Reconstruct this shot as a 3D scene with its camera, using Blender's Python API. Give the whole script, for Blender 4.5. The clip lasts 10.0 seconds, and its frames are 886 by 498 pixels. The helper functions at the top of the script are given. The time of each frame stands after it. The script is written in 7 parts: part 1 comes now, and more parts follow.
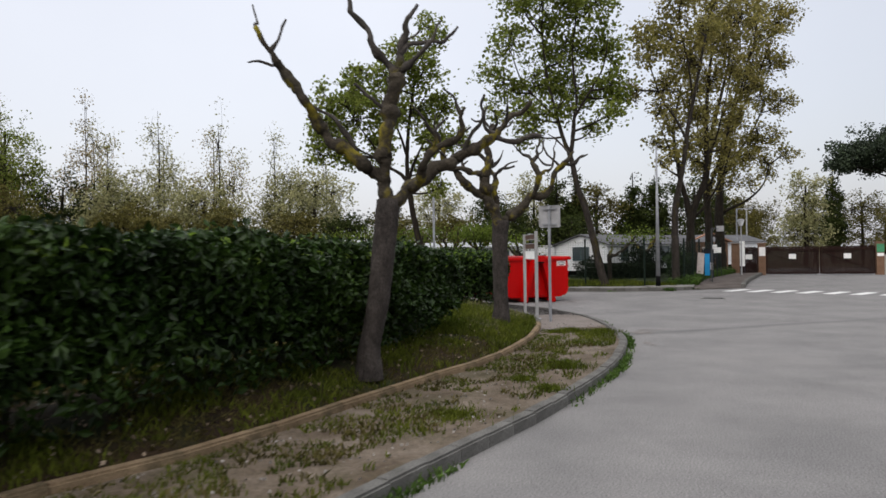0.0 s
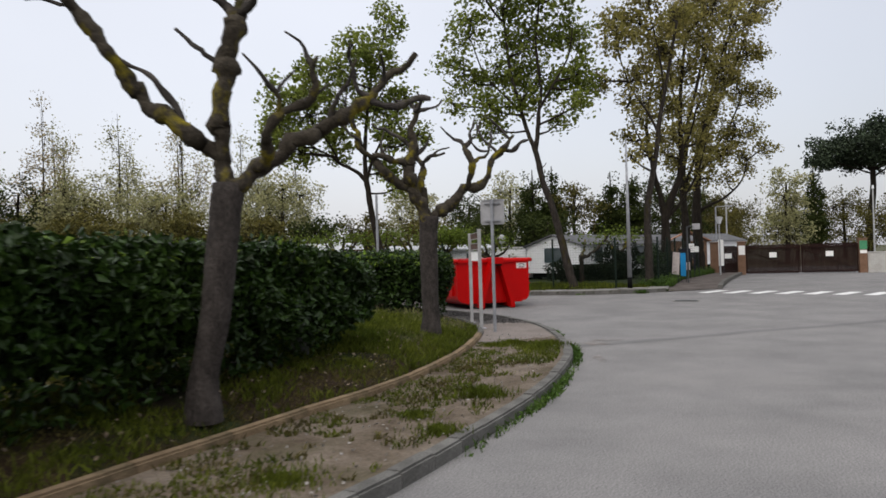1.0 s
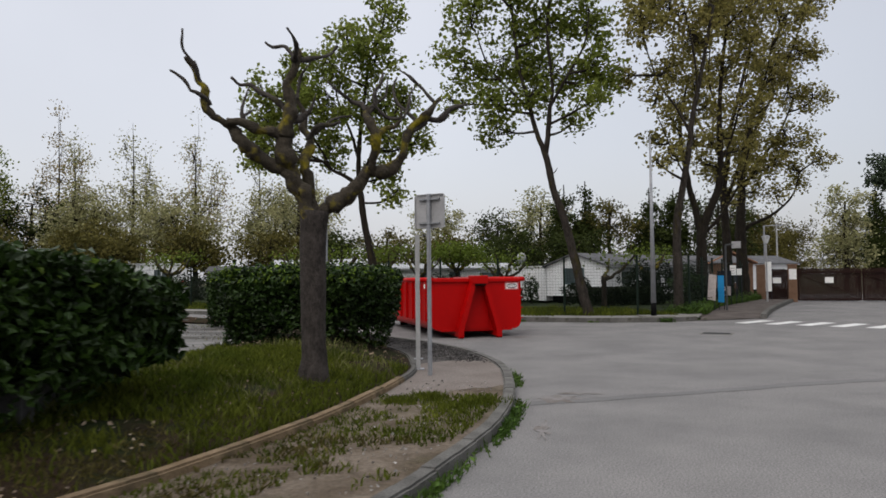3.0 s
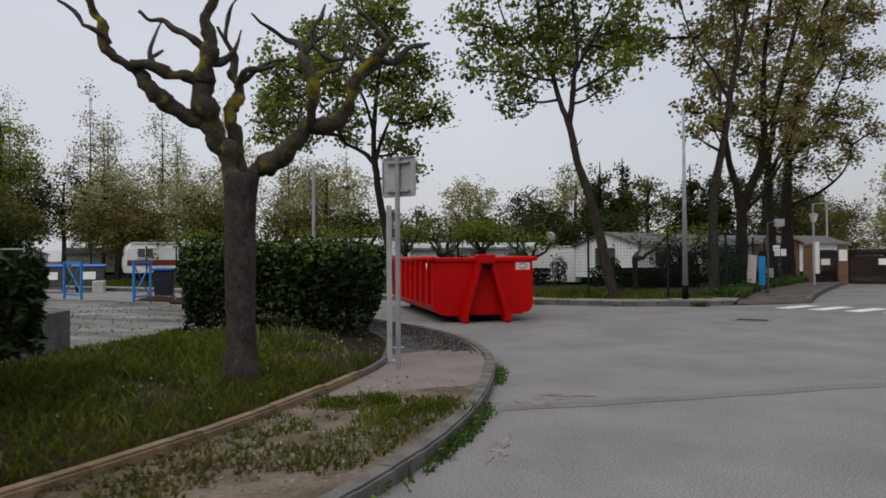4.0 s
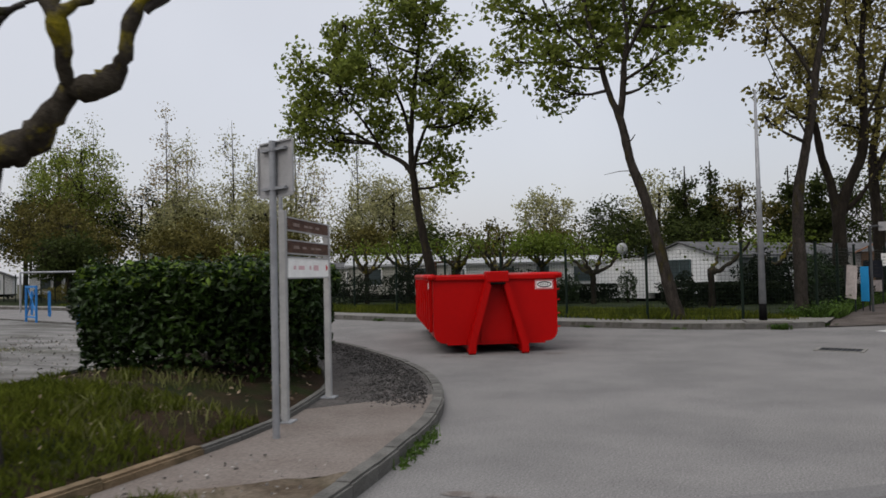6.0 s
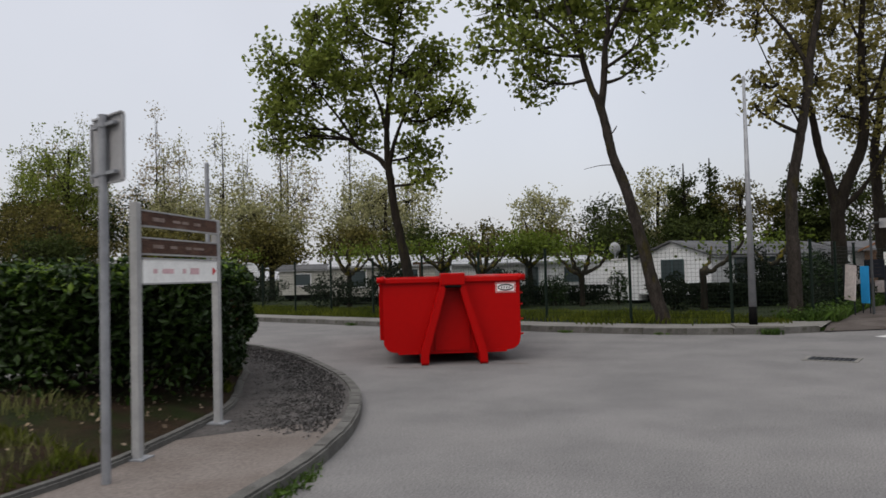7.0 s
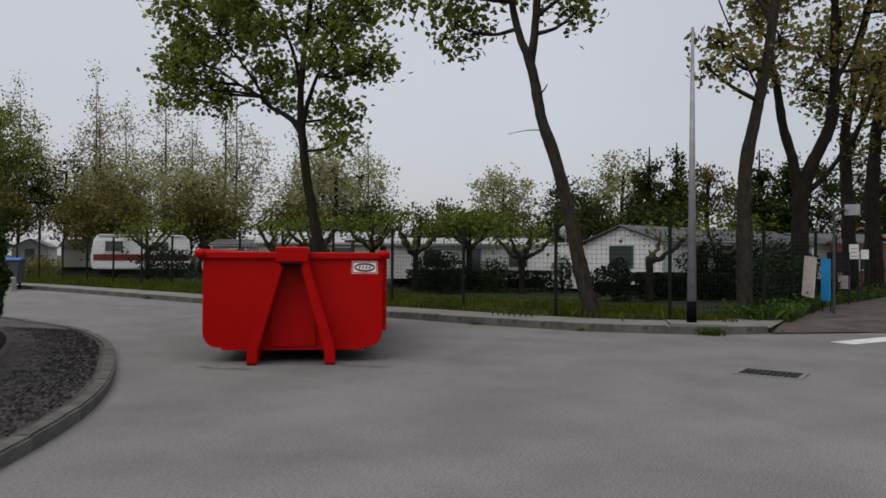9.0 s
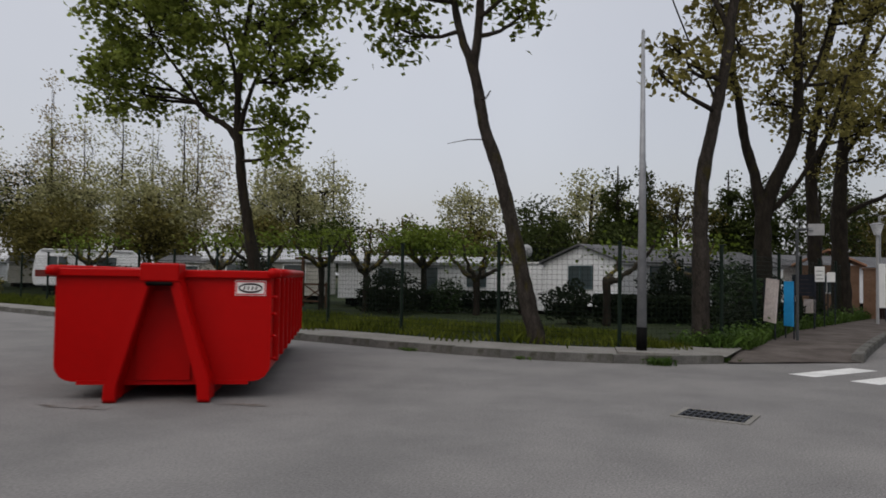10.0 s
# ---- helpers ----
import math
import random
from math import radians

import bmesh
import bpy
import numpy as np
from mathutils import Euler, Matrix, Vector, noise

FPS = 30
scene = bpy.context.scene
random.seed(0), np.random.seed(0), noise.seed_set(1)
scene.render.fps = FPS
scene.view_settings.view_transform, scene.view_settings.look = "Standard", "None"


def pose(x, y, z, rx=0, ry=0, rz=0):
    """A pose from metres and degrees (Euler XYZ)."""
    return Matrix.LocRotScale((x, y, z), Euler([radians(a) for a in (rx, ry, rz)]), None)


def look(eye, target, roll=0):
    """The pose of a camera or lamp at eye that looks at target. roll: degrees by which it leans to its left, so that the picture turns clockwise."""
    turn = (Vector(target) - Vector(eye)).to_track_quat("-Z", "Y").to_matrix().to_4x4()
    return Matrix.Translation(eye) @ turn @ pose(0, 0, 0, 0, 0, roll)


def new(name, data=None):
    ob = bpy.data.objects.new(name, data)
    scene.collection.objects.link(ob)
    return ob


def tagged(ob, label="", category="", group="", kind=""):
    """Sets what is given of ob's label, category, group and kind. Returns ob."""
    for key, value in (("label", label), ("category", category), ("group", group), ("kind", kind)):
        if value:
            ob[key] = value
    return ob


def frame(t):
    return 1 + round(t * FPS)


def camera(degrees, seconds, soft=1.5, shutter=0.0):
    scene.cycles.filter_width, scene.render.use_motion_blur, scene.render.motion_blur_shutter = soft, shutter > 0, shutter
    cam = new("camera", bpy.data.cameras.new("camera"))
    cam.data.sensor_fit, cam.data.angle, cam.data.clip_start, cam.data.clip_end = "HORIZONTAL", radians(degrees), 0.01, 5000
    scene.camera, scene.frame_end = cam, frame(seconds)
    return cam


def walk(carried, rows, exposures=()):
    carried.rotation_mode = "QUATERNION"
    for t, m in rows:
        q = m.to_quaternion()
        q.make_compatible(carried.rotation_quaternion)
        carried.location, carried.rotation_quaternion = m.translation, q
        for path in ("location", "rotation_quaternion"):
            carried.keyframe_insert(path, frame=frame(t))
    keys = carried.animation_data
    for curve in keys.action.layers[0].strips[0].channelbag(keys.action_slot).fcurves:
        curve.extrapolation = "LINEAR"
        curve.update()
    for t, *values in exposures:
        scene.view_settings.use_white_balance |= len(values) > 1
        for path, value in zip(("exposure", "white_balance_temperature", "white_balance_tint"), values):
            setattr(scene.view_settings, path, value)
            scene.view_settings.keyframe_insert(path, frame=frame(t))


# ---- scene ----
cam = camera(62.8, 10.0, soft=1.6, shutter=0.4)
PATH = [
    (0, (0.786, -1.548, 1.73), (0.604, 0.444, 1.738), -0.8),
    (0.5, (1.274, -0.448, 1.678), (1.083, 1.542, 1.7), -1.9),
    (1, (1.747, 0.597, 1.66), (1.603, 2.592, 1.678), -1.6),
    (1.5, (2.187, 1.632, 1.614), (1.981, 3.621, 1.572), -2.5),
    (2, (2.621, 2.635, 1.591), (2.425, 4.624, 1.658), -1.2),
    (2.5, (3.01, 3.659, 1.571), (2.778, 5.644, 1.654), -0.8),
    (4, (3.973, 6.359, 1.492), (3.589, 8.322, 1.516), -0.4),
    (4.5, (4.369, 7.086, 1.501), (3.893, 9.029, 1.496), -0.4),
    (5, (4.635, 7.88, 1.517), (4.089, 9.803, 1.556), -0.9),
    (5.5, (4.899, 8.685, 1.525), (4.292, 10.59, 1.59), -1.0),
    (7, (5.681, 10.962, 1.534), (5.03, 12.851, 1.605), -1.5),
    (7.5, (5.906, 11.788, 1.518), (5.31, 13.694, 1.617), -0.7),
    (8, (6.124, 12.66, 1.483), (5.597, 14.589, 1.532), -0.7),
    (8.5, (6.335, 13.466, 1.461), (5.81, 15.395, 1.476), -0.1),
    (9, (6.518, 14.218, 1.433), (5.923, 16.128, 1.456), 0.4),
    (9.5, (6.764, 14.985, 1.418), (6.185, 16.896, 1.527), 1.1),
    (10, (7.005, 15.769, 1.462), (6.468, 17.695, 1.537), 0.9),
]
walk(cam, [(t, look(eye, target, roll)) for t, eye, target, roll in PATH],
     exposures=[(0.0, 0.22), (1.0, 0.18), (2.5, 0.1), (4.0, -0.2), (5.5, -0.16), (7.0, -0.08), (8.0, -0.25), (9.0, -0.33), (10.0, -0.34)])

# ---- overcast sky and soft sun ----
SUN_EL, SUN_AZ = radians(48), radians(200)
world = bpy.data.worlds.new("overcast_sky")
scene.world = world
world.use_nodes = True
wn, wl = world.node_tree.nodes, world.node_tree.links
wn.clear()
w_out = wn.new("ShaderNodeOutputWorld")
w_sum = wn.new("ShaderNodeAddShader")
w_bg, w_bg2 = wn.new("ShaderNodeBackground"), wn.new("ShaderNodeBackground")
w_sky = wn.new("ShaderNodeTexSky")
w_sky.sky_type, w_sky.sun_disc = "NISHITA", False
w_sky.sun_elevation, w_sky.sun_rotation, w_sky.dust_density, w_sky.air_density = SUN_EL, SUN_AZ, 5.0, 1.0
w_bg2.inputs["Strength"].default_value = 0.05
w_co = wn.new("ShaderNodeTexCoord")
w_sep = wn.new("ShaderNodeSeparateXYZ")
w_ramp = wn.new("ShaderNodeValToRGB")
w_noise = wn.new("ShaderNodeTexNoise")
w_noise.inputs["Scale"].default_value, w_noise.inputs["Detail"].default_value = 2.2, 5.0
w_mix = wn.new("ShaderNodeMix")
w_mix.data_type, w_mix.blend_type = "RGBA", "MULTIPLY"
w_mix.inputs[0].default_value = 0.18
e = w_ramp.color_ramp.elements
e[0].position, e[0].color = 0.0, (0.655, 0.655, 0.69, 1)
e[1].position, e[1].color = 1.0, (2.4, 2.4, 2.44, 1)
mid = w_ramp.color_ramp.elements.new(0.38)
mid.color = (0.72, 0.72, 0.755, 1)
w_bg.inputs["Strength"].default_value = 1.0
wl.new(w_co.outputs["Generated"], w_sep.inputs[0])
wl.new(w_co.outputs["Generated"], w_noise.inputs["Vector"])
wl.new(w_sep.outputs["Z"], w_ramp.inputs["Fac"])
wl.new(w_ramp.outputs["Color"], w_mix.inputs[6])
wl.new(w_noise.outputs["Fac"], w_mix.inputs[7])
# the cloud thickens and darkens a little towards the east
w_east = wn.new("ShaderNodeMapRange")
w_east.inputs["From Min"].default_value, w_east.inputs["From Max"].default_value = -0.15, 0.6
w_east.inputs["To Min"].default_value, w_east.inputs["To Max"].default_value = 1.0, 0.74
w_cloud = wn.new("ShaderNodeMix")
w_cloud.data_type, w_cloud.blend_type = "RGBA", "MULTIPLY"
w_cloud.inputs[0].default_value = 1.0
wl.new(w_sep.outputs["X"], w_east.inputs["Value"])
wl.new(w_mix.outputs[2], w_cloud.inputs[6])
wl.new(w_east.outputs["Result"], w_cloud.inputs[7])
wl.new(w_cloud.outputs[2], w_bg.inputs["Color"])
wl.new(w_sky.outputs["Color"], w_bg2.inputs["Color"])
wl.new(w_bg.outputs[0], w_sum.inputs[0])
wl.new(w_bg2.outputs[0], w_sum.inputs[1])
wl.new(w_sum.outputs[0], w_out.inputs["Surface"])
sun = new("sun", bpy.data.lights.new("sun", "SUN"))
sun.data.energy, sun.data.angle, sun.data.color = 0.5, radians(50), (1.0, 0.97, 0.93)
sun.rotation_euler = (radians(90) - SUN_EL, 0, radians(-20))

# ---- materials ----


def mat(name, c1, c2, rough=0.8, scale=4.0, fine=40.0, bump=0.2, metal=0.0, spec=0.12, c3=None, c3_at=0.62, per="", vary=0.0, coords="Object", stretch=None, trans=0.0, spots=0.12, grainy=0.25):
    """Two-scale procedural surface: c1 to c2 by broad noise, patches of c3, fine grain and bump."""
    m = bpy.data.materials.new(name)
    m.use_nodes = True
    n, l = m.node_tree.nodes, m.node_tree.links
    b = n["Principled BSDF"]
    co = n.new("ShaderNodeTexCoord")
    vec = co.outputs[coords]
    if stretch:
        mp = n.new("ShaderNodeMapping")
        mp.inputs["Scale"].default_value = stretch
        l.new(vec, mp.inputs["Vector"])
        vec = mp.outputs["Vector"]

    def nz(s, detail=6.0, r=0.6):
        t = n.new("ShaderNodeTexNoise")
        t.inputs["Scale"].default_value, t.inputs["Detail"].default_value, t.inputs["Roughness"].default_value = s, detail, r
        l.new(vec, t.inputs["Vector"])
        return t.outputs["Fac"]

    def ramp(fac, a, bb):
        r = n.new("ShaderNodeMapRange")
        r.inputs["From Min"].default_value, r.inputs["From Max"].default_value = a, bb
        l.new(fac, r.inputs["Value"])
        return r.outputs["Result"]

    def mix(fac, a, bb, blend="MIX"):
        x = n.new("ShaderNodeMix")
        x.data_type, x.blend_type = "RGBA", blend
        for sock, val in ((x.inputs[0], fac), (x.inputs[6], a), (x.inputs[7], bb)):
            if isinstance(val, (int, float)):
                sock.default_value = val
            elif isinstance(val, tuple):
                sock.default_value = (*val, 1)
            else:
                l.new(val, sock)
        return x.outputs[2]

    broad, grain = nz(scale), nz(fine, 3.0)
    col = mix(ramp(broad, 0.35, 0.65), c1, c2)
    if c3:
        col = mix(ramp(nz(scale * 0.45, 8.0), c3_at, c3_at + spots), col, c3)
    g = n.new("ShaderNodeMapRange")
    g.inputs["From Min"].default_value, g.inputs["From Max"].default_value = 0.3, 0.7
    g.inputs["To Min"].default_value, g.inputs["To Max"].default_value = 1 - grainy, 1 + grainy
    l.new(grain, g.inputs["Value"])
    col = mix(1.0, col, g.outputs["Result"], "MULTIPLY")
    if per:
        src = n.new("ShaderNodeNewGeometry").outputs["Random Per Island"] if per == "island" else n.new("ShaderNodeObjectInfo").outputs["Random"]
        v = n.new("ShaderNodeMapRange")
        v.inputs["To Min"].default_value, v.inputs["To Max"].default_value = 1 - vary, 1 + vary
        l.new(src, v.inputs["Value"])
        col = mix(1.0, col, v.outputs["Result"], "MULTIPLY")
    l.new(col, b.inputs["Base Color"])
    b.inputs["Roughness"].default_value = rough
    b.inputs["Metallic"].default_value = metal
    b.inputs["Specular IOR Level"].default_value = spec
    if bump:
        bp = n.new("ShaderNodeBump")
        bp.inputs["Strength"].default_value, bp.inputs["Distance"].default_value = bump, 0.02
        l.new(grain, bp.inputs["Height"])
        l.new(bp.outputs["Normal"], b.inputs["Normal"])
    if trans:
        tr = n.new("ShaderNodeBsdfTranslucent")
        l.new(col, tr.inputs["Color"])
        ms = n.new("ShaderNodeMixShader")
        ms.inputs[0].default_value = trans
        l.new(b.outputs[0], ms.inputs[1])
        l.new(tr.outputs[0], ms.inputs[2])
        l.new(ms.outputs[0], n["Material Output"].inputs["Surface"])
    return m


ASPHALT = mat("worn_asphalt", (0.130, 0.126, 0.125), (0.170, 0.164, 0.161), 0.92, 0.7, 60, 0.6, spec=0.06, c3=(0.180, 0.173, 0.168), c3_at=0.5, spots=0.3, grainy=0.42)
SEAM = mat("asphalt_seam", (0.112, 0.109, 0.109), (0.142, 0.138, 0.137), 0.92, 0.7, 60, 0.4, spec=0.06, c3=(0.085, 0.082, 0.082), c3_at=0.58)
TARSPOT = mat("brown_road_dirt", (0.10, 0.085, 0.077), (0.145, 0.132, 0.124), 0.95, 5.0, 60, 0.3, spec=0.05, c3=(0.165, 0.157, 0.153), c3_at=0.46)
GRAVEL_ASPHALT = mat("coarse_dark_asphalt", (0.052, 0.048, 0.046), (0.088, 0.081, 0.077), 0.95, 1.5, 26, 1.0, c3=(0.095, 0.088, 0.08), c3_at=0.62)
CONCRETE_PATH = mat("dusty_concrete_path", (0.1215, 0.1017, 0.09), (0.1575, 0.1368, 0.1242), 0.9, 1.3, 40, 0.4, c3=(0.081, 0.0675, 0.0576), c3_at=0.58)
ENTRANCE_PAVE = mat("cracked_brown_pavement", (0.06, 0.05, 0.045), (0.105, 0.091, 0.083), 0.92, 1.6, 40, 0.8, spec=0.06, c3=(0.035, 0.03, 0.026), c3_at=0.6)
DIRT = mat("stony_dirt", (0.06347, 0.048, 0.03306), (0.1319, 0.1075, 0.08449), 0.95, 2.2, 25, 1.0, c3=(0.04394, 0.04032, 0.01837), c3_at=0.52, spots=0.2)
# soil kept near black, with the hedge's shade put into its colour
VERGE = mat("shaded_verge_soil", (0.0126, 0.00798, 0.00432), (0.02835, 0.01767, 0.0096), 0.97, 2.2, 28, 1.0, c3=(0.01134, 0.01596, 0.00336), c3_at=0.5)
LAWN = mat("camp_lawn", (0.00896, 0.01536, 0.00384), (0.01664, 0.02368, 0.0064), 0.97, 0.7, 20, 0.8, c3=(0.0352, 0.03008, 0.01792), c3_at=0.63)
FIELD = mat("far_field", (0.042, 0.049, 0.021), (0.07, 0.063, 0.042), 0.97, 0.08, 6, 0.3)
LOT = mat("gravel_lot_surface", (0.045, 0.042, 0.038), (0.17, 0.165, 0.16), 0.85, 0.9, 20, 1.0, spec=0.2, c3=(0.035, 0.036, 0.02), c3_at=0.56, stretch=(0.5, 1.7, 1))
KERB = mat("kerb_concrete", (0.072, 0.06984, 0.0648), (0.1188, 0.1152, 0.108), 0.9, 3.0, 40, 0.6, c3=(0.0432, 0.04176, 0.03024), c3_at=0.5, per="object", vary=0.1)
KERB_OCHRE = mat("edging_ochre_concrete", (0.12, 0.0851, 0.0506), (0.192, 0.1403, 0.088), 0.9, 2.5, 45, 0.8, c3=(0.066, 0.0529, 0.0308), c3_at=0.5, per="object", vary=0.12)
PALE_PAVE = mat("pale_pavement_concrete", (0.1325, 0.1267, 0.1152), (0.1728, 0.167, 0.1555), 0.9, 1.2, 40, 0.3, c3=(0.1382, 0.1325, 0.1152), c3_at=0.6)
WALL_GREY = mat("stained_grey_concrete", (0.066, 0.066, 0.066), (0.12, 0.12, 0.117), 0.9, 3.0, 40, 0.4, c3=(0.018, 0.018, 0.018), c3_at=0.62)
ROADPAINT = mat("worn_white_road_paint", (0.45, 0.45, 0.44), (0.56, 0.56, 0.55), 0.8, 3, 50, 0.2, c3=(0.35, 0.35, 0.35), c3_at=0.66)
BARK = mat("grey_plane_bark", (0.02326, 0.01984, 0.01778), (0.04788, 0.04104, 0.03694), 0.95, 6, 30, 1.0, c3=(0.06498, 0.05746, 0.05198), c3_at=0.62, stretch=(1.5, 1.5, 0.8), grainy=0.35)
BARK_MOSS = mat("mossy_bark", (0.0255, 0.02125, 0.01615), (0.051, 0.04335, 0.0323), 0.95, 7, 30, 1.0, c3=(0.17, 0.14, 0.012), c3_at=0.52, spots=0.14)
BARK_TWIG = mat("lichen_twig_bark", (0.03, 0.02625, 0.024), (0.06375, 0.057, 0.051), 0.95, 8, 30, 1.0, c3=(0.045, 0.04125, 0.0135), c3_at=0.6)
BARK_DARK = mat("dark_tree_bark", (0.01238, 0.01013, 0.007875), (0.02531, 0.02081, 0.01575), 0.95, 6, 28, 1.0, c3=(0.02812, 0.02475, 0.007875), c3_at=0.6, stretch=(1.5, 1.5, 0.5))
BARK_PALE = mat("pale_grey_bark", (0.01778, 0.01505, 0.01231), (0.03967, 0.03352, 0.02873), 0.95, 6, 28, 1.0, c3=(0.0342, 0.02873, 0.009576), c3_at=0.56, grainy=0.35, stretch=(1.5, 1.5, 0.6))


def leafmat(name, a, b, rough=0.55, spec=0.12, trans=0.25):
    return mat(name, a, b, rough, 1.2, 8, 0.0, spec=spec, per="island", vary=0.45, trans=trans)


LEAF_HEDGE = leafmat("hedge_leaf", (0.008222, 0.01956, 0.003347), (0.02102, 0.0413, 0.006694), 0.36, 0.14, 0.06)
LEAF_HEDGE_LIME = leafmat("hedge_leaf_fresh", (0.085, 0.14, 0.018), (0.13, 0.19, 0.028), 0.5, 0.12, 0.3)
LEAF_TREE = leafmat("tree_leaf_green", (0.1045, 0.1375, 0.0242), (0.176, 0.2035, 0.0418), 0.6, 0.08, 0.5)
LEAF_OLIVE = leafmat("tree_leaf_olive", (0.1464, 0.1342, 0.0366), (0.2257, 0.1952, 0.061), 0.6, 0.1, 0.5)
LEAF_WOOD = leafmat("woodland_leaf", (0.0221, 0.0323, 0.0085), (0.0425, 0.05355, 0.01445), 0.7, 0.05, 0.3)
LEAF_BROWNGREEN = leafmat("woodland_leaf_olive", (0.06075, 0.05805, 0.0162), (0.108, 0.09315, 0.027), 0.7, 0.05, 0.3)
LEAF_PALE = leafmat("poplar_leaf_pale", (0.189, 0.1958, 0.08775), (0.3105, 0.2903, 0.1485), 0.65, 0.1, 0.45)
LEAF_RUST = leafmat("poplar_leaf_bronze", (0.195, 0.156, 0.0754), (0.286, 0.2275, 0.117), 0.65, 0.1, 0.45)
LEAF_DARK = leafmat("dark_green_and_hedge_shade", (0.00528, 0.00968, 0.00396), (0.01144, 0.0176, 0.00616), 0.75, 0.12, 0.08)
LEAF_PINE = leafmat("pine_needle", (0.02, 0.03, 0.018), (0.035, 0.05, 0.025), 0.7, 0.2, 0.05)
LEAF_LIME = leafmat("mulberry_leaf", (0.07, 0.105, 0.014), (0.12, 0.155, 0.024), 0.6, 0.08, 0.35)
GRASS = leafmat("grass_blade", (0.0432, 0.06, 0.0072), (0.0936, 0.108, 0.0156), 0.65, 0.05, 0.3)
THATCH = leafmat("brown_thatch_blade", (0.05, 0.046, 0.014), (0.10, 0.085, 0.03), 0.8, 0.05, 0.2)
GRASS_DRY = leafmat("pale_grass_blade", (0.075, 0.085, 0.022), (0.14, 0.14, 0.05), 0.7, 0.2, 0.2)
WEED = leafmat("kerb_weed", (0.0308, 0.0638, 0.0088), (0.0605, 0.1045, 0.0154), 0.6, 0.2, 0.25)
LITTER = leafmat("dead_leaf", (0.138, 0.09775, 0.06325), (0.276, 0.2185, 0.161), 0.8, 0.2, 0.1)
PEBBLE = mat("pebble_stone", (0.13, 0.12, 0.11), (0.26, 0.245, 0.23), 0.9, 6, 40, 0.3, per="island", vary=0.35)
CHIP = mat("stone_chip", (0.05, 0.048, 0.046), (0.12, 0.112, 0.108), 0.9, 6, 40, 0.3, per="island", vary=0.5)
RED = mat("red_skip_paint", (0.33, 0.0015, 0.0015), (0.37, 0.002, 0.002), 0.38, 0.8, 12, 0.0, spec=0.10, grainy=0.04, c3=(0.28, 0.0015, 0.0015), c3_at=0.62)
RED_IN = mat("worn_red_inside", (0.30, 0.012, 0.01), (0.38, 0.02, 0.015), 0.7, 2, 25, 0.2, c3=(0.12, 0.04, 0.03), c3_at=0.6)
BLACK_STEEL = mat("black_steel", (0.0024, 0.0024, 0.0024), (0.0048, 0.0048, 0.0048), 0.6, 5, 40, 0.2, spec=0.03, grainy=0.07)
WHITE_LABEL = mat("white_plate", (0.72, 0.72, 0.70), (0.8, 0.8, 0.78), 0.5, 6, 40, 0.0, grainy=0.07)
INK = mat("black_ink", (0.03, 0.025, 0.025), (0.05, 0.045, 0.045), 0.6, 6, 40, 0.0, grainy=0.07)
RED_INK = mat("red_ink", (0.5, 0.06, 0.07), (0.56, 0.1, 0.1), 0.6, 6, 40, 0.0, grainy=0.07)
FADED_INK = mat("faded_pink_ink", (0.55, 0.36, 0.38), (0.62, 0.42, 0.44), 0.7, 9, 40, 0.0, grainy=0.07)
GALV = mat("galvanised_steel", (0.21, 0.215, 0.23), (0.29, 0.30, 0.315), 0.55, 4, 30, 0.08, metal=0.35, grainy=0.07)
GALV_DARK = mat("grey_sign_back", (0.26, 0.26, 0.265), (0.33, 0.33, 0.335), 0.6, 3, 30, 0.05, c3=(0.2, 0.2, 0.2), c3_at=0.6, grainy=0.07)
WHITE_POST = mat("white_painted_post", (0.26, 0.26, 0.26), (0.34, 0.34, 0.335), 0.6, 4, 30, 0.1, c3=(0.22, 0.21, 0.20), c3_at=0.64, grainy=0.07)
BROWN_BOARD = mat("faded_brown_board", (0.055, 0.032, 0.024), (0.10, 0.058, 0.042), 0.7, 5, 30, 0.2, c3=(0.15, 0.11, 0.09), c3_at=0.6, stretch=(1, 1, 3))
PALE_INK = mat("pale_worn_lettering", (0.16, 0.12, 0.10), (0.24, 0.19, 0.17), 0.7, 9, 40, 0.0)
CLADDING = mat("white_cladding", (0.646, 0.6545, 0.663), (0.714, 0.7225, 0.731), 0.6, 1.5, 30, 0.05, c3=(0.561, 0.561, 0.561), c3_at=0.62, grainy=0.07)
CLADDING_CREAM = mat("cream_cladding", (0.3034, 0.2962, 0.2673), (0.3757, 0.3685, 0.3323), 0.6, 1.5, 30, 0.05, c3=(0.2601, 0.2529, 0.224), c3_at=0.6, grainy=0.07)
STRIPE = mat("maroon_stripe", (0.14, 0.025, 0.02), (0.19, 0.035, 0.03), 0.5, 3, 30, 0.0, grainy=0.07)
ROOF_DARK = mat("grey_roof_sheet", (0.063, 0.063, 0.0665), (0.098, 0.098, 0.1015), 0.8, 2, 25, 0.2)
ROOF_PALE = mat("pale_roof_sheet", (0.27, 0.2775, 0.285), (0.345, 0.3525, 0.36), 0.7, 2, 25, 0.1)
ROOF_TILE = mat("clay_roof", (0.26, 0.13, 0.08), (0.33, 0.18, 0.11), 0.85, 3, 20, 0.4)
FRAME_TEAL = mat("dark_teal_frame", (0.05, 0.075, 0.08), (0.07, 0.1, 0.105), 0.5, 4, 30, 0.0, grainy=0.07)
FRAME_WHITE = mat("white_frame", (0.66, 0.66, 0.66), (0.74, 0.74, 0.74), 0.5, 4, 30, 0.0, grainy=0.07)
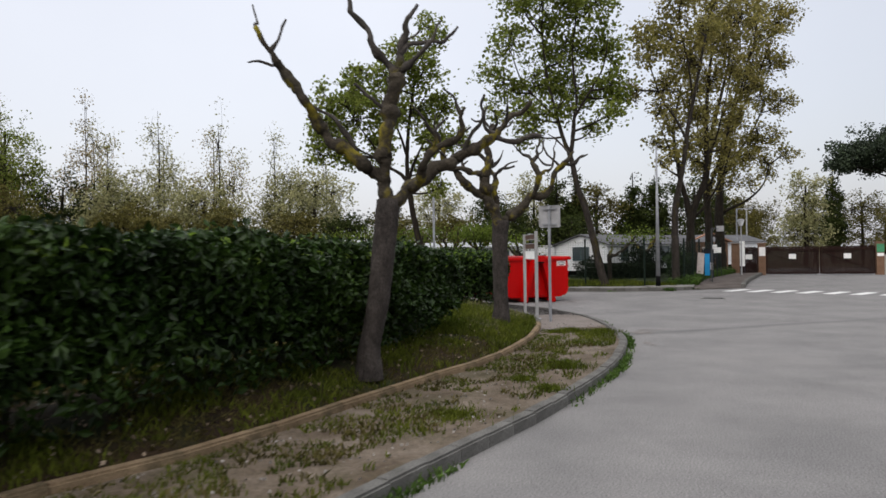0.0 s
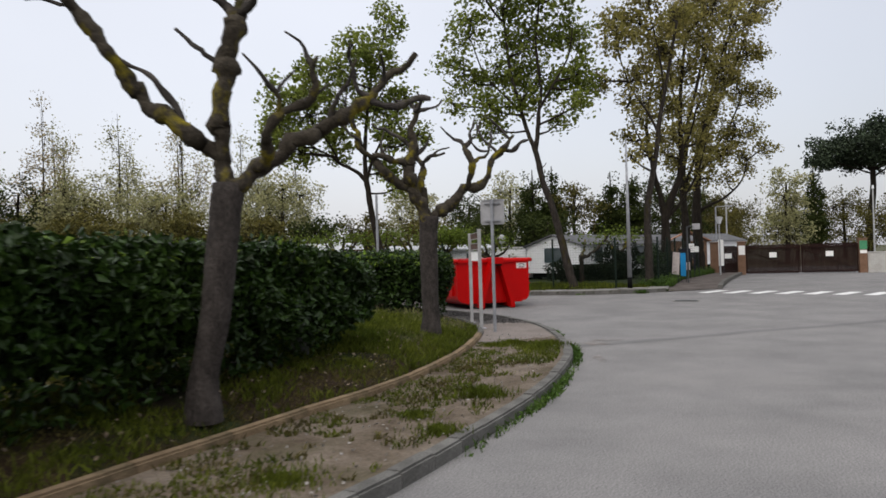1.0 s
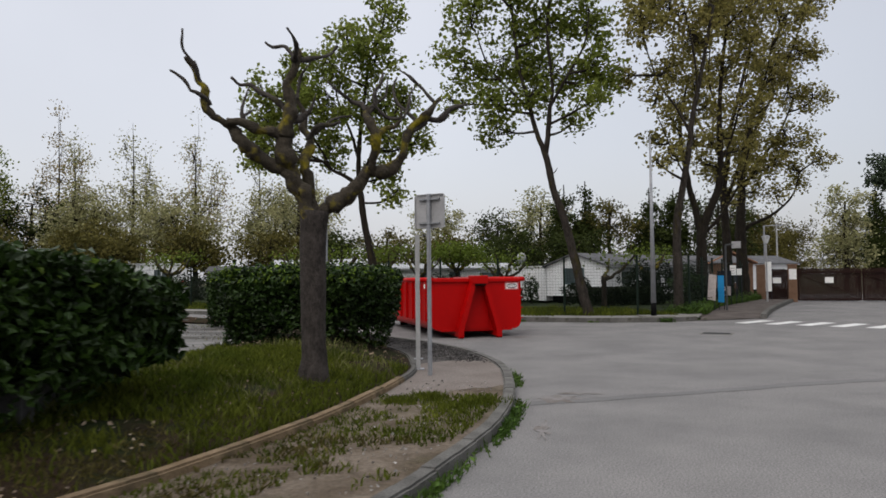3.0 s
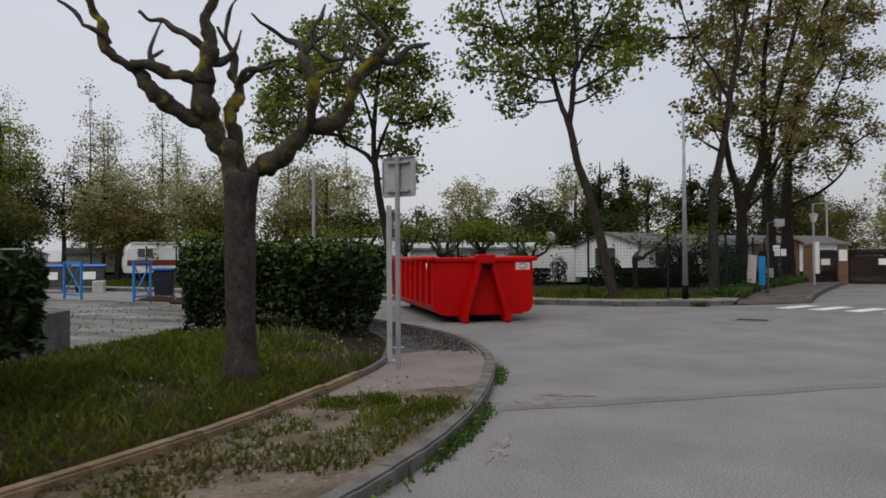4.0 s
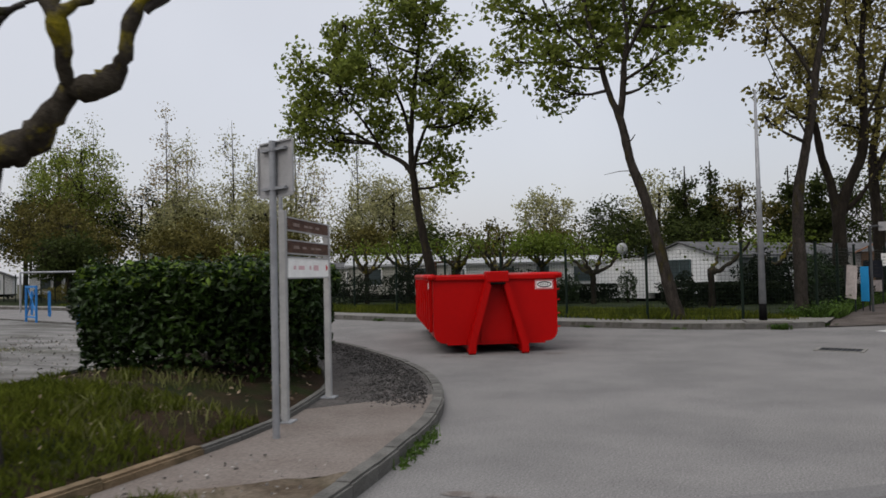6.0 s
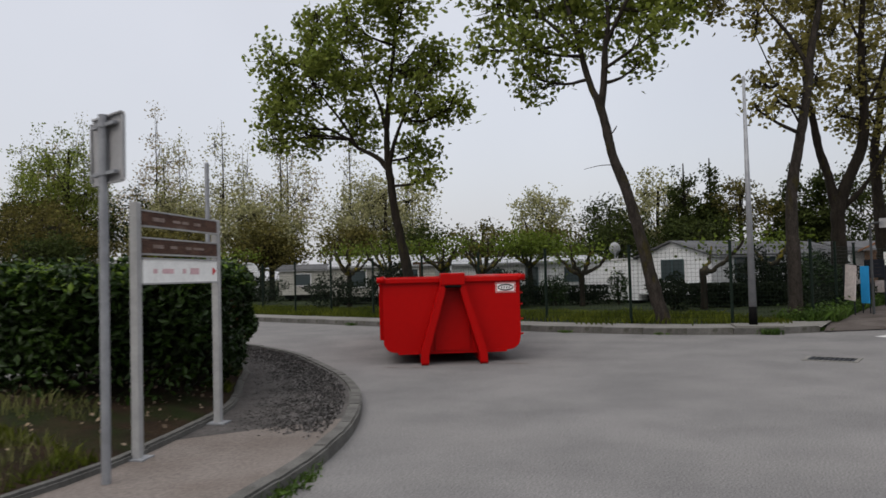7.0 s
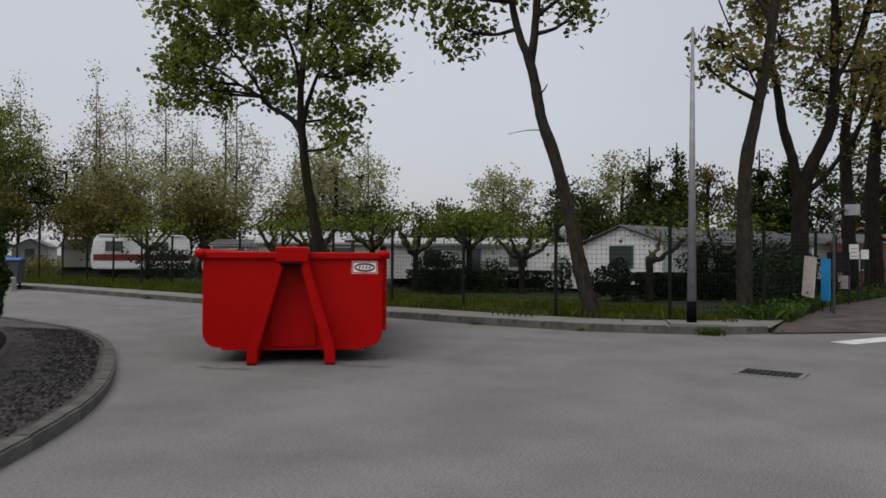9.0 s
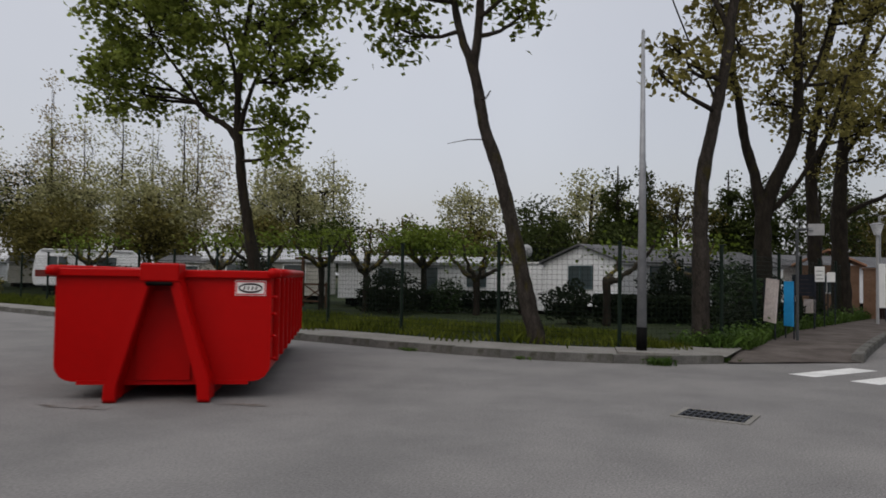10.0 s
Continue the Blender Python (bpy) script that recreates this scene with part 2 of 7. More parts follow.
FENCE_GREEN = mat("dark_green_fence", (0.0048, 0.0108, 0.0072), (0.0084, 0.0156, 0.0108), 0.5, 5, 30, 0.05, grainy=0.07)
BLUE = mat("blue_painted_steel", (0.02, 0.13, 0.36), (0.03, 0.17, 0.42), 0.5, 5, 30, 0.05, c3=(0.05, 0.12, 0.25), c3_at=0.64, grainy=0.07)
BLUE_BANNER = mat("blue_banner", (0.02, 0.24, 0.52), (0.03, 0.28, 0.58), 0.6, 2, 20, 0.0, grainy=0.07)
BIN_GREY = mat("grey_bin_plastic", (0.045, 0.048, 0.051), (0.066, 0.069, 0.072), 0.55, 3, 30, 0.05, grainy=0.07)
BIN_BLUE = mat("blue_bin_lid", (0.02, 0.09, 0.32), (0.03, 0.12, 0.38), 0.5, 3, 30, 0.05, grainy=0.07)
BIN_DARK = mat("dark_bin_plastic", (0.012, 0.014, 0.02), (0.02, 0.022, 0.03), 0.5, 3, 30, 0.05, grainy=0.07)
GATE_BROWN = mat("dark_brown_gate", (0.0154, 0.0077, 0.0066), (0.02475, 0.0132, 0.011), 0.6, 5, 30, 0.1, spec=0.04, per="object", vary=0.15)
PILLAR = mat("ochre_rendered_brick", (0.143, 0.0825, 0.05225), (0.187, 0.1155, 0.077), 0.9, 3, 25, 0.5, c3=(0.11, 0.0715, 0.0495), c3_at=0.6)
WALL_WHITE = mat("pale_boundary_wall", (0.3375, 0.33, 0.3075), (0.42, 0.4125, 0.39), 0.85, 1.5, 25, 0.2, c3=(0.27, 0.255, 0.2325), c3_at=0.6)
WOOD = mat("brown_timber", (0.056, 0.028, 0.016), (0.088, 0.048, 0.028), 0.8, 5, 30, 0.3, stretch=(1, 1, 4))
POSTER = mat("faded_poster", (0.42, 0.36, 0.34), (0.52, 0.47, 0.45), 0.7, 3, 20, 0.0, c3=(0.22, 0.1, 0.08), c3_at=0.58)
LAMP_GLASS = mat("frosted_lamp_glass", (0.55, 0.56, 0.57), (0.62, 0.63, 0.64), 0.35, 5, 20, 0.0)
GREEN_SIGN = mat("green_sign", (0.05, 0.2, 0.1), (0.07, 0.25, 0.13), 0.6, 5, 20, 0.0)


def glassmat():
    m = bpy.data.materials.new("window_glass")
    m.use_nodes = True
    b = m.node_tree.nodes["Principled BSDF"]
    b.inputs["Base Color"].default_value = (0.05, 0.065, 0.07, 1)
    b.inputs["Roughness"].default_value = 0.06
    b.inputs["Specular IOR Level"].default_value = 0.8
    return m


GLASS = glassmat()

# ---- building helpers ----


def bare(name, label="", category="", group="", at=(0, 0, 0), rz=0.0, kind=""):
    ob = new(name)
    ob.empty_display_size = 0.2
    ob.matrix_world = pose(*at, 0, 0, rz)
    return tagged(ob, label, category, group, kind)


def finish(me, material, smooth):
    for mm in (material if isinstance(material, (list, tuple)) else [material]):
        me.materials.append(mm)
    if smooth:
        me.polygons.foreach_set("use_smooth", [True] * len(me.polygons))
    return me


def part(name, bm, material, parent=None, label="", smooth=False):
    """Links a bmesh as one mesh object, under a thing where one is given."""
    me = bpy.data.meshes.new(name)
    bm.to_mesh(me)
    bm.free()
    ob = new(name, finish(me, material, smooth))
    if parent is not None:
        ob.parent = parent
    return tagged(ob, label)


def arrays(name, verts, faces, material, parent=None, label="", smooth=False):
    me = bpy.data.meshes.new(name)
    me.from_pydata([tuple(v) for v in verts], [], faces)
    ob = new(name, finish(me, material, smooth))
    if parent is not None:
        ob.parent = parent
    return tagged(ob, label)


def box(bm, x0, y0, z0, x1, y1, z1, bevel=0.0):
    r = bmesh.ops.create_cube(bm, size=1.0)
    vs = r["verts"]
    bmesh.ops.scale(bm, vec=(x1 - x0, y1 - y0, z1 - z0), verts=vs)
    bmesh.ops.translate(bm, vec=((x0 + x1) / 2, (y0 + y1) / 2, (z0 + z1) / 2), verts=vs)
    if bevel:
        es = list({ed for v in vs for ed in v.link_edges})
        r2 = bmesh.ops.bevel(bm, geom=es, offset=bevel, segments=2, affect="EDGES", profile=0.5)
        vs = list({v for fc in r2["faces"] for v in fc.verts} | {v for v in vs if v.is_valid})
    return vs


def boxes(*specs, bevel=0.0):
    bm = bmesh.new()
    for s in specs:
        box(bm, *s, bevel=bevel)
    return bm


def rod(bm, a, b, r0, r1=None, seg=10):
    """A closed round bar from a to b."""
    a, b = Vector(a), Vector(b)
    d = b - a
    q = d.to_track_quat("Z", "Y").to_matrix().to_4x4()
    m = Matrix.Translation((a + b) / 2) @ q
    bmesh.ops.create_cone(bm, cap_ends=True, segments=seg, radius1=r0, radius2=r0 if r1 is None else r1, depth=d.length, matrix=m)


def rods(*specs, seg=10):
    bm = bmesh.new()
    for s in specs:
        rod(bm, *s, seg=seg)
    return bm


def prism(bm, outline, axis, a, b):
    """An outline of (u, w) pushed from a to b along x, y or z."""
    def at(u, w, k):
        return {"x": (k, u, w), "y": (u, k, w), "z": (u, w, k)}[axis]
    lo = [bm.verts.new(at(u, w, a)) for u, w in outline]
    hi = [bm.verts.new(at(u, w, b)) for u, w in outline]
    n = len(outline)
    bm.faces.new(lo)
    bm.faces.new(hi[::-1])
    for i in range(n):
        bm.faces.new((lo[i], hi[i], hi[(i + 1) % n], lo[(i + 1) % n]))
    bmesh.ops.recalc_face_normals(bm, faces=bm.faces[:])


def spline(pts, step):
    """Catmull-Rom through pts (rows of any width), about step metres apart."""
    p = np.array(pts, float)
    p = np.vstack([2 * p[0] - p[1], p, 2 * p[-1] - p[-2]])
    out = []
    for i in range(1, len(p) - 2):
        n = max(2, int(np.linalg.norm(p[i + 1][:2] - p[i][:2]) / step) if p.shape[1] < 3 else int(np.linalg.norm(p[i + 1][:3] - p[i][:3]) / step))
        for k in range(n):
            t = k / n
            out.append(0.5 * (2 * p[i] + (p[i + 1] - p[i - 1]) * t + (2 * p[i - 1] - 5 * p[i] + 4 * p[i + 1] - p[i + 2]) * t * t
                              + (3 * p[i] - p[i - 1] - 3 * p[i + 1] + p[i + 2]) * t ** 3))
    out.append(p[-2])
    return np.array(out)


def sides(path):
    """Unit normals to the left of a plan path."""
    d = np.gradient(path[:, :2], axis=0)
    d /= np.linalg.norm(d, axis=1)[:, None] + 1e-9
    return np.stack([-d[:, 1], d[:, 0]], 1)


class Soup:
    """Collects tubes and leaves for one mesh."""

    def __init__(self, seed=1):
        self.v, self.f, self.n, self.rng = [], [], 0, np.random.RandomState(seed)

    def tube(self, pts, radii, k=7, lumps=0.0, step=0.12, knuckles=0.0):
        rows = spline(np.column_stack([np.array(pts, float), np.array(radii, float)]), step)
        c, r = rows[:, :3], np.maximum(rows[:, 3], 0.003)
        if lumps:
            wave = 1 + lumps * np.interp(np.arange(len(r)), np.arange(0, len(r) + 3, 2.0), self.rng.uniform(-0.7, 1.0, len(np.arange(0, len(r) + 3, 2.0))))
            r = r * wave
            c = c + self.rng.normal(0, 1, c.shape) * (r * 0.4 * lumps)[:, None]
        if knuckles:
            q = np.arange(0, len(r) + 4, max(2.0, 0.16 / step))
            kink = np.stack([np.interp(np.arange(len(r)), q, self.rng.normal(0, 1, len(q))) for _ in range(3)], 1)
            c = c + kink * (0.012 + 0.28 * r)[:, None] * np.minimum(1, np.arange(len(r)) / 3.0)[:, None]
            swell = np.zeros(len(r))
            for q in range(max(1, int(len(r) * step / 0.17))):
                at = self.rng.uniform(0, len(r))
                swell = np.maximum(swell, knuckles * self.rng.uniform(0.2, 1.0) * np.exp(-((np.arange(len(r)) - at) / (0.05 / step + 0.35)) ** 2))
            r = r * (1 + swell)
        d = np.gradient(c, axis=0)
        d /= np.linalg.norm(d, axis=1)[:, None] + 1e-9
        up = np.array([1.0, 0, 0]) if abs(d[0][0]) < 0.8 else np.array([0, 1.0, 0])
        ang = np.arange(k) * 2 * math.pi / k
        for i in range(len(c)):
            u = up - d[i] * np.dot(up, d[i])
            u /= np.linalg.norm(u) + 1e-9
            w = np.cross(d[i], u)
            up = u
            rr = r[i] * (1 + (self.rng.uniform(-lumps, lumps, k) * 0.35 if lumps else 0))
            self.v.append(c[i] + (np.cos(ang) * rr)[:, None] * u + (np.sin(ang) * rr)[:, None] * w)
        n0, m = self.n, len(c)
        for i in range(m - 1):
            for j in range(k):
                a, b = n0 + i * k + j, n0 + i * k + (j + 1) % k
                self.f.append((a, b, b + k, a + k))
        self.f.append(tuple(range(n0 + (m - 1) * k, n0 + m * k)))
        self.n += m * k

    def leaves(self, c, size, droop=0.3, aspect=0.55, up=0.0):
        """Diamond leaves with a small fold, at the rows of c."""
        c = np.asarray(c, float)
        m = len(c)
        rng = self.rng
        a = rng.normal(0, 1, (m, 3))
        a[:, 2] = a[:, 2] * 0.6 - droop
        a /= np.linalg.norm(a, axis=1)[:, None]
        b = rng.normal(0, 1, (m, 3))
        b[:, 2] *= 1 - up
        b -= a * (a * b).sum(1)[:, None]
        b /= np.linalg.norm(b, axis=1)[:, None]
        nn = np.cross(a, b)
        s = (size * rng.uniform(0.65, 1.3, m))[:, None]
        base, tip = c - a * s * 0.5, c + a * s * 0.5
        l = c - a * s * 0.08 + b * s * aspect * 0.5 + nn * s * 0.1
        r = c - a * s * 0.08 - b * s * aspect * 0.5 + nn * s * 0.1
        self.v.append(np.stack([base, l, tip, r], 1).reshape(-1, 3))
        idx = self.n + np.arange(m) * 4
        self.f.extend([(int(i), int(i) + 1, int(i) + 2, int(i) + 3) for i in idx])
        self.n += 4 * m

    def blades(self, c, h, w=0.008, lean=0.45):
        """Thin bent grass blades."""
        c = np.asarray(c, float)
        m = len(c)
        rng = self.rng
        ang = rng.uniform(0, 2 * math.pi, m)
        hh = (h * rng.uniform(0.5, 1.35, m))
        side = np.stack([np.cos(ang), np.sin(ang), np.zeros(m)], 1) * w
        ln = rng.uniform(0, lean, m)
        ang2 = rng.uniform(0, 2 * math.pi, m)
        dr = np.stack([np.cos(ang2), np.sin(ang2), np.zeros(m)], 1)
        midp = c + dr * (ln * hh * 0.4)[:, None] + np.array([0, 0, 1.0]) * (hh * 0.6)[:, None]
        top = c + dr * (ln * hh * 1.3)[:, None] + np.array([0, 0, 1.0]) * hh[:, None]
        self.v.append(np.stack([c - side, c + side, midp + side * 0.8, top, midp - side * 0.8], 1).reshape(-1, 3))
        idx = self.n + np.arange(m) * 5
        self.f.extend([(int(i), int(i) + 1, int(i) + 2, int(i) + 3, int(i) + 4) for i in idx])
        self.n += 5 * m

    def put(self, name, material, parent=None, label="", smooth=False):
        return arrays(name, np.concatenate(self.v), self.f, material, parent, label, smooth)


def sheet(name, left, right, material, cols=6, rough=0.0, seed=1, label="", category="", crown=0.0):
    """A surface strip between two plan lines of (x, y, z) rows of equal length."""
    rng = np.random.RandomState(seed)
    left, right = np.array(left, float), np.array(right, float)
    n = len(left)
    vs = []
    for i in range(n):
        for j in range(cols + 1):
            t = j / cols
            p = left[i] * (1 - t) + right[i] * t
            if 0 < j < cols:
                p = p + np.array([0, 0, rng.uniform(-rough, rough) + crown * math.sin(math.pi * t)])
            vs.append(p)
    fs = [(i * (cols + 1) + j, i * (cols + 1) + j + 1, (i + 1) * (cols + 1) + j + 1, (i + 1) * (cols + 1) + j) for i in range(n - 1) for j in range(cols)]
    ob = arrays(name, vs, fs, material, None, "", True)
    bm = bmesh.new()
    bm.from_mesh(ob.data)
    bmesh.ops.recalc_face_normals(bm, faces=bm.faces[:])
    if sum(fc.normal.z for fc in bm.faces) < 0:
        bmesh.ops.reverse_faces(bm, faces=bm.faces[:])
    bm.to_mesh(ob.data)
    bm.free()
    return tagged(ob, label, category, kind="structure")


def resample(path, n):
    p = np.array(path, float)
    s = np.concatenate([[0], np.cumsum(np.linalg.norm(np.diff(p[:, :2], axis=0), axis=1))])
    t = np.linspace(0, s[-1], n)
    return np.stack([np.interp(t, s, p[:, k]) for k in range(p.shape[1])], 1)


def with_z(path, z):
    return np.column_stack([path[:, :2], np.full(len(path), z)])

# ---- ground, road, kerbs ----
OUTER = spline([(-5.2, -9), (-3.4, -3.8), (-1.75, -0.2), (-0.21, 3.2), (0.79, 5.27), (1.27, 6.3), (2.24, 8.9), (2.76, 11.1), (2.93, 12.3), (2.97, 13.7), (2.88, 15.2),
                (2.73, 16.4), (2.38, 17.7), (1.77, 19.1), (1.1, 20.2), (0.24, 21.3), (-1.15, 22.85), (-2.4, 23.95), (-3.95, 24.95), (-7, 26.2), (-12, 28.3), (-20, 31.3), (-45, 41)], 0.25)
INNER = spline([(-7.3, -9), (-5.5, -3.8), (-4.0, -0.2), (-2.51, 2.86), (-2.0, 3.6), (-1.45, 4.62), (-0.78, 6.2), (0.0, 8.0), (0.47, 9.0), (1.05, 11.2), (1.33, 13.2), (1.4, 14.4),
                (1.39, 15.4), (1.15, 16.6), (0.86, 17.6), (0.4, 18.5), (-0.13, 19.3), (-1.0, 20.7), (-2.88, 22.65), (-4.5, 23.75), (-7.5, 25.2)], 0.25)
BACK = spline([(-11, -9), (-9, -3.8), (-7.2, 0.2), (-5.5, 4.2), (-4.7, 5.6), (-4.2, 6.6), (-3.6, 8.2), (-3.0, 10), (-2.5, 12), (-2.15, 13.7), (-2.1, 15), (-2.3, 16.3),
               (-2.5, 17.2), (-2.4, 18.3), (-2.8, 19.6), (-3.3, 20.8), (-4.0, 22), (-4.8, 22.9), (-6.0, 23.7), (-8.5, 24.7)], 0.25)
FAR = spline([(-46, 46), (-30, 41.2), (-19.5, 37.9), (-12.2, 35.1), (-7.2, 33.0), (-2.9, 31.2), (0.25, 30.2), (2.3, 29.4), (4.7, 28.75), (6.25, 28.72), (7.5, 29.0), (8.35, 29.45)], 0.4)

field = arrays("ground", [(-900, -900, -0.06), (900, -900, -0.06), (900, 900, -0.06), (-900, 900, -0.06)], [(0, 1, 2, 3)], FIELD)
tagged(field, "dry grassy open ground reaching the horizon", "ground", kind="structure")
road = arrays("road", [(x, y, 0.0) for y in range(-60, 61, 10) for x in range(-60, 71, 10)],
              [(r * 14 + c, r * 14 + c + 1, r * 14 + c + 15, r * 14 + c + 14) for r in range(12) for c in range(13)], ASPHALT)
tagged(road, "pale worn grey asphalt road junction", "road", kind="structure")

N = 160
OUTER_NEAR = OUTER[(OUTER[:, 0] > -7.6) | (OUTER[:, 1] < 20)]
out_in = OUTER + sides(OUTER) * 0.15
in_out = INNER - sides(INNER) * 0.10


def strip_between(name, y0, y1, material, label, rough):
    """The pavement between the two kerbs, for the stretch of plan from y0 to y1."""
    a = resample(INNER - sides(INNER) * 0.02, 220)
    b = resample(OUTER_NEAR + sides(OUTER_NEAR) * 0.03, 220)
    s = [i for i in range(220) if y0 <= (a[i][1] + b[i][1]) / 2 <= y1]
    return sheet(name, with_z(a[s], 0.125), with_z(b[s], 0.095), material, 10, rough, 3, label, "pavement")


strip_between("pavement_dirt", -9, 13.75, DIRT, "broken stony pavement overgrown with weeds", 0.014)
strip_between("pavement_path", 13.6, 17.15, CONCRETE_PATH, "dusty pinkish concrete pavement", 0.003)
strip_between("pavement_asphalt", 17.0, 40, GRAVEL_ASPHALT, "coarse dark asphalt pavement", 0.004)
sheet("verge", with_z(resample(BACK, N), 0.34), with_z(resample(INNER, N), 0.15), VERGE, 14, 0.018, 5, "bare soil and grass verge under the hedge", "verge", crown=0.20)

lot_edge = resample(BACK - sides(BACK) * 0.0, 60)
lot_far = np.column_stack([np.linspace(-60, -45, 60), np.linspace(-9, 39.5, 60)])
sheet("gravel_lot", with_z(lot_far, 0.3), with_z(lot_edge, 0.3), LOT, 30, 0.012, 7, "pale loose gravel car park surface", "ground")

pave_back = FAR + sides(FAR) * 1.35
sheet("far_pavement", with_z(FAR + sides(FAR) * 0.1, 0.13), with_z(pave_back, 0.15), PALE_PAVE, 4, 0.002, 8, "pale concrete pavement along the camp fence", "pavement")
lawn_far = np.column_stack([np.linspace(-75, 30, len(FAR)), np.linspace(120, 120, len(FAR))])
lawn_near = with_z(FAR + sides(FAR) * 1.3, 0.14)
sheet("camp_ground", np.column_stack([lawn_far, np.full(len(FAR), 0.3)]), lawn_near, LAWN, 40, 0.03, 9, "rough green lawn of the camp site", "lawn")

ramp_l = resample([(8.42, 29.45, 0.03), (8.75, 30.9, 0.1), (9.3, 33.0, 0.13), (10.6, 37.0, 0.15), (15.2, 46.6, 0.15)], 24)
ramp_r = resample([(10.8, 30.6, 0.02), (11.6, 33.0, 0.12), (13.3, 37.6, 0.15), (16.5, 45.6, 0.15)], 24)
sheet("entrance_pavement", ramp_l, ramp_r, ENTRANCE_PAVE, 8, 0.006, 11, "uneven worn pavement leading to the gate", "pavement")
bank_l = resample([(5.5, 30.9, 0.165), (6.5, 36, 0.2), (9.5, 42, 0.2), (13.0, 49, 0.2)], 24)
bank_r = resample([(8.15, 30.75, 0.16), (8.85, 31.2, 0.15), (9.35, 33.0, 0.17), (10.65, 37.0, 0.18), (15.2, 46.6, 0.18)], 24)
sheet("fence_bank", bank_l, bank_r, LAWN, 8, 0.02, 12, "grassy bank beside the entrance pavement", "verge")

corner = arrays("pavement_corner", [(7.45, 29.1, 0.14), (8.40, 29.5, 0.12), (8.9, 31.25, 0.155), (8.1, 31.0, 0.17), (7.3, 30.3, 0.165)], [(0, 1, 2, 3, 4)], PALE_PAVE)
tagged(corner, "pale concrete pavement corner by the entrance", "pavement", kind="structure")

# long repaired seam and stains in the asphalt
seam_line = spline([(3.15, 13.5), (4.1, 13.9), (5.2, 14.5), (7.0, 15.35), (9.7, 16.6), (14.0, 18.6), (22.0, 22.0)], 0.3)
wob = np.array([[0, math.sin(i * 1.7) * 0.03 + math.sin(i * 0.6) * 0.05] for i in range(len(seam_line))])
sheet("road_seam", with_z(seam_line + wob + np.array([0, 0.13]), 0.004), with_z(seam_line + wob * 0.6 - np.array([0, 0.13]), 0.004), SEAM, 2, 0, 13, "dark repaired seam across the road", "road")


def blot(cx, cy, rx, ry, seed):
    rng = np.random.RandomState(seed)
    k = 22
    pts = [(cx + rx * math.cos(a) * s, cy + ry * math.sin(a) * s, 0.006) for a, s in ((i * 2 * math.pi / k, rng.uniform(0.25, 1.15)) for i in range(k))]
    ob = arrays("road_stain", pts, [tuple(range(k))], TARSPOT)
    tagged(ob, "dark stain on the asphalt", "stain", kind="structure")


for i, (cx, cy, rx, ry) in enumerate([(1.1, 22.25, 0.55, 0.14), (2.7, 23.0, 0.3, 0.1), (-0.4, 27, 0.7, 1.2), (3.5, 13.9, 0.3, 0.34), (3.3, 12.0, 0.09, 0.5), (3.75, 14.3, 0.3, 0.12)]):
    blot(cx, cy, rx, ry, i + 3)

# crosswalk
for i in range(9):
    ox, oy = 9.2 + 0.73 * i, 28.35 - 0.55 * i
    a, b = Vector((ox, oy, 0)), Vector((ox + 1.2, oy + 1.3, 0))
    w = Vector((0.33, -0.27, 0))
    ob = arrays("crosswalk_stripe", [a + Vector((0, 0, 0.005)), a + w + Vector((0, 0, 0.005)), b + w + Vector((0, 0, 0.005)), b + Vector((0, 0, 0.005))], [(0, 1, 2, 3)], ROADPAINT)
    tagged(ob, "white painted crosswalk stripe on asphalt", "road marking", "crosswalk stripes", "structure")

# ---- low wall and lot edging ----
wall = part("low_wall", boxes((-0.11, -4.2, 0.2, 0.11, 0, 0.92), bevel=0.015), WALL_GREY)
wall.matrix_world = pose(-2.02, 13.8, 0.0, 0, 0, 17)
tagged(wall, "low stained grey concrete wall behind the hedge", "wall", kind="structure")

# ---- hedges ----


def in_band(path, half, n, rng):
    i = np.sort(rng.randint(0, len(path) - 1, n))
    t = rng.uniform(0, 1, n)[:, None]
    p = path[i] * (1 - t) + path[i + 1] * t
    sd = sides(path)
    nr = sd[i] * (1 - t) + sd[i + 1] * t
    return p, nr / np.linalg.norm(nr, axis=1)[:, None]


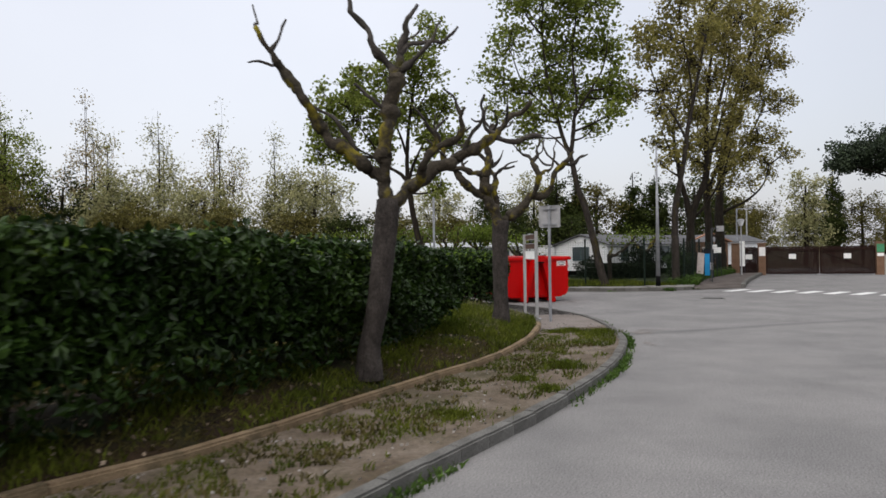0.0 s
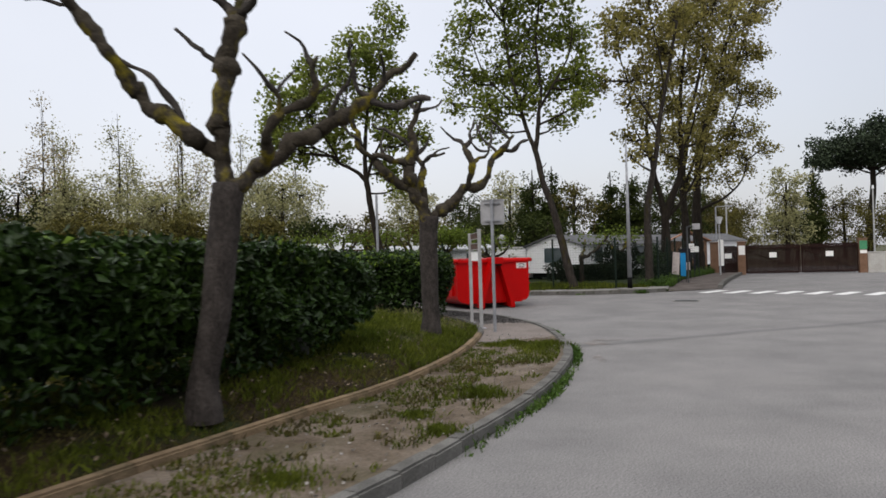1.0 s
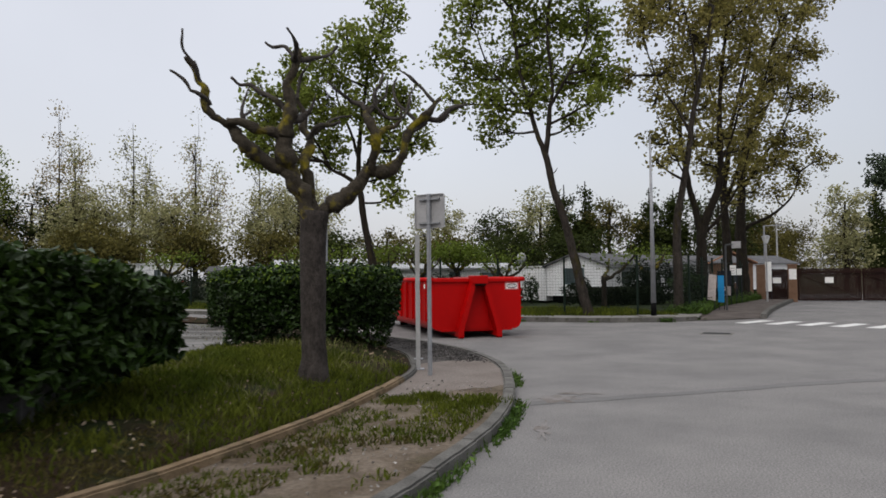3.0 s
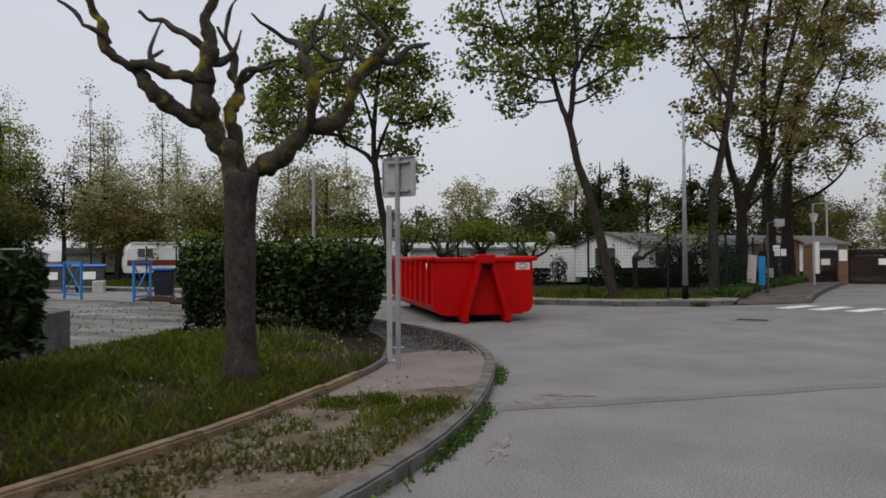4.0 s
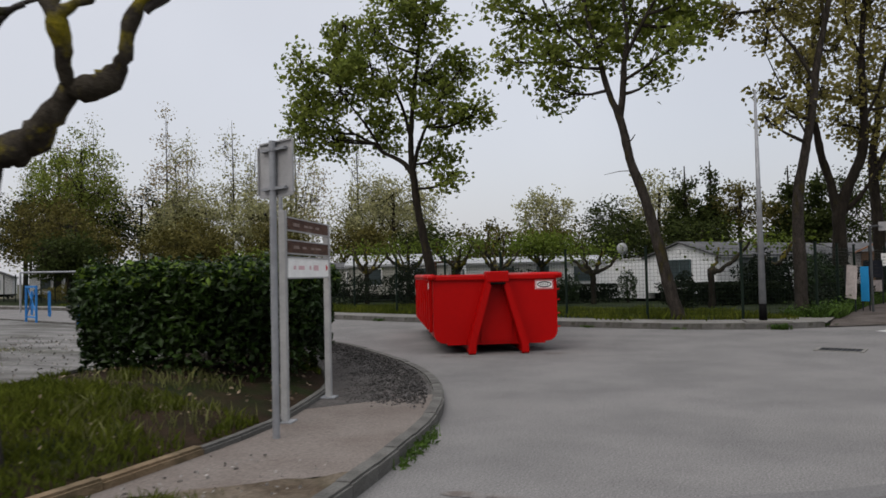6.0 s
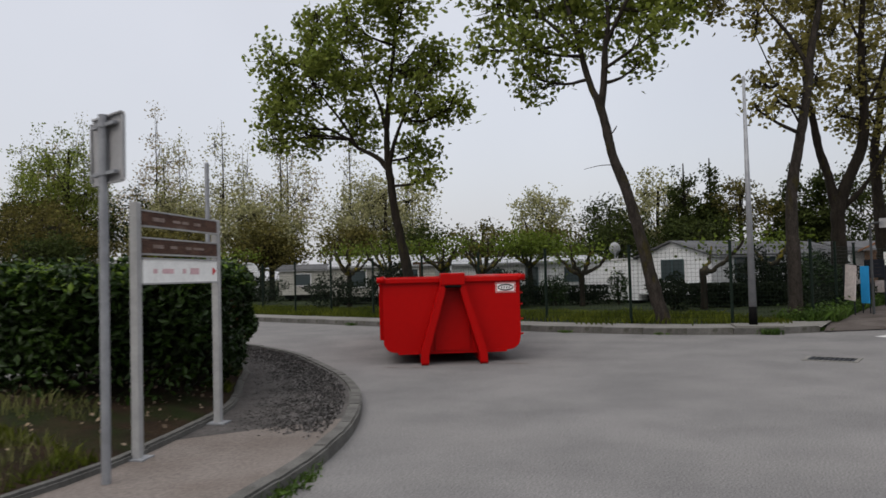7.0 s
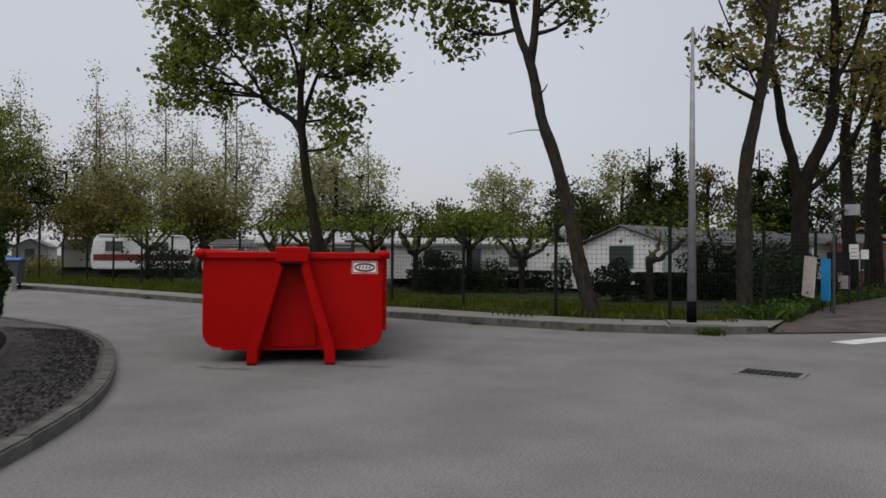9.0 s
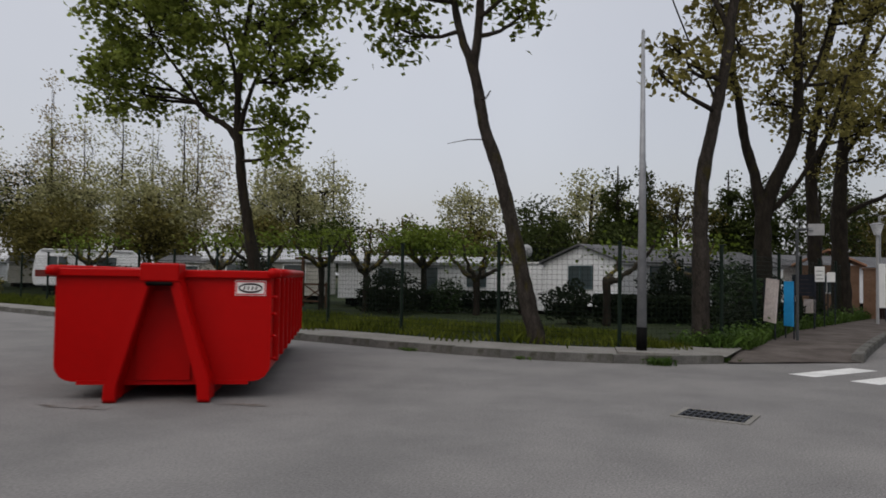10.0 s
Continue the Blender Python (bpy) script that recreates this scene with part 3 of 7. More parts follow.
def hedge(name, line, half, z0, top, leaves, size, seed, label, fresh=0.05, droop=0.0, fall=0.0, lift=0.0):
    """A clipped hedge along a plan line: bare stems below, a leafy shell above."""
    thing = bare(name, label, "hedge")
    rng = np.random.RandomState(seed)
    path = spline(line, 0.3)
    h = top - z0
    s = Soup(seed)
    for k in range(int(len(path) * 0.9)):
        p, nrm = in_band(path, half, 1, rng)
        b = p[0] + nrm[0] * rng.uniform(-0.35, 0.35) * half
        pts, q = [], np.array([b[0], b[1], z0 - 0.05])
        for j in range(5):
            pts.append(q.copy())
            q = q + np.array([rng.normal(0, 0.10), rng.normal(0, 0.10), h * 0.2])
        s.tube(pts, np.linspace(0.028, 0.008, 5) * rng.uniform(0.7, 1.2), 5, 0.2, 0.2)
        for j in range(2):
            a0 = pts[rng.randint(1, 4)]
            s.tube([a0, a0 + np.array([rng.normal(0, 0.15), rng.normal(0, 0.15), 0.15]), a0 + np.array([rng.normal(0, 0.3), rng.normal(0, 0.3), 0.35])], [0.012, 0.008, 0.004], 4, 0, 0.2)
    tagged(s.put("undergrowth", BARK_DARK, thing), kind="stuff")
    for mname, material, count in (("foliage", LEAF_HEDGE, leaves), ("fresh_growth", LEAF_HEDGE_LIME, int(leaves * fresh))):
        s = Soup(seed + 5)
        p, nrm = in_band(path, half, count, rng)
        face = rng.choice(3, count, p=[0.43, 0.25, 0.32])
        off = np.where(face == 0, -1, 1) * half
        zz = z0 + h * np.power(rng.uniform(0, 1, count), 0.75)
        depth = np.abs(rng.normal(0, 0.13, count)) - 0.05
        low = np.clip((zz - z0) / (0.45 * h), 0, 1)
        swell = 0.06 * np.sin(p[:, 0] * 3.1 + zz * 5.3) + 0.05 * np.sin(p[:, 1] * 4.3 + zz * 7.1)
        across = np.where(face == 2, rng.uniform(-1, 1, count) * half, off - np.sign(off) * (depth + (1 - low) * 0.28) + np.sign(off) * swell)
        ztop = top + 0.05 * np.sin(p[:, 0] * 5) + 0.05 * np.sin(p[:, 1] * 3.7)
        zz = np.where(face == 2, ztop - np.abs(rng.normal(0, 0.09, count)) + (rng.uniform(0, 1, count) < 0.04) * 0.1, zz)
        keep = (face == 2) | (rng.uniform(0, 1, count) < 0.22 + 0.78 * low)
        if mname == "fresh_growth":
            keep &= zz > z0 + 0.84 * h
        # round the upper edges and the ends
        round_off = np.clip((zz - (top - 0.18)) / 0.18, 0, 1) * 0.10
        across = across - np.sign(across) * round_off * (np.abs(across) > half * 0.7)
        far_end = np.linalg.norm(p - path[-1], axis=1)
        zz = z0 + (zz - z0) * (1 - droop / h * np.exp(-(far_end / 1.1) ** 2)) * (1 - fall / h * np.clip(1 - far_end / 8.5, 0, 1))
        keep &= (zz > z0 + lift) | (far_end > 0.8)
        c = np.column_stack([p + nrm * across[:, None], zz])[keep]
        s.leaves(c, size, 0.55, 0.5)
        # both clipped ends
        for endp, inward in ((path[0], path[1] - path[0]), (path[-1], path[-2] - path[-1])):
            inward = inward / np.linalg.norm(inward)
            m = int(count * half * 2 * 0.75 / (len(path) * 0.3))
            u = rng.uniform(-1, 1, m) * half * 0.95
            z = z0 + h * np.power(rng.uniform(0, 1, m), 0.7)
            if mname == "fresh_growth":
                z = z0 + h * rng.uniform(0.86, 1, m)
            bulge = -0.15 * (1 - (u / half) ** 2)
            base2 = endp + inward[None, :] * (np.abs(rng.normal(0, 0.12, m)) + bulge)[:, None] + np.array([-inward[1], inward[0]])[None, :] * u[:, None]
            if endp is path[-1] or np.allclose(endp, path[-1]):
                z = z0 + lift + (z - z0) * (1 - (droop + fall + lift) / h)
            s.leaves(np.column_stack([base2, z]), size, 0.55, 0.5)
        s.put(mname, material, thing)
    # heart of the hedge: larger leaves, inner shade put into a darker green
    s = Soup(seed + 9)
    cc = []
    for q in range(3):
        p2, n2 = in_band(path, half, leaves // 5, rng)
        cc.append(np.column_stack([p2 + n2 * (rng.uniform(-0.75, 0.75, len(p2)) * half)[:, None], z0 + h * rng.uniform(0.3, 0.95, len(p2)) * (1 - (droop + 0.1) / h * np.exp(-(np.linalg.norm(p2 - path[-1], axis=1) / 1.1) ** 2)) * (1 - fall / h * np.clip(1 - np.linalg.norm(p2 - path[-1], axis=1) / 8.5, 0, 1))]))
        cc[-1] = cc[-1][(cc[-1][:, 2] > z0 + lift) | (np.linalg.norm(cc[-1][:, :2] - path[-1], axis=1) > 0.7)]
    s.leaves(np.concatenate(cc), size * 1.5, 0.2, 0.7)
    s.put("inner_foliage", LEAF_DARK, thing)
    return thing


hedge("clipped_hedge", [(-6.6, -4.6), (-4.9, -0.9), (-3.6, 1.9), (-3.05, 3.4), (-2.2, 5.9), (-1.75, 7.3), (-1.15, 9.2), (-0.85, 10.6), (-0.78, 11.25)], 0.72, 0.36, 1.95, 56000, 0.115, 21,
      "long clipped dark green hedge with bare stems below", 0.05, 0.28, 0.18, 0.42)
hedge("rounded_hedge", [(-2.0, 17.4), (-1.2, 17.1), (-0.4, 17.0), (0.0, 17.45), (-0.2, 18.3), (-0.9, 19.4), (-1.9, 20.6), (-3.3, 21.9), (-4.9, 23.0)], 0.7, 0.26, 1.70, 46000, 0.10, 33,
      "clipped dark green hedge curving round the corner", 0.22)

# ---- trees ----


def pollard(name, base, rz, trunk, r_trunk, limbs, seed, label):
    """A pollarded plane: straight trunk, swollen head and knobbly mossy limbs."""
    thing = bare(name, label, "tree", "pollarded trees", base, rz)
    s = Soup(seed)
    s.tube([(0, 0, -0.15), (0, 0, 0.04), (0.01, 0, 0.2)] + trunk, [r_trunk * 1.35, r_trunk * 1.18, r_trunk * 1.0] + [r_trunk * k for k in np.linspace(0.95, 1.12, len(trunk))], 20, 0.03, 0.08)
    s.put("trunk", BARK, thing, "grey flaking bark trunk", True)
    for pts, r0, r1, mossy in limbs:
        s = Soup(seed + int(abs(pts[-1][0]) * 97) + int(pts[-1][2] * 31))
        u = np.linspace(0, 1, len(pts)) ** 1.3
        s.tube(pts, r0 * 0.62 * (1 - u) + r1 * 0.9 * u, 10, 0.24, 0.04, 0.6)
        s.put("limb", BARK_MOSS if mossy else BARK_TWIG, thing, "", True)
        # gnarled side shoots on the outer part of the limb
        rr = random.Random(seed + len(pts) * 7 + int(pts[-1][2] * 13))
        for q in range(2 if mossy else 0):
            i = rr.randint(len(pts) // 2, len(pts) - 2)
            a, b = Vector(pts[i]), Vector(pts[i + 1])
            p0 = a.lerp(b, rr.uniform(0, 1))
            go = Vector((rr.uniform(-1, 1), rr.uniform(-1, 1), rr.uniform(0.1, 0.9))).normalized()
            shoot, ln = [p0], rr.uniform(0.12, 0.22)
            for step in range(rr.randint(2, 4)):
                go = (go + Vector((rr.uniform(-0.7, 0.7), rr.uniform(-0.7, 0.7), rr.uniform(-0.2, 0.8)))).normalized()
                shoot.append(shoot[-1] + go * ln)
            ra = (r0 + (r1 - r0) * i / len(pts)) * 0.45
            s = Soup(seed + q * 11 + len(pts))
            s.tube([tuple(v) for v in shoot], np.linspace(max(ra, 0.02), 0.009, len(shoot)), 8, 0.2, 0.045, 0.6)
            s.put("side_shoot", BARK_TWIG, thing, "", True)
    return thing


# trunk and limb points traced to fit the camera's view, written in metres
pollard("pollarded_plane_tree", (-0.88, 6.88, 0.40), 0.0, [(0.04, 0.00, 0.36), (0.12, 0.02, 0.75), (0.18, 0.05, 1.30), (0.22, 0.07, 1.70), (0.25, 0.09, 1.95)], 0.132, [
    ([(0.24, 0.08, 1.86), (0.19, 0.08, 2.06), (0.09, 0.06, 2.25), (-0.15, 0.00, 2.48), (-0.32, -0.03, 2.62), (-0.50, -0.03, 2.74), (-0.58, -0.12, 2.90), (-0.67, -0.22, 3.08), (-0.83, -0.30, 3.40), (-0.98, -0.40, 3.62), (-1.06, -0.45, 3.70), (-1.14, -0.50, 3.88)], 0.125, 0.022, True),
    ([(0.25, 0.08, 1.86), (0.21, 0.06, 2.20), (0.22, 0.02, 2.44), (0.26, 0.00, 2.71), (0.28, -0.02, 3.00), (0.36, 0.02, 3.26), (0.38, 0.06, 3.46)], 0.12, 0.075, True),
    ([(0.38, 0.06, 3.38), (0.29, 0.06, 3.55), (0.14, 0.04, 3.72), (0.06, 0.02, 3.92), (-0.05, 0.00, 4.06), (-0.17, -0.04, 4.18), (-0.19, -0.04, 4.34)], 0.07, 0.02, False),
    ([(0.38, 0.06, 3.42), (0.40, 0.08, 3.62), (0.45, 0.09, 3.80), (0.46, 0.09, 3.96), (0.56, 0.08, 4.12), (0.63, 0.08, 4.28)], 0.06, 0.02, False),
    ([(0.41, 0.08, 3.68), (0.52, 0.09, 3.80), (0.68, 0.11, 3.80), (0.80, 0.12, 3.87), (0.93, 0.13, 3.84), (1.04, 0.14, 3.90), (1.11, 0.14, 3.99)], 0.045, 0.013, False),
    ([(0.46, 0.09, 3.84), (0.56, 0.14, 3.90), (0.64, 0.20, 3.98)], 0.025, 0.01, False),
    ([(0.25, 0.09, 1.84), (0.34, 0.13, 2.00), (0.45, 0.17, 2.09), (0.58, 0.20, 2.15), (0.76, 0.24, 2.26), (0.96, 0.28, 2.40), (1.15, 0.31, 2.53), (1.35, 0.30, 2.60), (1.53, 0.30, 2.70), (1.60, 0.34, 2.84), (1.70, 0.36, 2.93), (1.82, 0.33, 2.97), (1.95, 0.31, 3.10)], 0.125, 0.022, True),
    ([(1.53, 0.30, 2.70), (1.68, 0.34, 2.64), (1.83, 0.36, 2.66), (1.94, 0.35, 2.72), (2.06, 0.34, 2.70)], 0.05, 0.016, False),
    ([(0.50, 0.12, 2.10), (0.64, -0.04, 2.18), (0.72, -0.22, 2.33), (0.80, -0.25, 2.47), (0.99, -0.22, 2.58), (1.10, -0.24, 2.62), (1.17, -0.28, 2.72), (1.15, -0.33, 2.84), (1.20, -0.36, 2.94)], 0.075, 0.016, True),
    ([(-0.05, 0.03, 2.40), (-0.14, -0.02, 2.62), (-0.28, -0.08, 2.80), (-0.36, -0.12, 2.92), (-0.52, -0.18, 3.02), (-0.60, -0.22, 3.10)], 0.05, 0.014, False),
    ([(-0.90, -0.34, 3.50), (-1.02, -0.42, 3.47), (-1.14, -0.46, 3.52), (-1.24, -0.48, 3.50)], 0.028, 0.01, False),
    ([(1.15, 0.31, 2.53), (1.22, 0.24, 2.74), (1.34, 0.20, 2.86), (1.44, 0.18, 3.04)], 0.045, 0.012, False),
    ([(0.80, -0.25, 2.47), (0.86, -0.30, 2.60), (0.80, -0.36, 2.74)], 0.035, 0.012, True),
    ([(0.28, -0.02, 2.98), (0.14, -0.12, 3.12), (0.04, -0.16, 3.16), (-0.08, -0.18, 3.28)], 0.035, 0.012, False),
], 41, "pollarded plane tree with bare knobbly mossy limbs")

# limbs of this one are also placed from the camera's view
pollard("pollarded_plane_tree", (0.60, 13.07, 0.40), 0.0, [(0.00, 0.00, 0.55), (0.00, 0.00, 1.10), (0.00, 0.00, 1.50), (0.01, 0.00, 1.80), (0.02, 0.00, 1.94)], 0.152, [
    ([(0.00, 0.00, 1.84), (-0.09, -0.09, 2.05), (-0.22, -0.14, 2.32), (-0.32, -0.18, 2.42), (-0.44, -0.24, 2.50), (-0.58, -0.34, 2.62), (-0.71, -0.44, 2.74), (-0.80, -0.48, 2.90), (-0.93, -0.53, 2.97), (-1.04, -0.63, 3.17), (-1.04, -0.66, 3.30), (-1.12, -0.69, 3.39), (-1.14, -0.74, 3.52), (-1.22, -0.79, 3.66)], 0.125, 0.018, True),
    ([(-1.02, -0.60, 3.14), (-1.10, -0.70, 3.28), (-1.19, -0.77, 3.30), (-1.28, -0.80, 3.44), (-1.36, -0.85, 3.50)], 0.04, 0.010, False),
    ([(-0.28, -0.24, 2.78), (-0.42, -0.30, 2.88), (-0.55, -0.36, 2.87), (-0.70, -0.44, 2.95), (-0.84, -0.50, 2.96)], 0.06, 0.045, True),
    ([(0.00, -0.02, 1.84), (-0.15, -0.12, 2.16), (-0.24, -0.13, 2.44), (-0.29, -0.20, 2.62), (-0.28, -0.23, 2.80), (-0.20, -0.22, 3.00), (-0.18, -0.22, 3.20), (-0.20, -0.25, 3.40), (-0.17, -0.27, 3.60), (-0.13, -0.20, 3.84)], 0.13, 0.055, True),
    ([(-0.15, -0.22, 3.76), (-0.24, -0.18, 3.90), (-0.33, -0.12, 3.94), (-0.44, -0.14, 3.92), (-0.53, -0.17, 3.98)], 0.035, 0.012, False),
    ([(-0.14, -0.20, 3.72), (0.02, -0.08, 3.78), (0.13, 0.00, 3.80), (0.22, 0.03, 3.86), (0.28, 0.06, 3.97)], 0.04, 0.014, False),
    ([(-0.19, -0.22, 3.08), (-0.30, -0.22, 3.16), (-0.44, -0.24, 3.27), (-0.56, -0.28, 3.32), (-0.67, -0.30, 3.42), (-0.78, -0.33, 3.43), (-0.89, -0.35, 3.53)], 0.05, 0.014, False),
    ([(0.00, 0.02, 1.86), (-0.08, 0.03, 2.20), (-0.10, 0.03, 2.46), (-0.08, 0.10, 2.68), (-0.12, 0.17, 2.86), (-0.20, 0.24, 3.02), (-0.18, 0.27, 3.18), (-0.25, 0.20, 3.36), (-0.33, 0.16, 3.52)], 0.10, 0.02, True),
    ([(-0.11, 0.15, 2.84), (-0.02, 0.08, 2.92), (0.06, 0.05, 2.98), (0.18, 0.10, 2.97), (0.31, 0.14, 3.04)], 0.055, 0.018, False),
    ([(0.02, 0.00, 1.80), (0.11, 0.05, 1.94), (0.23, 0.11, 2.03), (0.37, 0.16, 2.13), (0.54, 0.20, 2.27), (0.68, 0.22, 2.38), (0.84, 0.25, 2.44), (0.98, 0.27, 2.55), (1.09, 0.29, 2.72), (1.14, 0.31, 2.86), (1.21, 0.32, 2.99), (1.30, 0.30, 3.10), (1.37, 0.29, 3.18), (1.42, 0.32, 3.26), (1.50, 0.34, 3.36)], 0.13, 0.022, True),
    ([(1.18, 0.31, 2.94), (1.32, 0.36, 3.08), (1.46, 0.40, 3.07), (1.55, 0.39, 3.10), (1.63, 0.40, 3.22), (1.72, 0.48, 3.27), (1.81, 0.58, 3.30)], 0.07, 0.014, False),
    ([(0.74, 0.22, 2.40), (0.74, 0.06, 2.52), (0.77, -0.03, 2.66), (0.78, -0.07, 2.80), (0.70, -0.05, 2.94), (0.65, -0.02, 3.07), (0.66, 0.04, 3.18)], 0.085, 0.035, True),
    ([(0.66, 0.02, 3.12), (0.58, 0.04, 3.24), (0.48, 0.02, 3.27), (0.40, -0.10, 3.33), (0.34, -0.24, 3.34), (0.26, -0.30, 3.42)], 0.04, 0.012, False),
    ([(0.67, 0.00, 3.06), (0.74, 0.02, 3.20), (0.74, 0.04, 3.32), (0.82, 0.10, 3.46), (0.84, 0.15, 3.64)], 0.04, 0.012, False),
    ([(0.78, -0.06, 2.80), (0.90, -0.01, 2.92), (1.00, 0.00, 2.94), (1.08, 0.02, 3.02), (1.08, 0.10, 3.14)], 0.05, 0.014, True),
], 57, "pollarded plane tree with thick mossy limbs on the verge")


def leafy(name, base, trunk, r0, r1, crown, tips, leaves, size, bark, leaf, seed, label, group="", limbs=7, spread=0.33, extra=(), category="tree", k=7, low=0.6):
    """A leafy tree: trunk line, crown given as (cx, cy, cz, rx, ry, rz) lumps, limbs and twigs to random tips, clumps of leaves round them."""
    thing = bare(name, label, category, group, base)
    rng = np.random.RandomState(seed)
    tr = spline([(*p,) for p in trunk], 0.3)
    s = Soup(seed)
    s.tube(trunk, np.linspace(r0, r1, len(trunk)), 12, 0.05, 0.2)
    s.put("trunk", bark, thing, "", True)
    s = Soup(seed + 1)
    for pts, ra, rb in extra:
        s.tube(pts, np.linspace(ra, rb, len(pts)), 8, 0.1, 0.2)
    centres = []
    share = np.array([c[3] * c[4] * c[5] for c in crown])
    share = share / share.sum()
    for ci, (cx, cy, cz, rx, ry, rz) in enumerate(crown):
        nl = max(2, int(round(limbs * share[ci] + 0.5)))
        nt = max(4, int(tips * share[ci]))
        ends = []
        for i in range(nl):
            d = rng.normal(0, 1, 3)
            d /= np.linalg.norm(d)
            d[2] = abs(d[2]) * 0.8 if cz > tr[-1][2] * 0.6 else d[2]
            end = np.array([cx, cy, cz]) + d * np.array([rx, ry, rz]) * rng.uniform(0.45, 0.8)
            hh = rng.uniform(low, 0.97)
            st = tr[int(hh * (len(tr) - 1))]
            if st[2] > end[2] - 0.2:
                st = tr[int(max(0.3, hh - 0.3) * (len(tr) - 1))]
            mid_p = st * 0.5 + end * 0.5 + rng.normal(0, 0.08, 3) * np.array([rx, ry, rz]) + np.array([0, 0, 0.1 * rz])
            ra = r1 * rng.uniform(0.55, 0.85)
            s.tube([st, st * 0.75 + mid_p * 0.25, mid_p, end], [ra, ra * 0.8, ra * 0.5, 0.012], k, 0.1, 0.3)
            ends.append((mid_p, end))
        for i in range(nt):
            d = rng.normal(0, 1, 3)
            d /= np.linalg.norm(d)
            tip = np.array([cx, cy, cz]) + d * np.array([rx, ry, rz]) * np.power(rng.uniform(0.05, 1, 1), 0.45) * rng.uniform(0.85, 1.12)
            best = min(ends, key=lambda ee: np.linalg.norm(ee[1] - tip) + 0.6 * np.linalg.norm(ee[0] - tip))
            t = rng.uniform(0.1, 0.9)
            st = best[0] * (1 - t) + best[1] * t
            m1 = (st + tip) / 2 + rng.normal(0, 0.12, 3)
            s.tube([st, m1, tip], [0.022, 0.013, 0.005], 4, 0, 0.5)
            n = max(2, int(leaves / tips * rng.uniform(0.4, 1.7)))
            along = rng.uniform(0.35, 1.05, n)[:, None]
            centres.append(m1 * (1 - along) + tip * along + rng.normal(0, spread, (n, 3)) * np.array([1, 1, 0.75]))
    tagged(s.put("branch_work", bark, thing, "", True), kind="stuff")
    s = Soup(seed + 2)
    s.leaves(np.concatenate(centres), size, 0.35, 0.7)
    s.put("crown", leaf, thing)
    return thing




def plane_tree(base, trunk, r0, r1, limbs, clumps, leaves, size, bark, leaf, seed, label, depth=1.0, twigs=9, spread=0.2):
    """A leafy tree on its own skeleton: trunk, main limbs, one branch into each clump (x, z, r), twigs and leaf sprays."""
    thing = bare("plane_tree", label, "tree", "plane trees", base)
    rng = np.random.RandomState(seed)
    s = Soup(seed)
    s.tube(trunk, np.linspace(r0, r1, len(trunk)) * np.array([1.25] + [1.0] * (len(trunk) - 1)), 14, 0.09, 0.14)
    s.put("trunk", bark, thing, "", True)
    bones = [spline(trunk, 0.3)[int(len(trunk)):]]
    for pts, ra, rb in limbs:
        s = Soup(seed + len(bones))
        s.tube(pts, np.linspace(ra, rb, len(pts)), 9, 0.12, 0.16)
        s.put("limb", bark, thing, "", True)
        bones.append(spline(pts, 0.3)[1:])
    bones = np.concatenate(bones)
    s, sprays = Soup(seed + 1), []
    area = sum(c[2] ** 2 for c in clumps)
    fork = max(1.0, trunk[-1][2] * 0.3)
    for x, z, r in clumps:
        c = np.array([x, rng.uniform(-1, 1) * depth * 1.3, z])
        low = bones[(bones[:, 2] < z - 0.25 * r) & (bones[:, 2] > fork)]
        low = bones if len(low) == 0 else low
        st = low[np.argmin(np.linalg.norm((low - c) * np.array([1, 1, 0.75]), axis=1))]
        bend = (st + c) / 2 + np.array([0, 0, -0.1 * r]) + rng.normal(0, 0.1 * r, 3)
        top = c + np.array([rng.normal(0, 0.2), rng.normal(0, 0.2), 0.5]) * r
        s.tube([st, bend, c, top], [0.05, 0.04, 0.028, 0.01], 6, 0.12, 0.22)
        n = max(4, int(twigs * r * 3))
        for q in range(n):
            d = rng.normal(0, 1, 3)
            d /= np.linalg.norm(d)
            tip = c + d * r * np.array([1.0, 1.15 * depth, 0.95]) * rng.uniform(0.55, 1.15)
            t = rng.uniform(0, 1)
            a = (bend * (1 - t) + c * t) if rng.uniform() < 0.5 else (c * (1 - t) + top * t)
            m1 = (a + tip) / 2 + rng.normal(0, 0.1, 3) * r
            s.tube([a, m1, tip], [0.017, 0.011, 0.005], 4, 0, 0.4)
            m = max(1, int(leaves * r * r / area / n * rng.uniform(0.3, 1.7)))
            along = rng.uniform(0.45, 1.05, m)[:, None]
            sprays.append(m1 * (1 - along) + tip * along + rng.normal(0, spread, (m, 3)) * np.array([1, 1, 0.8]))
    tagged(s.put("branch_work", bark, thing, "", True), kind="stuff")
    s = Soup(seed + 2)
    s.leaves(np.concatenate(sprays), size, 0.35, 0.72)
    s.put("crown", leaf, thing)
    return thing


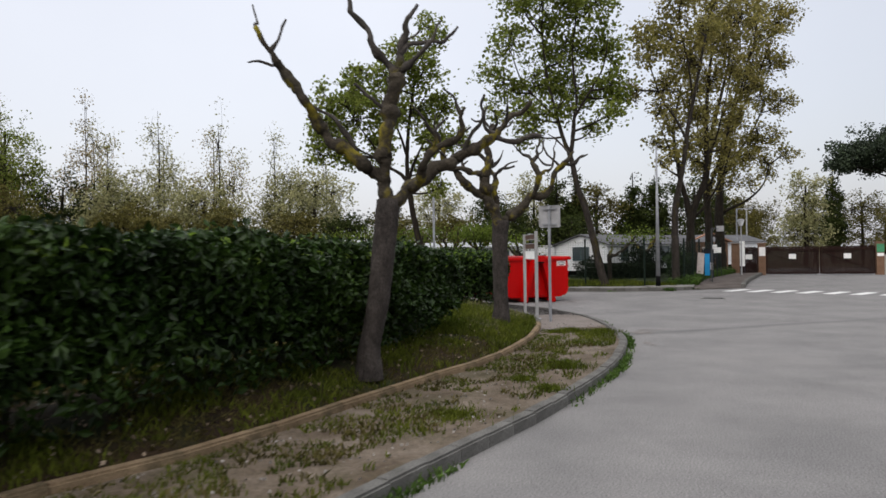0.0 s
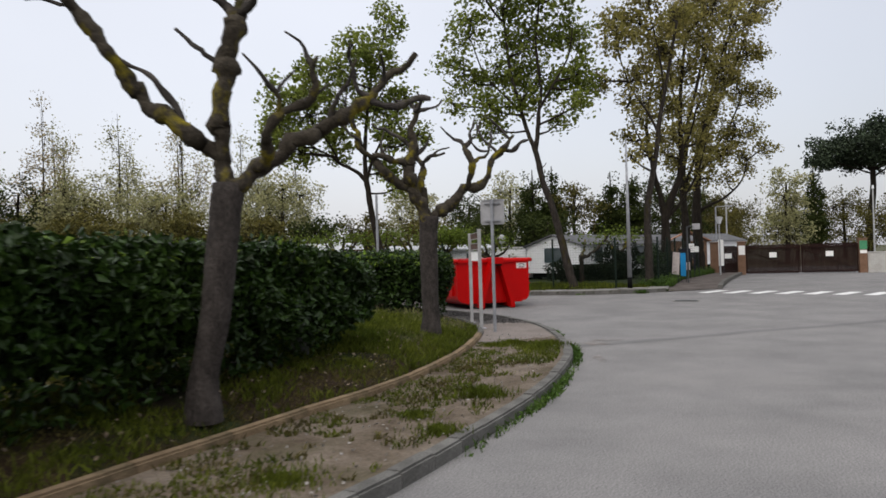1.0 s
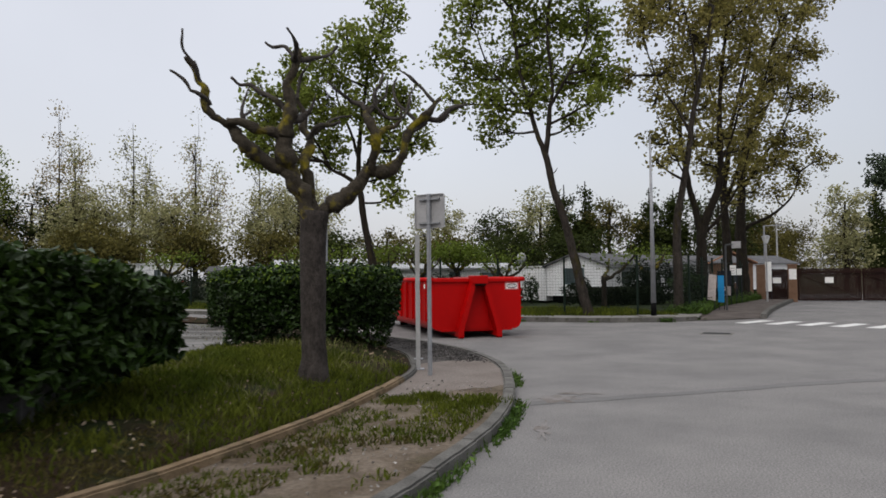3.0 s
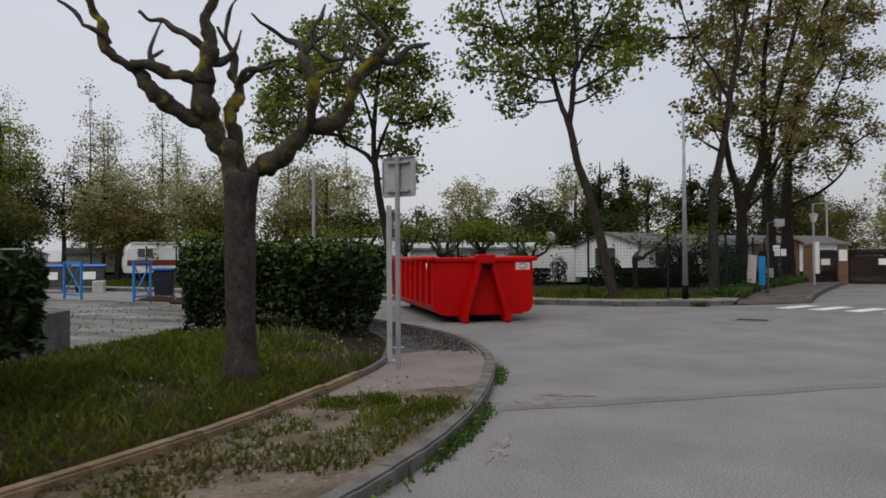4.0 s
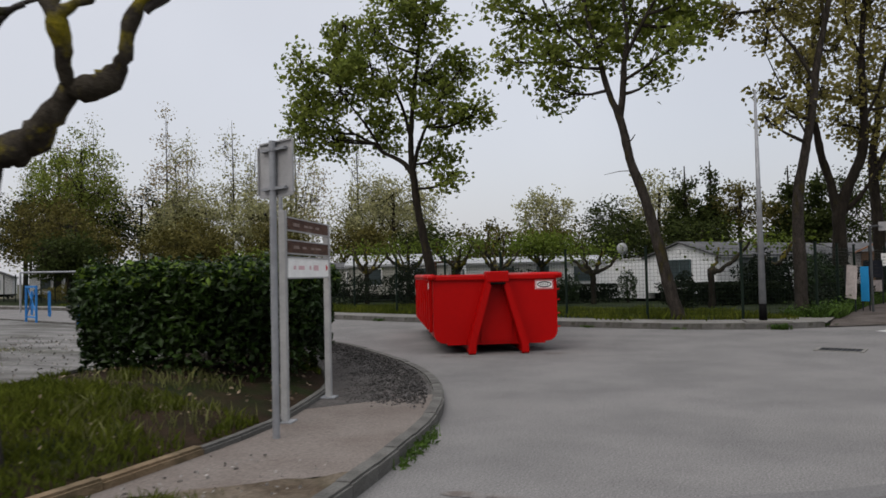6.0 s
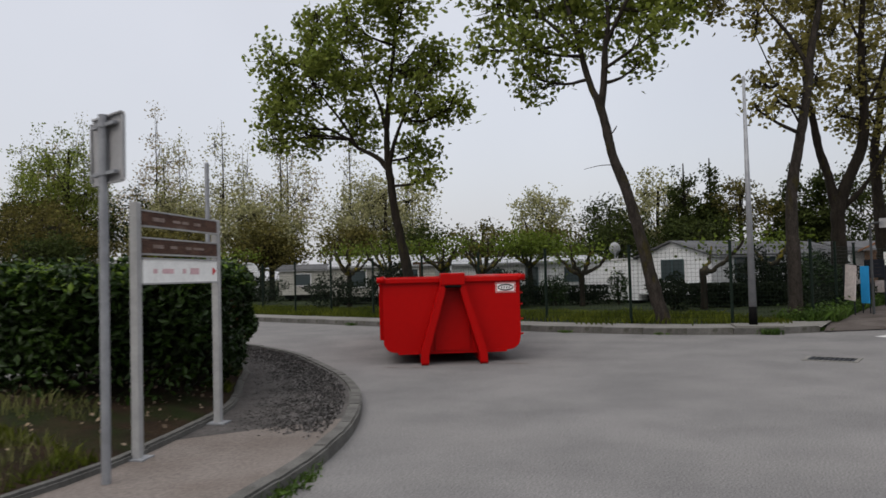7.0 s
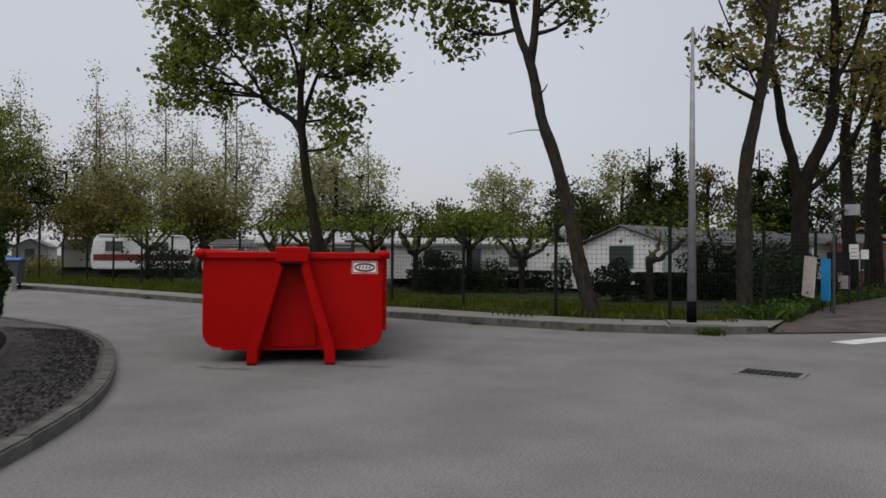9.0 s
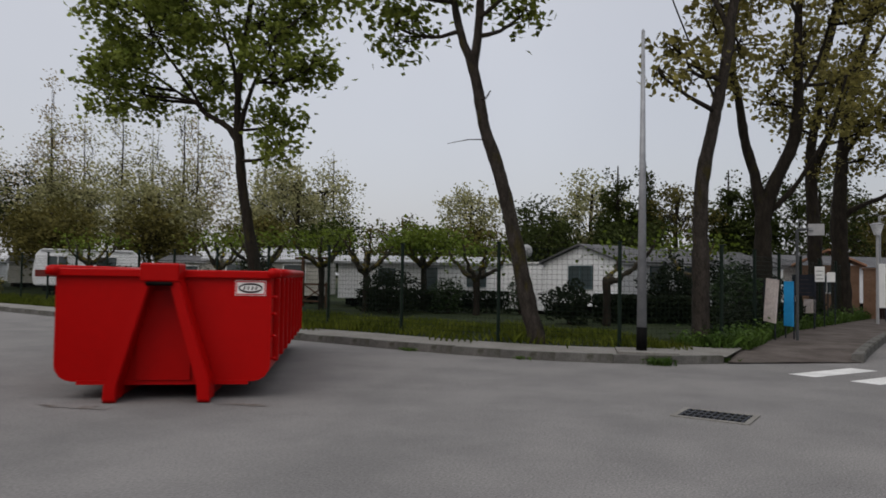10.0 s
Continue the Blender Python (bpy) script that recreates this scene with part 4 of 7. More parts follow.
plane_tree((-3.3, 33.9, 0.1), [(0.25, 0, -0.2), (0.12, 0, 0.4), (-0.15, 0, 1.3), (-0.40, 0, 2.5), (-0.62, 0, 3.6), (-0.78, 0, 4.8), (-0.86, 0, 5.5), (-0.86, 0, 6.5), (-0.78, 0.1, 7.8), (-0.6, 0.1, 9.1), (-0.4, 0, 10.4)], 0.2, 0.05,
           [([(-0.80, 0, 5.0), (-1.15, 0.1, 5.45), (-1.55, 0.15, 5.72), (-2.1, 0.3, 6.0), (-2.5, 0.4, 6.35), (-3.3, 0.5, 6.8), (-4.2, 0.6, 7.4)], 0.10, 0.03),
            ([(-0.82, 0, 5.1), (-0.5, -0.2, 6.0), (0.05, -0.4, 7.0), (0.6, -0.5, 7.9)], 0.085, 0.025),
            ([(-0.85, 0, 6.3), (-1.26, 0.3, 7.5), (-1.8, 0.5, 8.7), (-2.05, 0.6, 9.7)], 0.07, 0.025),
            ([(-2.1, 0.3, 6.0), (-2.5, -0.2, 6.9), (-3.2, -0.4, 7.9), (-3.8, -0.5, 9.0)], 0.05, 0.02)],
           [(0.12, 10.5, 1.1), (-1.68, 10.0, 1.0), (-3.9, 9.5, 1.0), (-5.0, 7.95, 0.95), (-5.5, 6.6, 0.6), (-3.45, 8.25, 1.25), (-1.85, 8.5, 1.2), (-0.25, 8.8, 1.3), (1.05, 9.1, 0.7), (1.55, 6.9, 0.75), (0.6, 7.15, 0.95),
            (-0.05, 5.85, 0.75), (0.85, 4.8, 0.55), (-2.5, 6.9, 1.0), (-3.95, 6.55, 0.8), (-1.2, 11.2, 0.9), (0.4, 12.2, 0.9), (-4.7, 9.0, 0.8), (-2.9, 10.2, 0.8), (-4.9, 7.0, 0.7)],
           12500, 0.19, BARK_DARK, LEAF_TREE, 71, "young plane tree in fresh green leaf behind the fence", spread=0.2)
plane_tree((4.88, 30.5, 0.1), [(0.04, 0, -0.2), (0.0, 0, 0.2), (-0.22, 0, 1.05), (-0.42, 0, 2.0), (-0.67, 0, 3.05), (-0.90, 0, 3.85), (-1.12, 0, 4.45), (-1.26, 0, 5.2), (-1.42, 0, 5.85), (-1.60, 0, 6.3), (-1.78, 0.1, 6.9), (-1.95, 0.2, 7.7), (-2.3, 0.3, 9.1), (-2.5, 0.3, 11.1)], 0.185, 0.05,
           [([(-1.38, 0, 5.75), (-1.28, -0.05, 6.4), (-1.22, -0.1, 7.2), (-1.1, -0.2, 8.2), (-1.25, -0.3, 10.0), (-1.05, -0.3, 12.0)], 0.11, 0.03),
            ([(-1.27, -0.05, 5.12), (-1.10, -0.12, 5.05), (-0.97, -0.15, 5.22)], 0.03, 0.012),
            ([(-1.05, -0.1, 4.2), (-1.42, -0.2, 4.2), (-1.85, -0.25, 4.12)], 0.014, 0.006),
            ([(-1.9, 0.2, 7.4), (-2.6, 0.5, 8.2), (-3.4, 0.7, 9.2), (-3.9, 0.8, 10.6)], 0.06, 0.02),
            ([(-1.2, -0.1, 7.4), (-0.7, -0.4, 8.2), (0.0, -0.6, 9.4), (0.2, -0.7, 10.6)], 0.06, 0.02)],
           [(-0.55, 12.0, 1.25), (-2.5, 12.1, 1.2), (-4.0, 10.9, 1.0), (-4.8, 9.5, 0.55), (-1.55, 10.35, 1.4), (0.15, 10.5, 1.0), (0.5, 8.8, 0.75), (0.3, 7.35, 0.6), (-1.1, 8.85, 1.2), (-2.8, 9.15, 1.15), (-4.15, 8.9, 0.75),
            (-3.2, 7.5, 0.85), (-1.85, 7.9, 0.7), (-0.4, 6.9, 0.5), (-1.5, 13.6, 1.4), (-3.2, 6.9, 0.6), (-4.7, 7.8, 0.5), (0.75, 8.5, 0.55), (-3.6, 13.0, 1.0)],
           12500, 0.18, BARK_PALE, LEAF_TREE, 83, "tall leaning plane tree in leaf with a scarred trunk", spread=0.24)
plane_tree((8.03, 31.3, 0.1), [(0.06, 0, -0.2), (0.06, 0, 0.4), (0.06, 0, 1.4), (0.05, 0, 2.5), (0.10, 0, 3.5), (0.26, 0, 4.35), (0.42, 0, 5.2), (0.55, 0, 5.95), (0.68, 0, 7.0), (0.9, 0, 8.0), (1.2, 0, 9.5), (1.5, 0, 11.0)], 0.19, 0.05,
           [([(0.43, 0, 5.42), (0.16, -0.1, 5.56), (-0.14, -0.1, 5.78)], 0.055, 0.045), ([(0.62, 0, 6.4), (0.2, 0.2, 7.4), (-0.4, 0.3, 8.4), (-0.9, 0.4, 10.0)], 0.06, 0.02),
            ([(0.35, 0, 5.0), (-0.1, 0.3, 6.2), (-0.6, 0.4, 7.6)], 0.03, 0.012), ([(0.9, 0, 8.0), (0.7, -0.3, 9.4), (0.3, -0.4, 11.4)], 0.05, 0.02)],
           [(-1.6, 8.9, 0.6), (-1.05, 10.05, 0.85), (0.0, 11.0, 1.05), (-0.05, 9.05, 0.8), (0.9, 10.1, 0.95), (-0.6, 7.8, 0.55), (-0.45, 6.4, 0.45), (-0.75, 5.3, 0.3), (0.95, 8.4, 0.7), (-0.9, 11.5, 0.8), (0.35, 12.3, 0.95), (0.45, 7.2, 0.5), (1.6, 11.6, 0.9), (0.9, 6.4, 0.5), (-0.2, 5.6, 0.45), (1.4, 7.6, 0.6)],
           6200, 0.16, BARK_PALE, LEAF_OLIVE, 97, "slim plane tree with thin olive foliage", twigs=12)
plane_tree((9.98, 36.4, 0.1), [(0, 0, -0.2), (0, 0, 0.4), (0, 0, 1.4), (0.01, 0, 2.5), (0.03, 0, 3.15), (0.36, 0, 4.1), (0.74, 0, 5.0), (0.86, 0, 5.9), (0.86, 0, 7.0), (0.9, 0.1, 8.4), (1.05, 0.2, 10.0), (1.3, 0.2, 12.0)], 0.27, 0.06,
           [([(0.0, 0, 2.95), (-0.2, 0, 4.2), (-0.44, 0, 5.1), (-0.58, 0, 6.15), (-0.72, 0.1, 7.1), (-0.68, 0.1, 8.2), (-0.3, 0.1, 10.0)], 0.16, 0.04), ([(0.1, 0, 3.1), (0.62, -0.1, 3.65), (0.98, -0.2, 4.2), (1.5, -0.4, 5.2), (1.9, -0.5, 6.6)], 0.085, 0.03),
            ([(0.86, 0, 6.2), (1.4, 0.3, 7.2), (1.8, 0.4, 8.6), (2.3, 0.5, 10.6)], 0.06, 0.02), ([(0.9, 0, 8.2), (0.4, -0.3, 9.6), (0.6, -0.4, 12.0)], 0.05, 0.02)],
           [(1.0, 12.3, 1.35), (1.2, 10.3, 1.1), (1.75, 8.6, 0.9), (0.4, 7.1, 0.6), (2.5, 13.0, 1.2), (1.3, 14.3, 1.2), (0.85, 5.9, 0.4), (2.2, 10.8, 1.0), (-0.4, 11.0, 0.9), (-0.6, 8.9, 0.7), (2.2, 6.9, 0.7), (0.2, 6.2, 0.7), (1.5, 5.6, 0.6), (-0.9, 6.6, 0.6), (-1.3, 7.9, 0.6), (1.2, 7.4, 0.7), (-1.0, 10.2, 0.8), (2.8, 8.4, 0.7)],
           8200, 0.16, BARK_DARK, LEAF_OLIVE, 103, "big forked plane tree with thin bronze foliage", twigs=12)
plane_tree((12.2, 41.6, 0.1), [(0.15, 0, -0.2), (0.15, 0, 0.6), (0.1, 0, 2.0), (0.05, 0, 3.4), (-0.02, 0, 4.7), (0.0, 0, 5.8), (0.2, 0, 6.9), (0.35, 0, 8.4), (0.9, 0, 10.5), (1.5, 0, 13.0)], 0.27, 0.06,
           [([(0.0, 0, 4.9), (0.6, 0.2, 6.2), (1.2, 0.3, 8.0), (2.0, 0.3, 10.5), (2.5, 0.3, 12.6)], 0.10, 0.03), ([(0.1, 0, 6.5), (-0.4, 0.2, 8.0), (-0.3, 0.2, 10.0)], 0.06, 0.02)],
           [(2.7, 13.6, 1.3), (2.5, 11.1, 1.2), (1.6, 8.8, 1.0), (1.0, 7.1, 0.7), (2.6, 15.6, 1.4), (1.45, 13.7, 1.1), (0.2, 11.2, 1.0), (-0.3, 9.2, 0.9), (0.6, 14.6, 1.1), (0.4, 7.6, 0.8), (-0.4, 6.4, 0.6), (1.4, 6.2, 0.6), (0.3, 5.2, 0.5)],
           7000, 0.17, BARK_DARK, LEAF_OLIVE, 107, "tall plane tree with sparse spring leaves", twigs=12)
plane_tree((13.5, 44.3, 0.1), [(0.2, 0, -0.2), (0.2, 0, 0.8), (0.15, 0, 2.2), (0.12, 0, 3.8), (0.2, 0, 5.2), (0.28, 0, 6.4), (0.5, 0, 7.8), (0.9, 0, 9.6), (1.5, 0, 12.0)], 0.36, 0.07,
           [([(0.14, 0, 3.5), (0.5, -0.1, 3.9), (0.94, -0.2, 4.12), (1.7, -0.3, 4.5), (2.6, -0.4, 5.4), (3.0, -0.4, 6.6)], 0.12, 0.03), ([(0.25, 0, 5.8), (1.2, 0.3, 7.2), (2.3, 0.4, 8.8), (3.2, 0.5, 10.8)], 0.10, 0.03), ([(0.6, 0, 8.2), (1.6, -0.2, 10.2), (2.6, -0.3, 12.4), (3.4, -0.3, 14.6)], 0.08, 0.03)],
           [(3.4, 12.9, 1.2), (3.7, 10.3, 0.9), (2.9, 11.1, 1.2), (2.5, 8.5, 1.0), (1.4, 6.9, 0.8), (1.8, 5.5, 0.5), (3.6, 15.3, 1.3), (3.9, 8.6, 0.6), (2.9, 6.8, 0.55), (2.4, 13.3, 1.2), (1.4, 11.6, 1.0), (0.9, 8.8, 0.9), (0.5, 7.0, 0.8), (2.2, 7.6, 0.9), (3.4, 6.4, 0.7), (1.0, 5.8, 0.6), (4.4, 7.4, 0.7)],
           9000, 0.17, BARK_DARK, LEAF_OLIVE, 109, "stout plane tree with sparse spring leaves", twigs=12)

# tall thin poplars and mixed trees beyond the camp
belt = np.random.RandomState(5)
POPLARS = [(-58, 66, 17), (-52, 70, 15), (-47, 63, 17.5), (-42, 70, 16), (-38, 62, 17), (-34, 69, 15), (-30.5, 61, 16), (-27.5, 66, 15.5), (-24.5, 60, 14.5), (-21.5, 66, 14), (-64, 60, 15),
           (-70, 52, 16), (-33, 57, 12.5), (-44, 57, 13), (-17.5, 70, 12.5)]
for i, (x, y, h) in enumerate(POPLARS):
    bronze = i % 3 == 1
    leafy("poplar_tree", (x, y, 0), [(0, 0, -0.3), (0, 0, h * 0.3), (0.1, 0, h * 0.6), (0, 0, h * 0.92)], 0.16, 0.012,
          [(0, 0, h * 0.76, h * 0.09, h * 0.09, h * 0.3), (h * 0.07, 0, h * 0.55, h * 0.16, h * 0.16, h * 0.26), (-h * 0.06, 0, h * 0.4, h * 0.22, h * 0.22, h * 0.26)], 130, 2700, 0.21, BARK_PALE, LEAF_RUST if bronze else LEAF_PALE, 200 + i,
          "tall thin poplar with bronze spring leaves" if bronze else "tall thin poplar with sparse pale leaves", "poplar row", 16, 0.42, k=5, low=0.25)
ROUNDS = [(-16.5, 62, 10.2, 3.6, 1), (-20.0, 66, 10.5, 3.4, 1), (-6.2, 71, 9.2, 2.9, 1), (-0.7, 71, 8.0, 3.2, 0), (3.2, 69, 9.8, 2.8, 1), (9.0, 68, 8.6, 3.2, 2), (-10.0, 66, 6.2, 3.4, 2), (-13.2, 60, 5.6, 3.0, 0),
          (-4.0, 64, 5.6, 3.0, 2), (-29, 53, 6.4, 3.2, 2), (-36, 50, 7.2, 3.6, 2), (-21, 53, 5.8, 2.6, 2), (-55, 52, 9.5, 4.6, 0), (-62, 45, 11, 4.8, 0), (-48, 47, 9.0, 4.2, 2), (-41, 53, 8.5, 4, 2),
          (1.0, 62, 5.4, 2.8, 0), (-17, 57, 5.6, 2.8, 2), (17.5, 66, 9.0, 3.4, 0), (20.5, 70, 8.4, 3.2, 2), (24.5, 78, 7.0, 3.0, 2), (31, 92, 8.5, 3.6, 2), (44, 92, 9.0, 4, 2), (29.5, 72, 9.6, 2.6, 1), (48, 80, 8.0, 4.5, 0),
          (41, 75, 7.0, 3.6, 2), (6.2, 63, 5.4, 2.6, 0), (-24.5, 49, 5.0, 2.4, 2), (-33, 46.5, 5.2, 2.6, 0), (36, 86, 6.5, 4, 2), (27, 84, 6.2, 3.6, 2),
          (-25, 58, 8.5, 3.6, 1), (-32, 58, 9.0, 4.0, 1), (-39, 60, 10, 4.5, 0), (-46, 58, 10, 4.5, 2), (-52, 60, 11, 5, 0), (-66, 56, 11, 5, 0), (-41.5, 56, 15.5, 3.6, 3), (-49, 61, 16.5, 4.0, 3)]
for i, (x, y, h, w, kind_) in enumerate(ROUNDS):
    leaf = (LEAF_WOOD, LEAF_PALE, LEAF_BROWNGREEN, LEAF_TREE)[kind_]
    lo = 0.5 if x < -18 else 0.32
    leafy("broadleaf_tree", (x, y, 0), [(0, 0, -0.3), (0.1, 0, h * 0.25), (0, 0, h * 0.55), (0.1, 0, h * 0.8)], 0.24, 0.08,
          [(0, 0, h * 0.64, w, w, h * 0.34), (w * 0.5, 0, h * lo, w * 0.7, w * 0.7, h * 0.22), (-w * 0.55, 0, h * (lo + 0.02), w * 0.7, w * 0.7, h * 0.22)], 140, 4600, 0.23, BARK_DARK, leaf, 300 + i,
          ("leafy green tree beyond the camp", "pale sparse-leaved tree beyond the camp", "olive-green leafy tree beyond the camp", "tall fresh green tree beyond the gravel lot")[kind_], "far trees", 8, 0.34, k=5)
CONIFERS = [(5.2, 66, 9.4, 2.0), (7.0, 67, 9.8, 1.7), (12.4, 68, 9.2, 1.8), (14.2, 67, 8.8, 1.8), (35.5, 80, 10.5, 1.2)]
for i, (x, y, h, w) in enumerate(CONIFERS):
    w = w * 1.25
    leafy("conifer_tree", (x, y, 0), [(0, 0, -0.3), (0, 0, h * 0.5), (0, 0, h * 0.97)], 0.22, 0.04,
          [(0, 0, h * 0.35, w, w, h * 0.3), (0, 0, h * 0.58, w * 0.7, w * 0.7, h * 0.3), (0, 0, h * 0.8, w * 0.35, w * 0.35, h * 0.2)], 110, 6500, 0.24, BARK_DARK, LEAF_WOOD, 400 + i,
          "dense dark green conifer beyond the mobile homes", "far conifers", 6, 0.28, k=5)
# umbrella pine
leafy("umbrella_pine", (41.0, 80, 0), [(0, 0, -0.3), (0.2, 0, 4), (0.6, 0, 8), (0.4, 0, 11.5)], 0.45, 0.2,
      [(1.6, 0, 12.2, 7.2, 6.0, 3.0), (-4.0, 0, 10.9, 3.2, 2.8, 1.7), (5.2, 0, 10.8, 4, 3.4, 2.2)], 200, 21000, 0.32, BARK_DARK, LEAF_PINE, 451, "broad flat-topped umbrella pine with dark needles", "", 12, 0.42, k=6, low=0.75)

# ---- red roll-off skip ----


def skip_container():
    t = bare("rolloff_skip", "bright red steel roll-off skip standing on the road", "skip", at=(1.66, 23.02, 0), rz=23.5)
    W, L, Z0, Z1 = 1.2, 6.0, 0.20, 1.45
    r = 0.20

    def section(w, z0, z1, rad):
        pts = [(-w, z1)]
        for i in range(5):
            a = math.pi + i * math.pi / 8
            pts.append((-w + rad + rad * math.cos(a), z0 + rad + rad * math.sin(a)))
        for i in range(5):
            a = 1.5 * math.pi + i * math.pi / 8
            pts.append((w - rad + rad * math.cos(a), z0 + rad + rad * math.sin(a)))
        return pts + [(w, z1)]

    # shell: outer and inner section joined, open above
    bm = bmesh.new()
    so, si = section(W, Z0, Z1, r), section(W - 0.05, Z0 + 0.06, Z1, r - 0.03)
    lo = [bm.verts.new((u, 0.0, w)) for u, w in so]
    lb = [bm.verts.new((u, L, w)) for u, w in so]
    io = [bm.verts.new((u, 0.05, w)) for u, w in si]
    ib = [bm.verts.new((u, L - 0.05, w)) for u, w in si]
    n = len(so)
    for i in range(n - 1):
        bm.faces.new((lo[i], lo[i + 1], lb[i + 1], lb[i]))
        bm.faces.new((io[i], ib[i], ib[i + 1], io[i + 1]))
    bm.faces.new(lo[::-1]), bm.faces.new(lb), bm.faces.new(io), bm.faces.new(ib[::-1])
    bm.faces.new((lo[0], lb[0], ib[0], io[0])), bm.faces.new((lo[-1], io[-1], ib[-1], lb[-1]))
    bm.faces.new((lo[0], io[0], io[-1], lo[-1])), bm.faces.new((lb[0], lb[-1], ib[-1], ib[0]))
    bmesh.ops.recalc_face_normals(bm, faces=bm.faces[:])
    body = part("body", bm, RED, t)
    # top rim with rounded lugs past the front corners
    for x in (-1, 1):
        bm = rods(((x * (W + 0.01), -0.09, Z1 + 0.015), (x * (W + 0.01), L + 0.05, Z1 + 0.015), 0.06), seg=14)
        part("side_rim", bm, RED, t, smooth=True)
        bm = rods(((x * (W + 0.01), 0.0, Z1 + 0.01), (x * (W + 0.10), 0.0, Z1 + 0.01), 0.055), seg=14)
        part("rim_lug", bm, RED, t, smooth=True)
    part("front_rim", boxes((-W, -0.055, Z1 - 0.05, W, 0.05, Z1 + 0.04), bevel=0.012), RED, t)
    part("rear_rim", boxes((-W, L - 0.05, Z1 - 0.05, W, L + 0.05, Z1 + 0.05), bevel=0.012), RED, t)
    # stepped floor edge
    part("floor_edge", boxes((-0.95, -0.012, Z0 - 0.035, 0.95, L, Z0 + 0.012)), RED, t)
    # side stiffeners
    for x in (-1, 1):
        for i in range(8):
            y = 0.35 + i * 0.74
            bm = bmesh.new()
            prism(bm, [(y - 0.05, Z0 + 0.2), (y + 0.05, Z0 + 0.2), (y + 0.05, Z1 - 0.04), (y - 0.05, Z1 - 0.04)], "x", x * (W - 0.005), x * (W + 0.065))
            bmesh.ops.bevel(bm, geom=bm.edges[:], offset=0.012, segments=1, affect="EDGES")
            part("side_rib", bm, RED, t)
        for k2, z in enumerate((1.18, 0.98, 0.72, 0.46) if x > 0 else ()):
            part("side_hook", rods(((x * (W - 0.01), 0.05, z), (x * (W + 0.06), 0.03, z + 0.01), 0.016), seg=8), RED, t)
    # sloping front beams up to the hook
    for x in (-1, 1):
        bm = bmesh.new()
        prism(bm, [(x * 0.575, 0.03), (x * 0.435, 0.03), (x * 0.425, 0.2), (x * 0.10, 1.34), (x * 0.20, 1.40), (x * 0.565, 0.24)], "y", -0.31, -0.002)
        bmesh.ops.bevel(bm, geom=bm.edges[:], offset=0.012, segments=2, affect="EDGES")
        beam = part("front_beam", bm, RED, t)
        part("foot_roller", rods(((x * 0.44, -0.26, 0.048), (x * 0.57, -0.26, 0.048), 0.048), seg=16), RED, beam, smooth=False)
        part("skid_rail", boxes((x * 0.5 - 0.06, 0.02, 0.05, x * 0.5 + 0.06, L - 0.1, Z0 - 0.03)), RED, t)
        wheel = part("rear_roller", rods(((x * 0.62 - 0.11, L - 0.35, 0.11), (x * 0.62 + 0.11, L - 0.35, 0.11), 0.11), seg=18), BLACK_STEEL, t, "black steel roller")
        part("roller_bracket", boxes((x * 0.62 - 0.13, L - 0.5, 0.12, x * 0.62 - 0.11, L - 0.2, 0.24), (x * 0.62 + 0.11, L - 0.5, 0.12, x * 0.62 + 0.13, L - 0.2, 0.24)), RED, t)
    part("inner_web", boxes((-0.30, -0.03, 0.22, 0.30, -0.003, 1.25)), RED, t)
    part("hook_plate", boxes((-0.21, -0.33, 1.35, 0.21, 0.03, 1.56), bevel=0.02), RED, t)
    part("hook_bar", rods(((-0.14, -0.335, 1.33), (0.14, -0.335, 1.33), 0.022), seg=10), BLACK_STEEL, t, "dark worn hook bar")
    # maker's plate on the front, and a small one on the side
    plate = part("label_plate", boxes((0.78, -0.012, 1.20, 1.13, -0.001, 1.375)), WHITE_LABEL, t, "white plate with a red and black oval mark")
    part("label_border", boxes((0.785, -0.0135, 1.205, 1.125, -0.0125, 1.221), (0.785, -0.0135, 1.354, 1.125, -0.0125, 1.37), (0.785, -0.0135, 1.221, 0.801, -0.0125, 1.354), (1.109, -0.0135, 1.221, 1.125, -0.0125, 1.354)), RED_INK, plate)
    bm = bmesh.new()
    ring = [(math.cos(i * math.pi / 12), math.sin(i * math.pi / 12)) for i in range(24)]
    vo = [bm.verts.new((0.955 + c * 0.14, -0.0145, 1.287 + s * 0.060)) for c, s in ring]
    vi = [bm.verts.new((0.955 + c * 0.12, -0.0145, 1.287 + s * 0.036)) for c, s in ring]
    for i in range(24):
        bm.faces.new((vo[i], vo[(i + 1) % 24], vi[(i + 1) % 24], vi[i]))
    part("label_oval", bm, INK, plate)
    bm = bmesh.new()
    for k2 in range(4):
        bm.faces.new([bm.verts.new((0.87 + k2 * 0.045 + dx, -0.0148, 1.287 + dz)) for dx, dz in ((0, -0.022), (0.018, -0.022), (0.032, 0.022), (0.014, 0.022))])
    part("label_bars", bm, INK, plate)
    part("side_plate", boxes((-W - 0.072, 0.30, 1.24, -W - 0.066, 0.40, 1.36)), WHITE_LABEL, t, "small white plate on the side")
    return t


skip_container()

# ---- road sign seen from behind ----


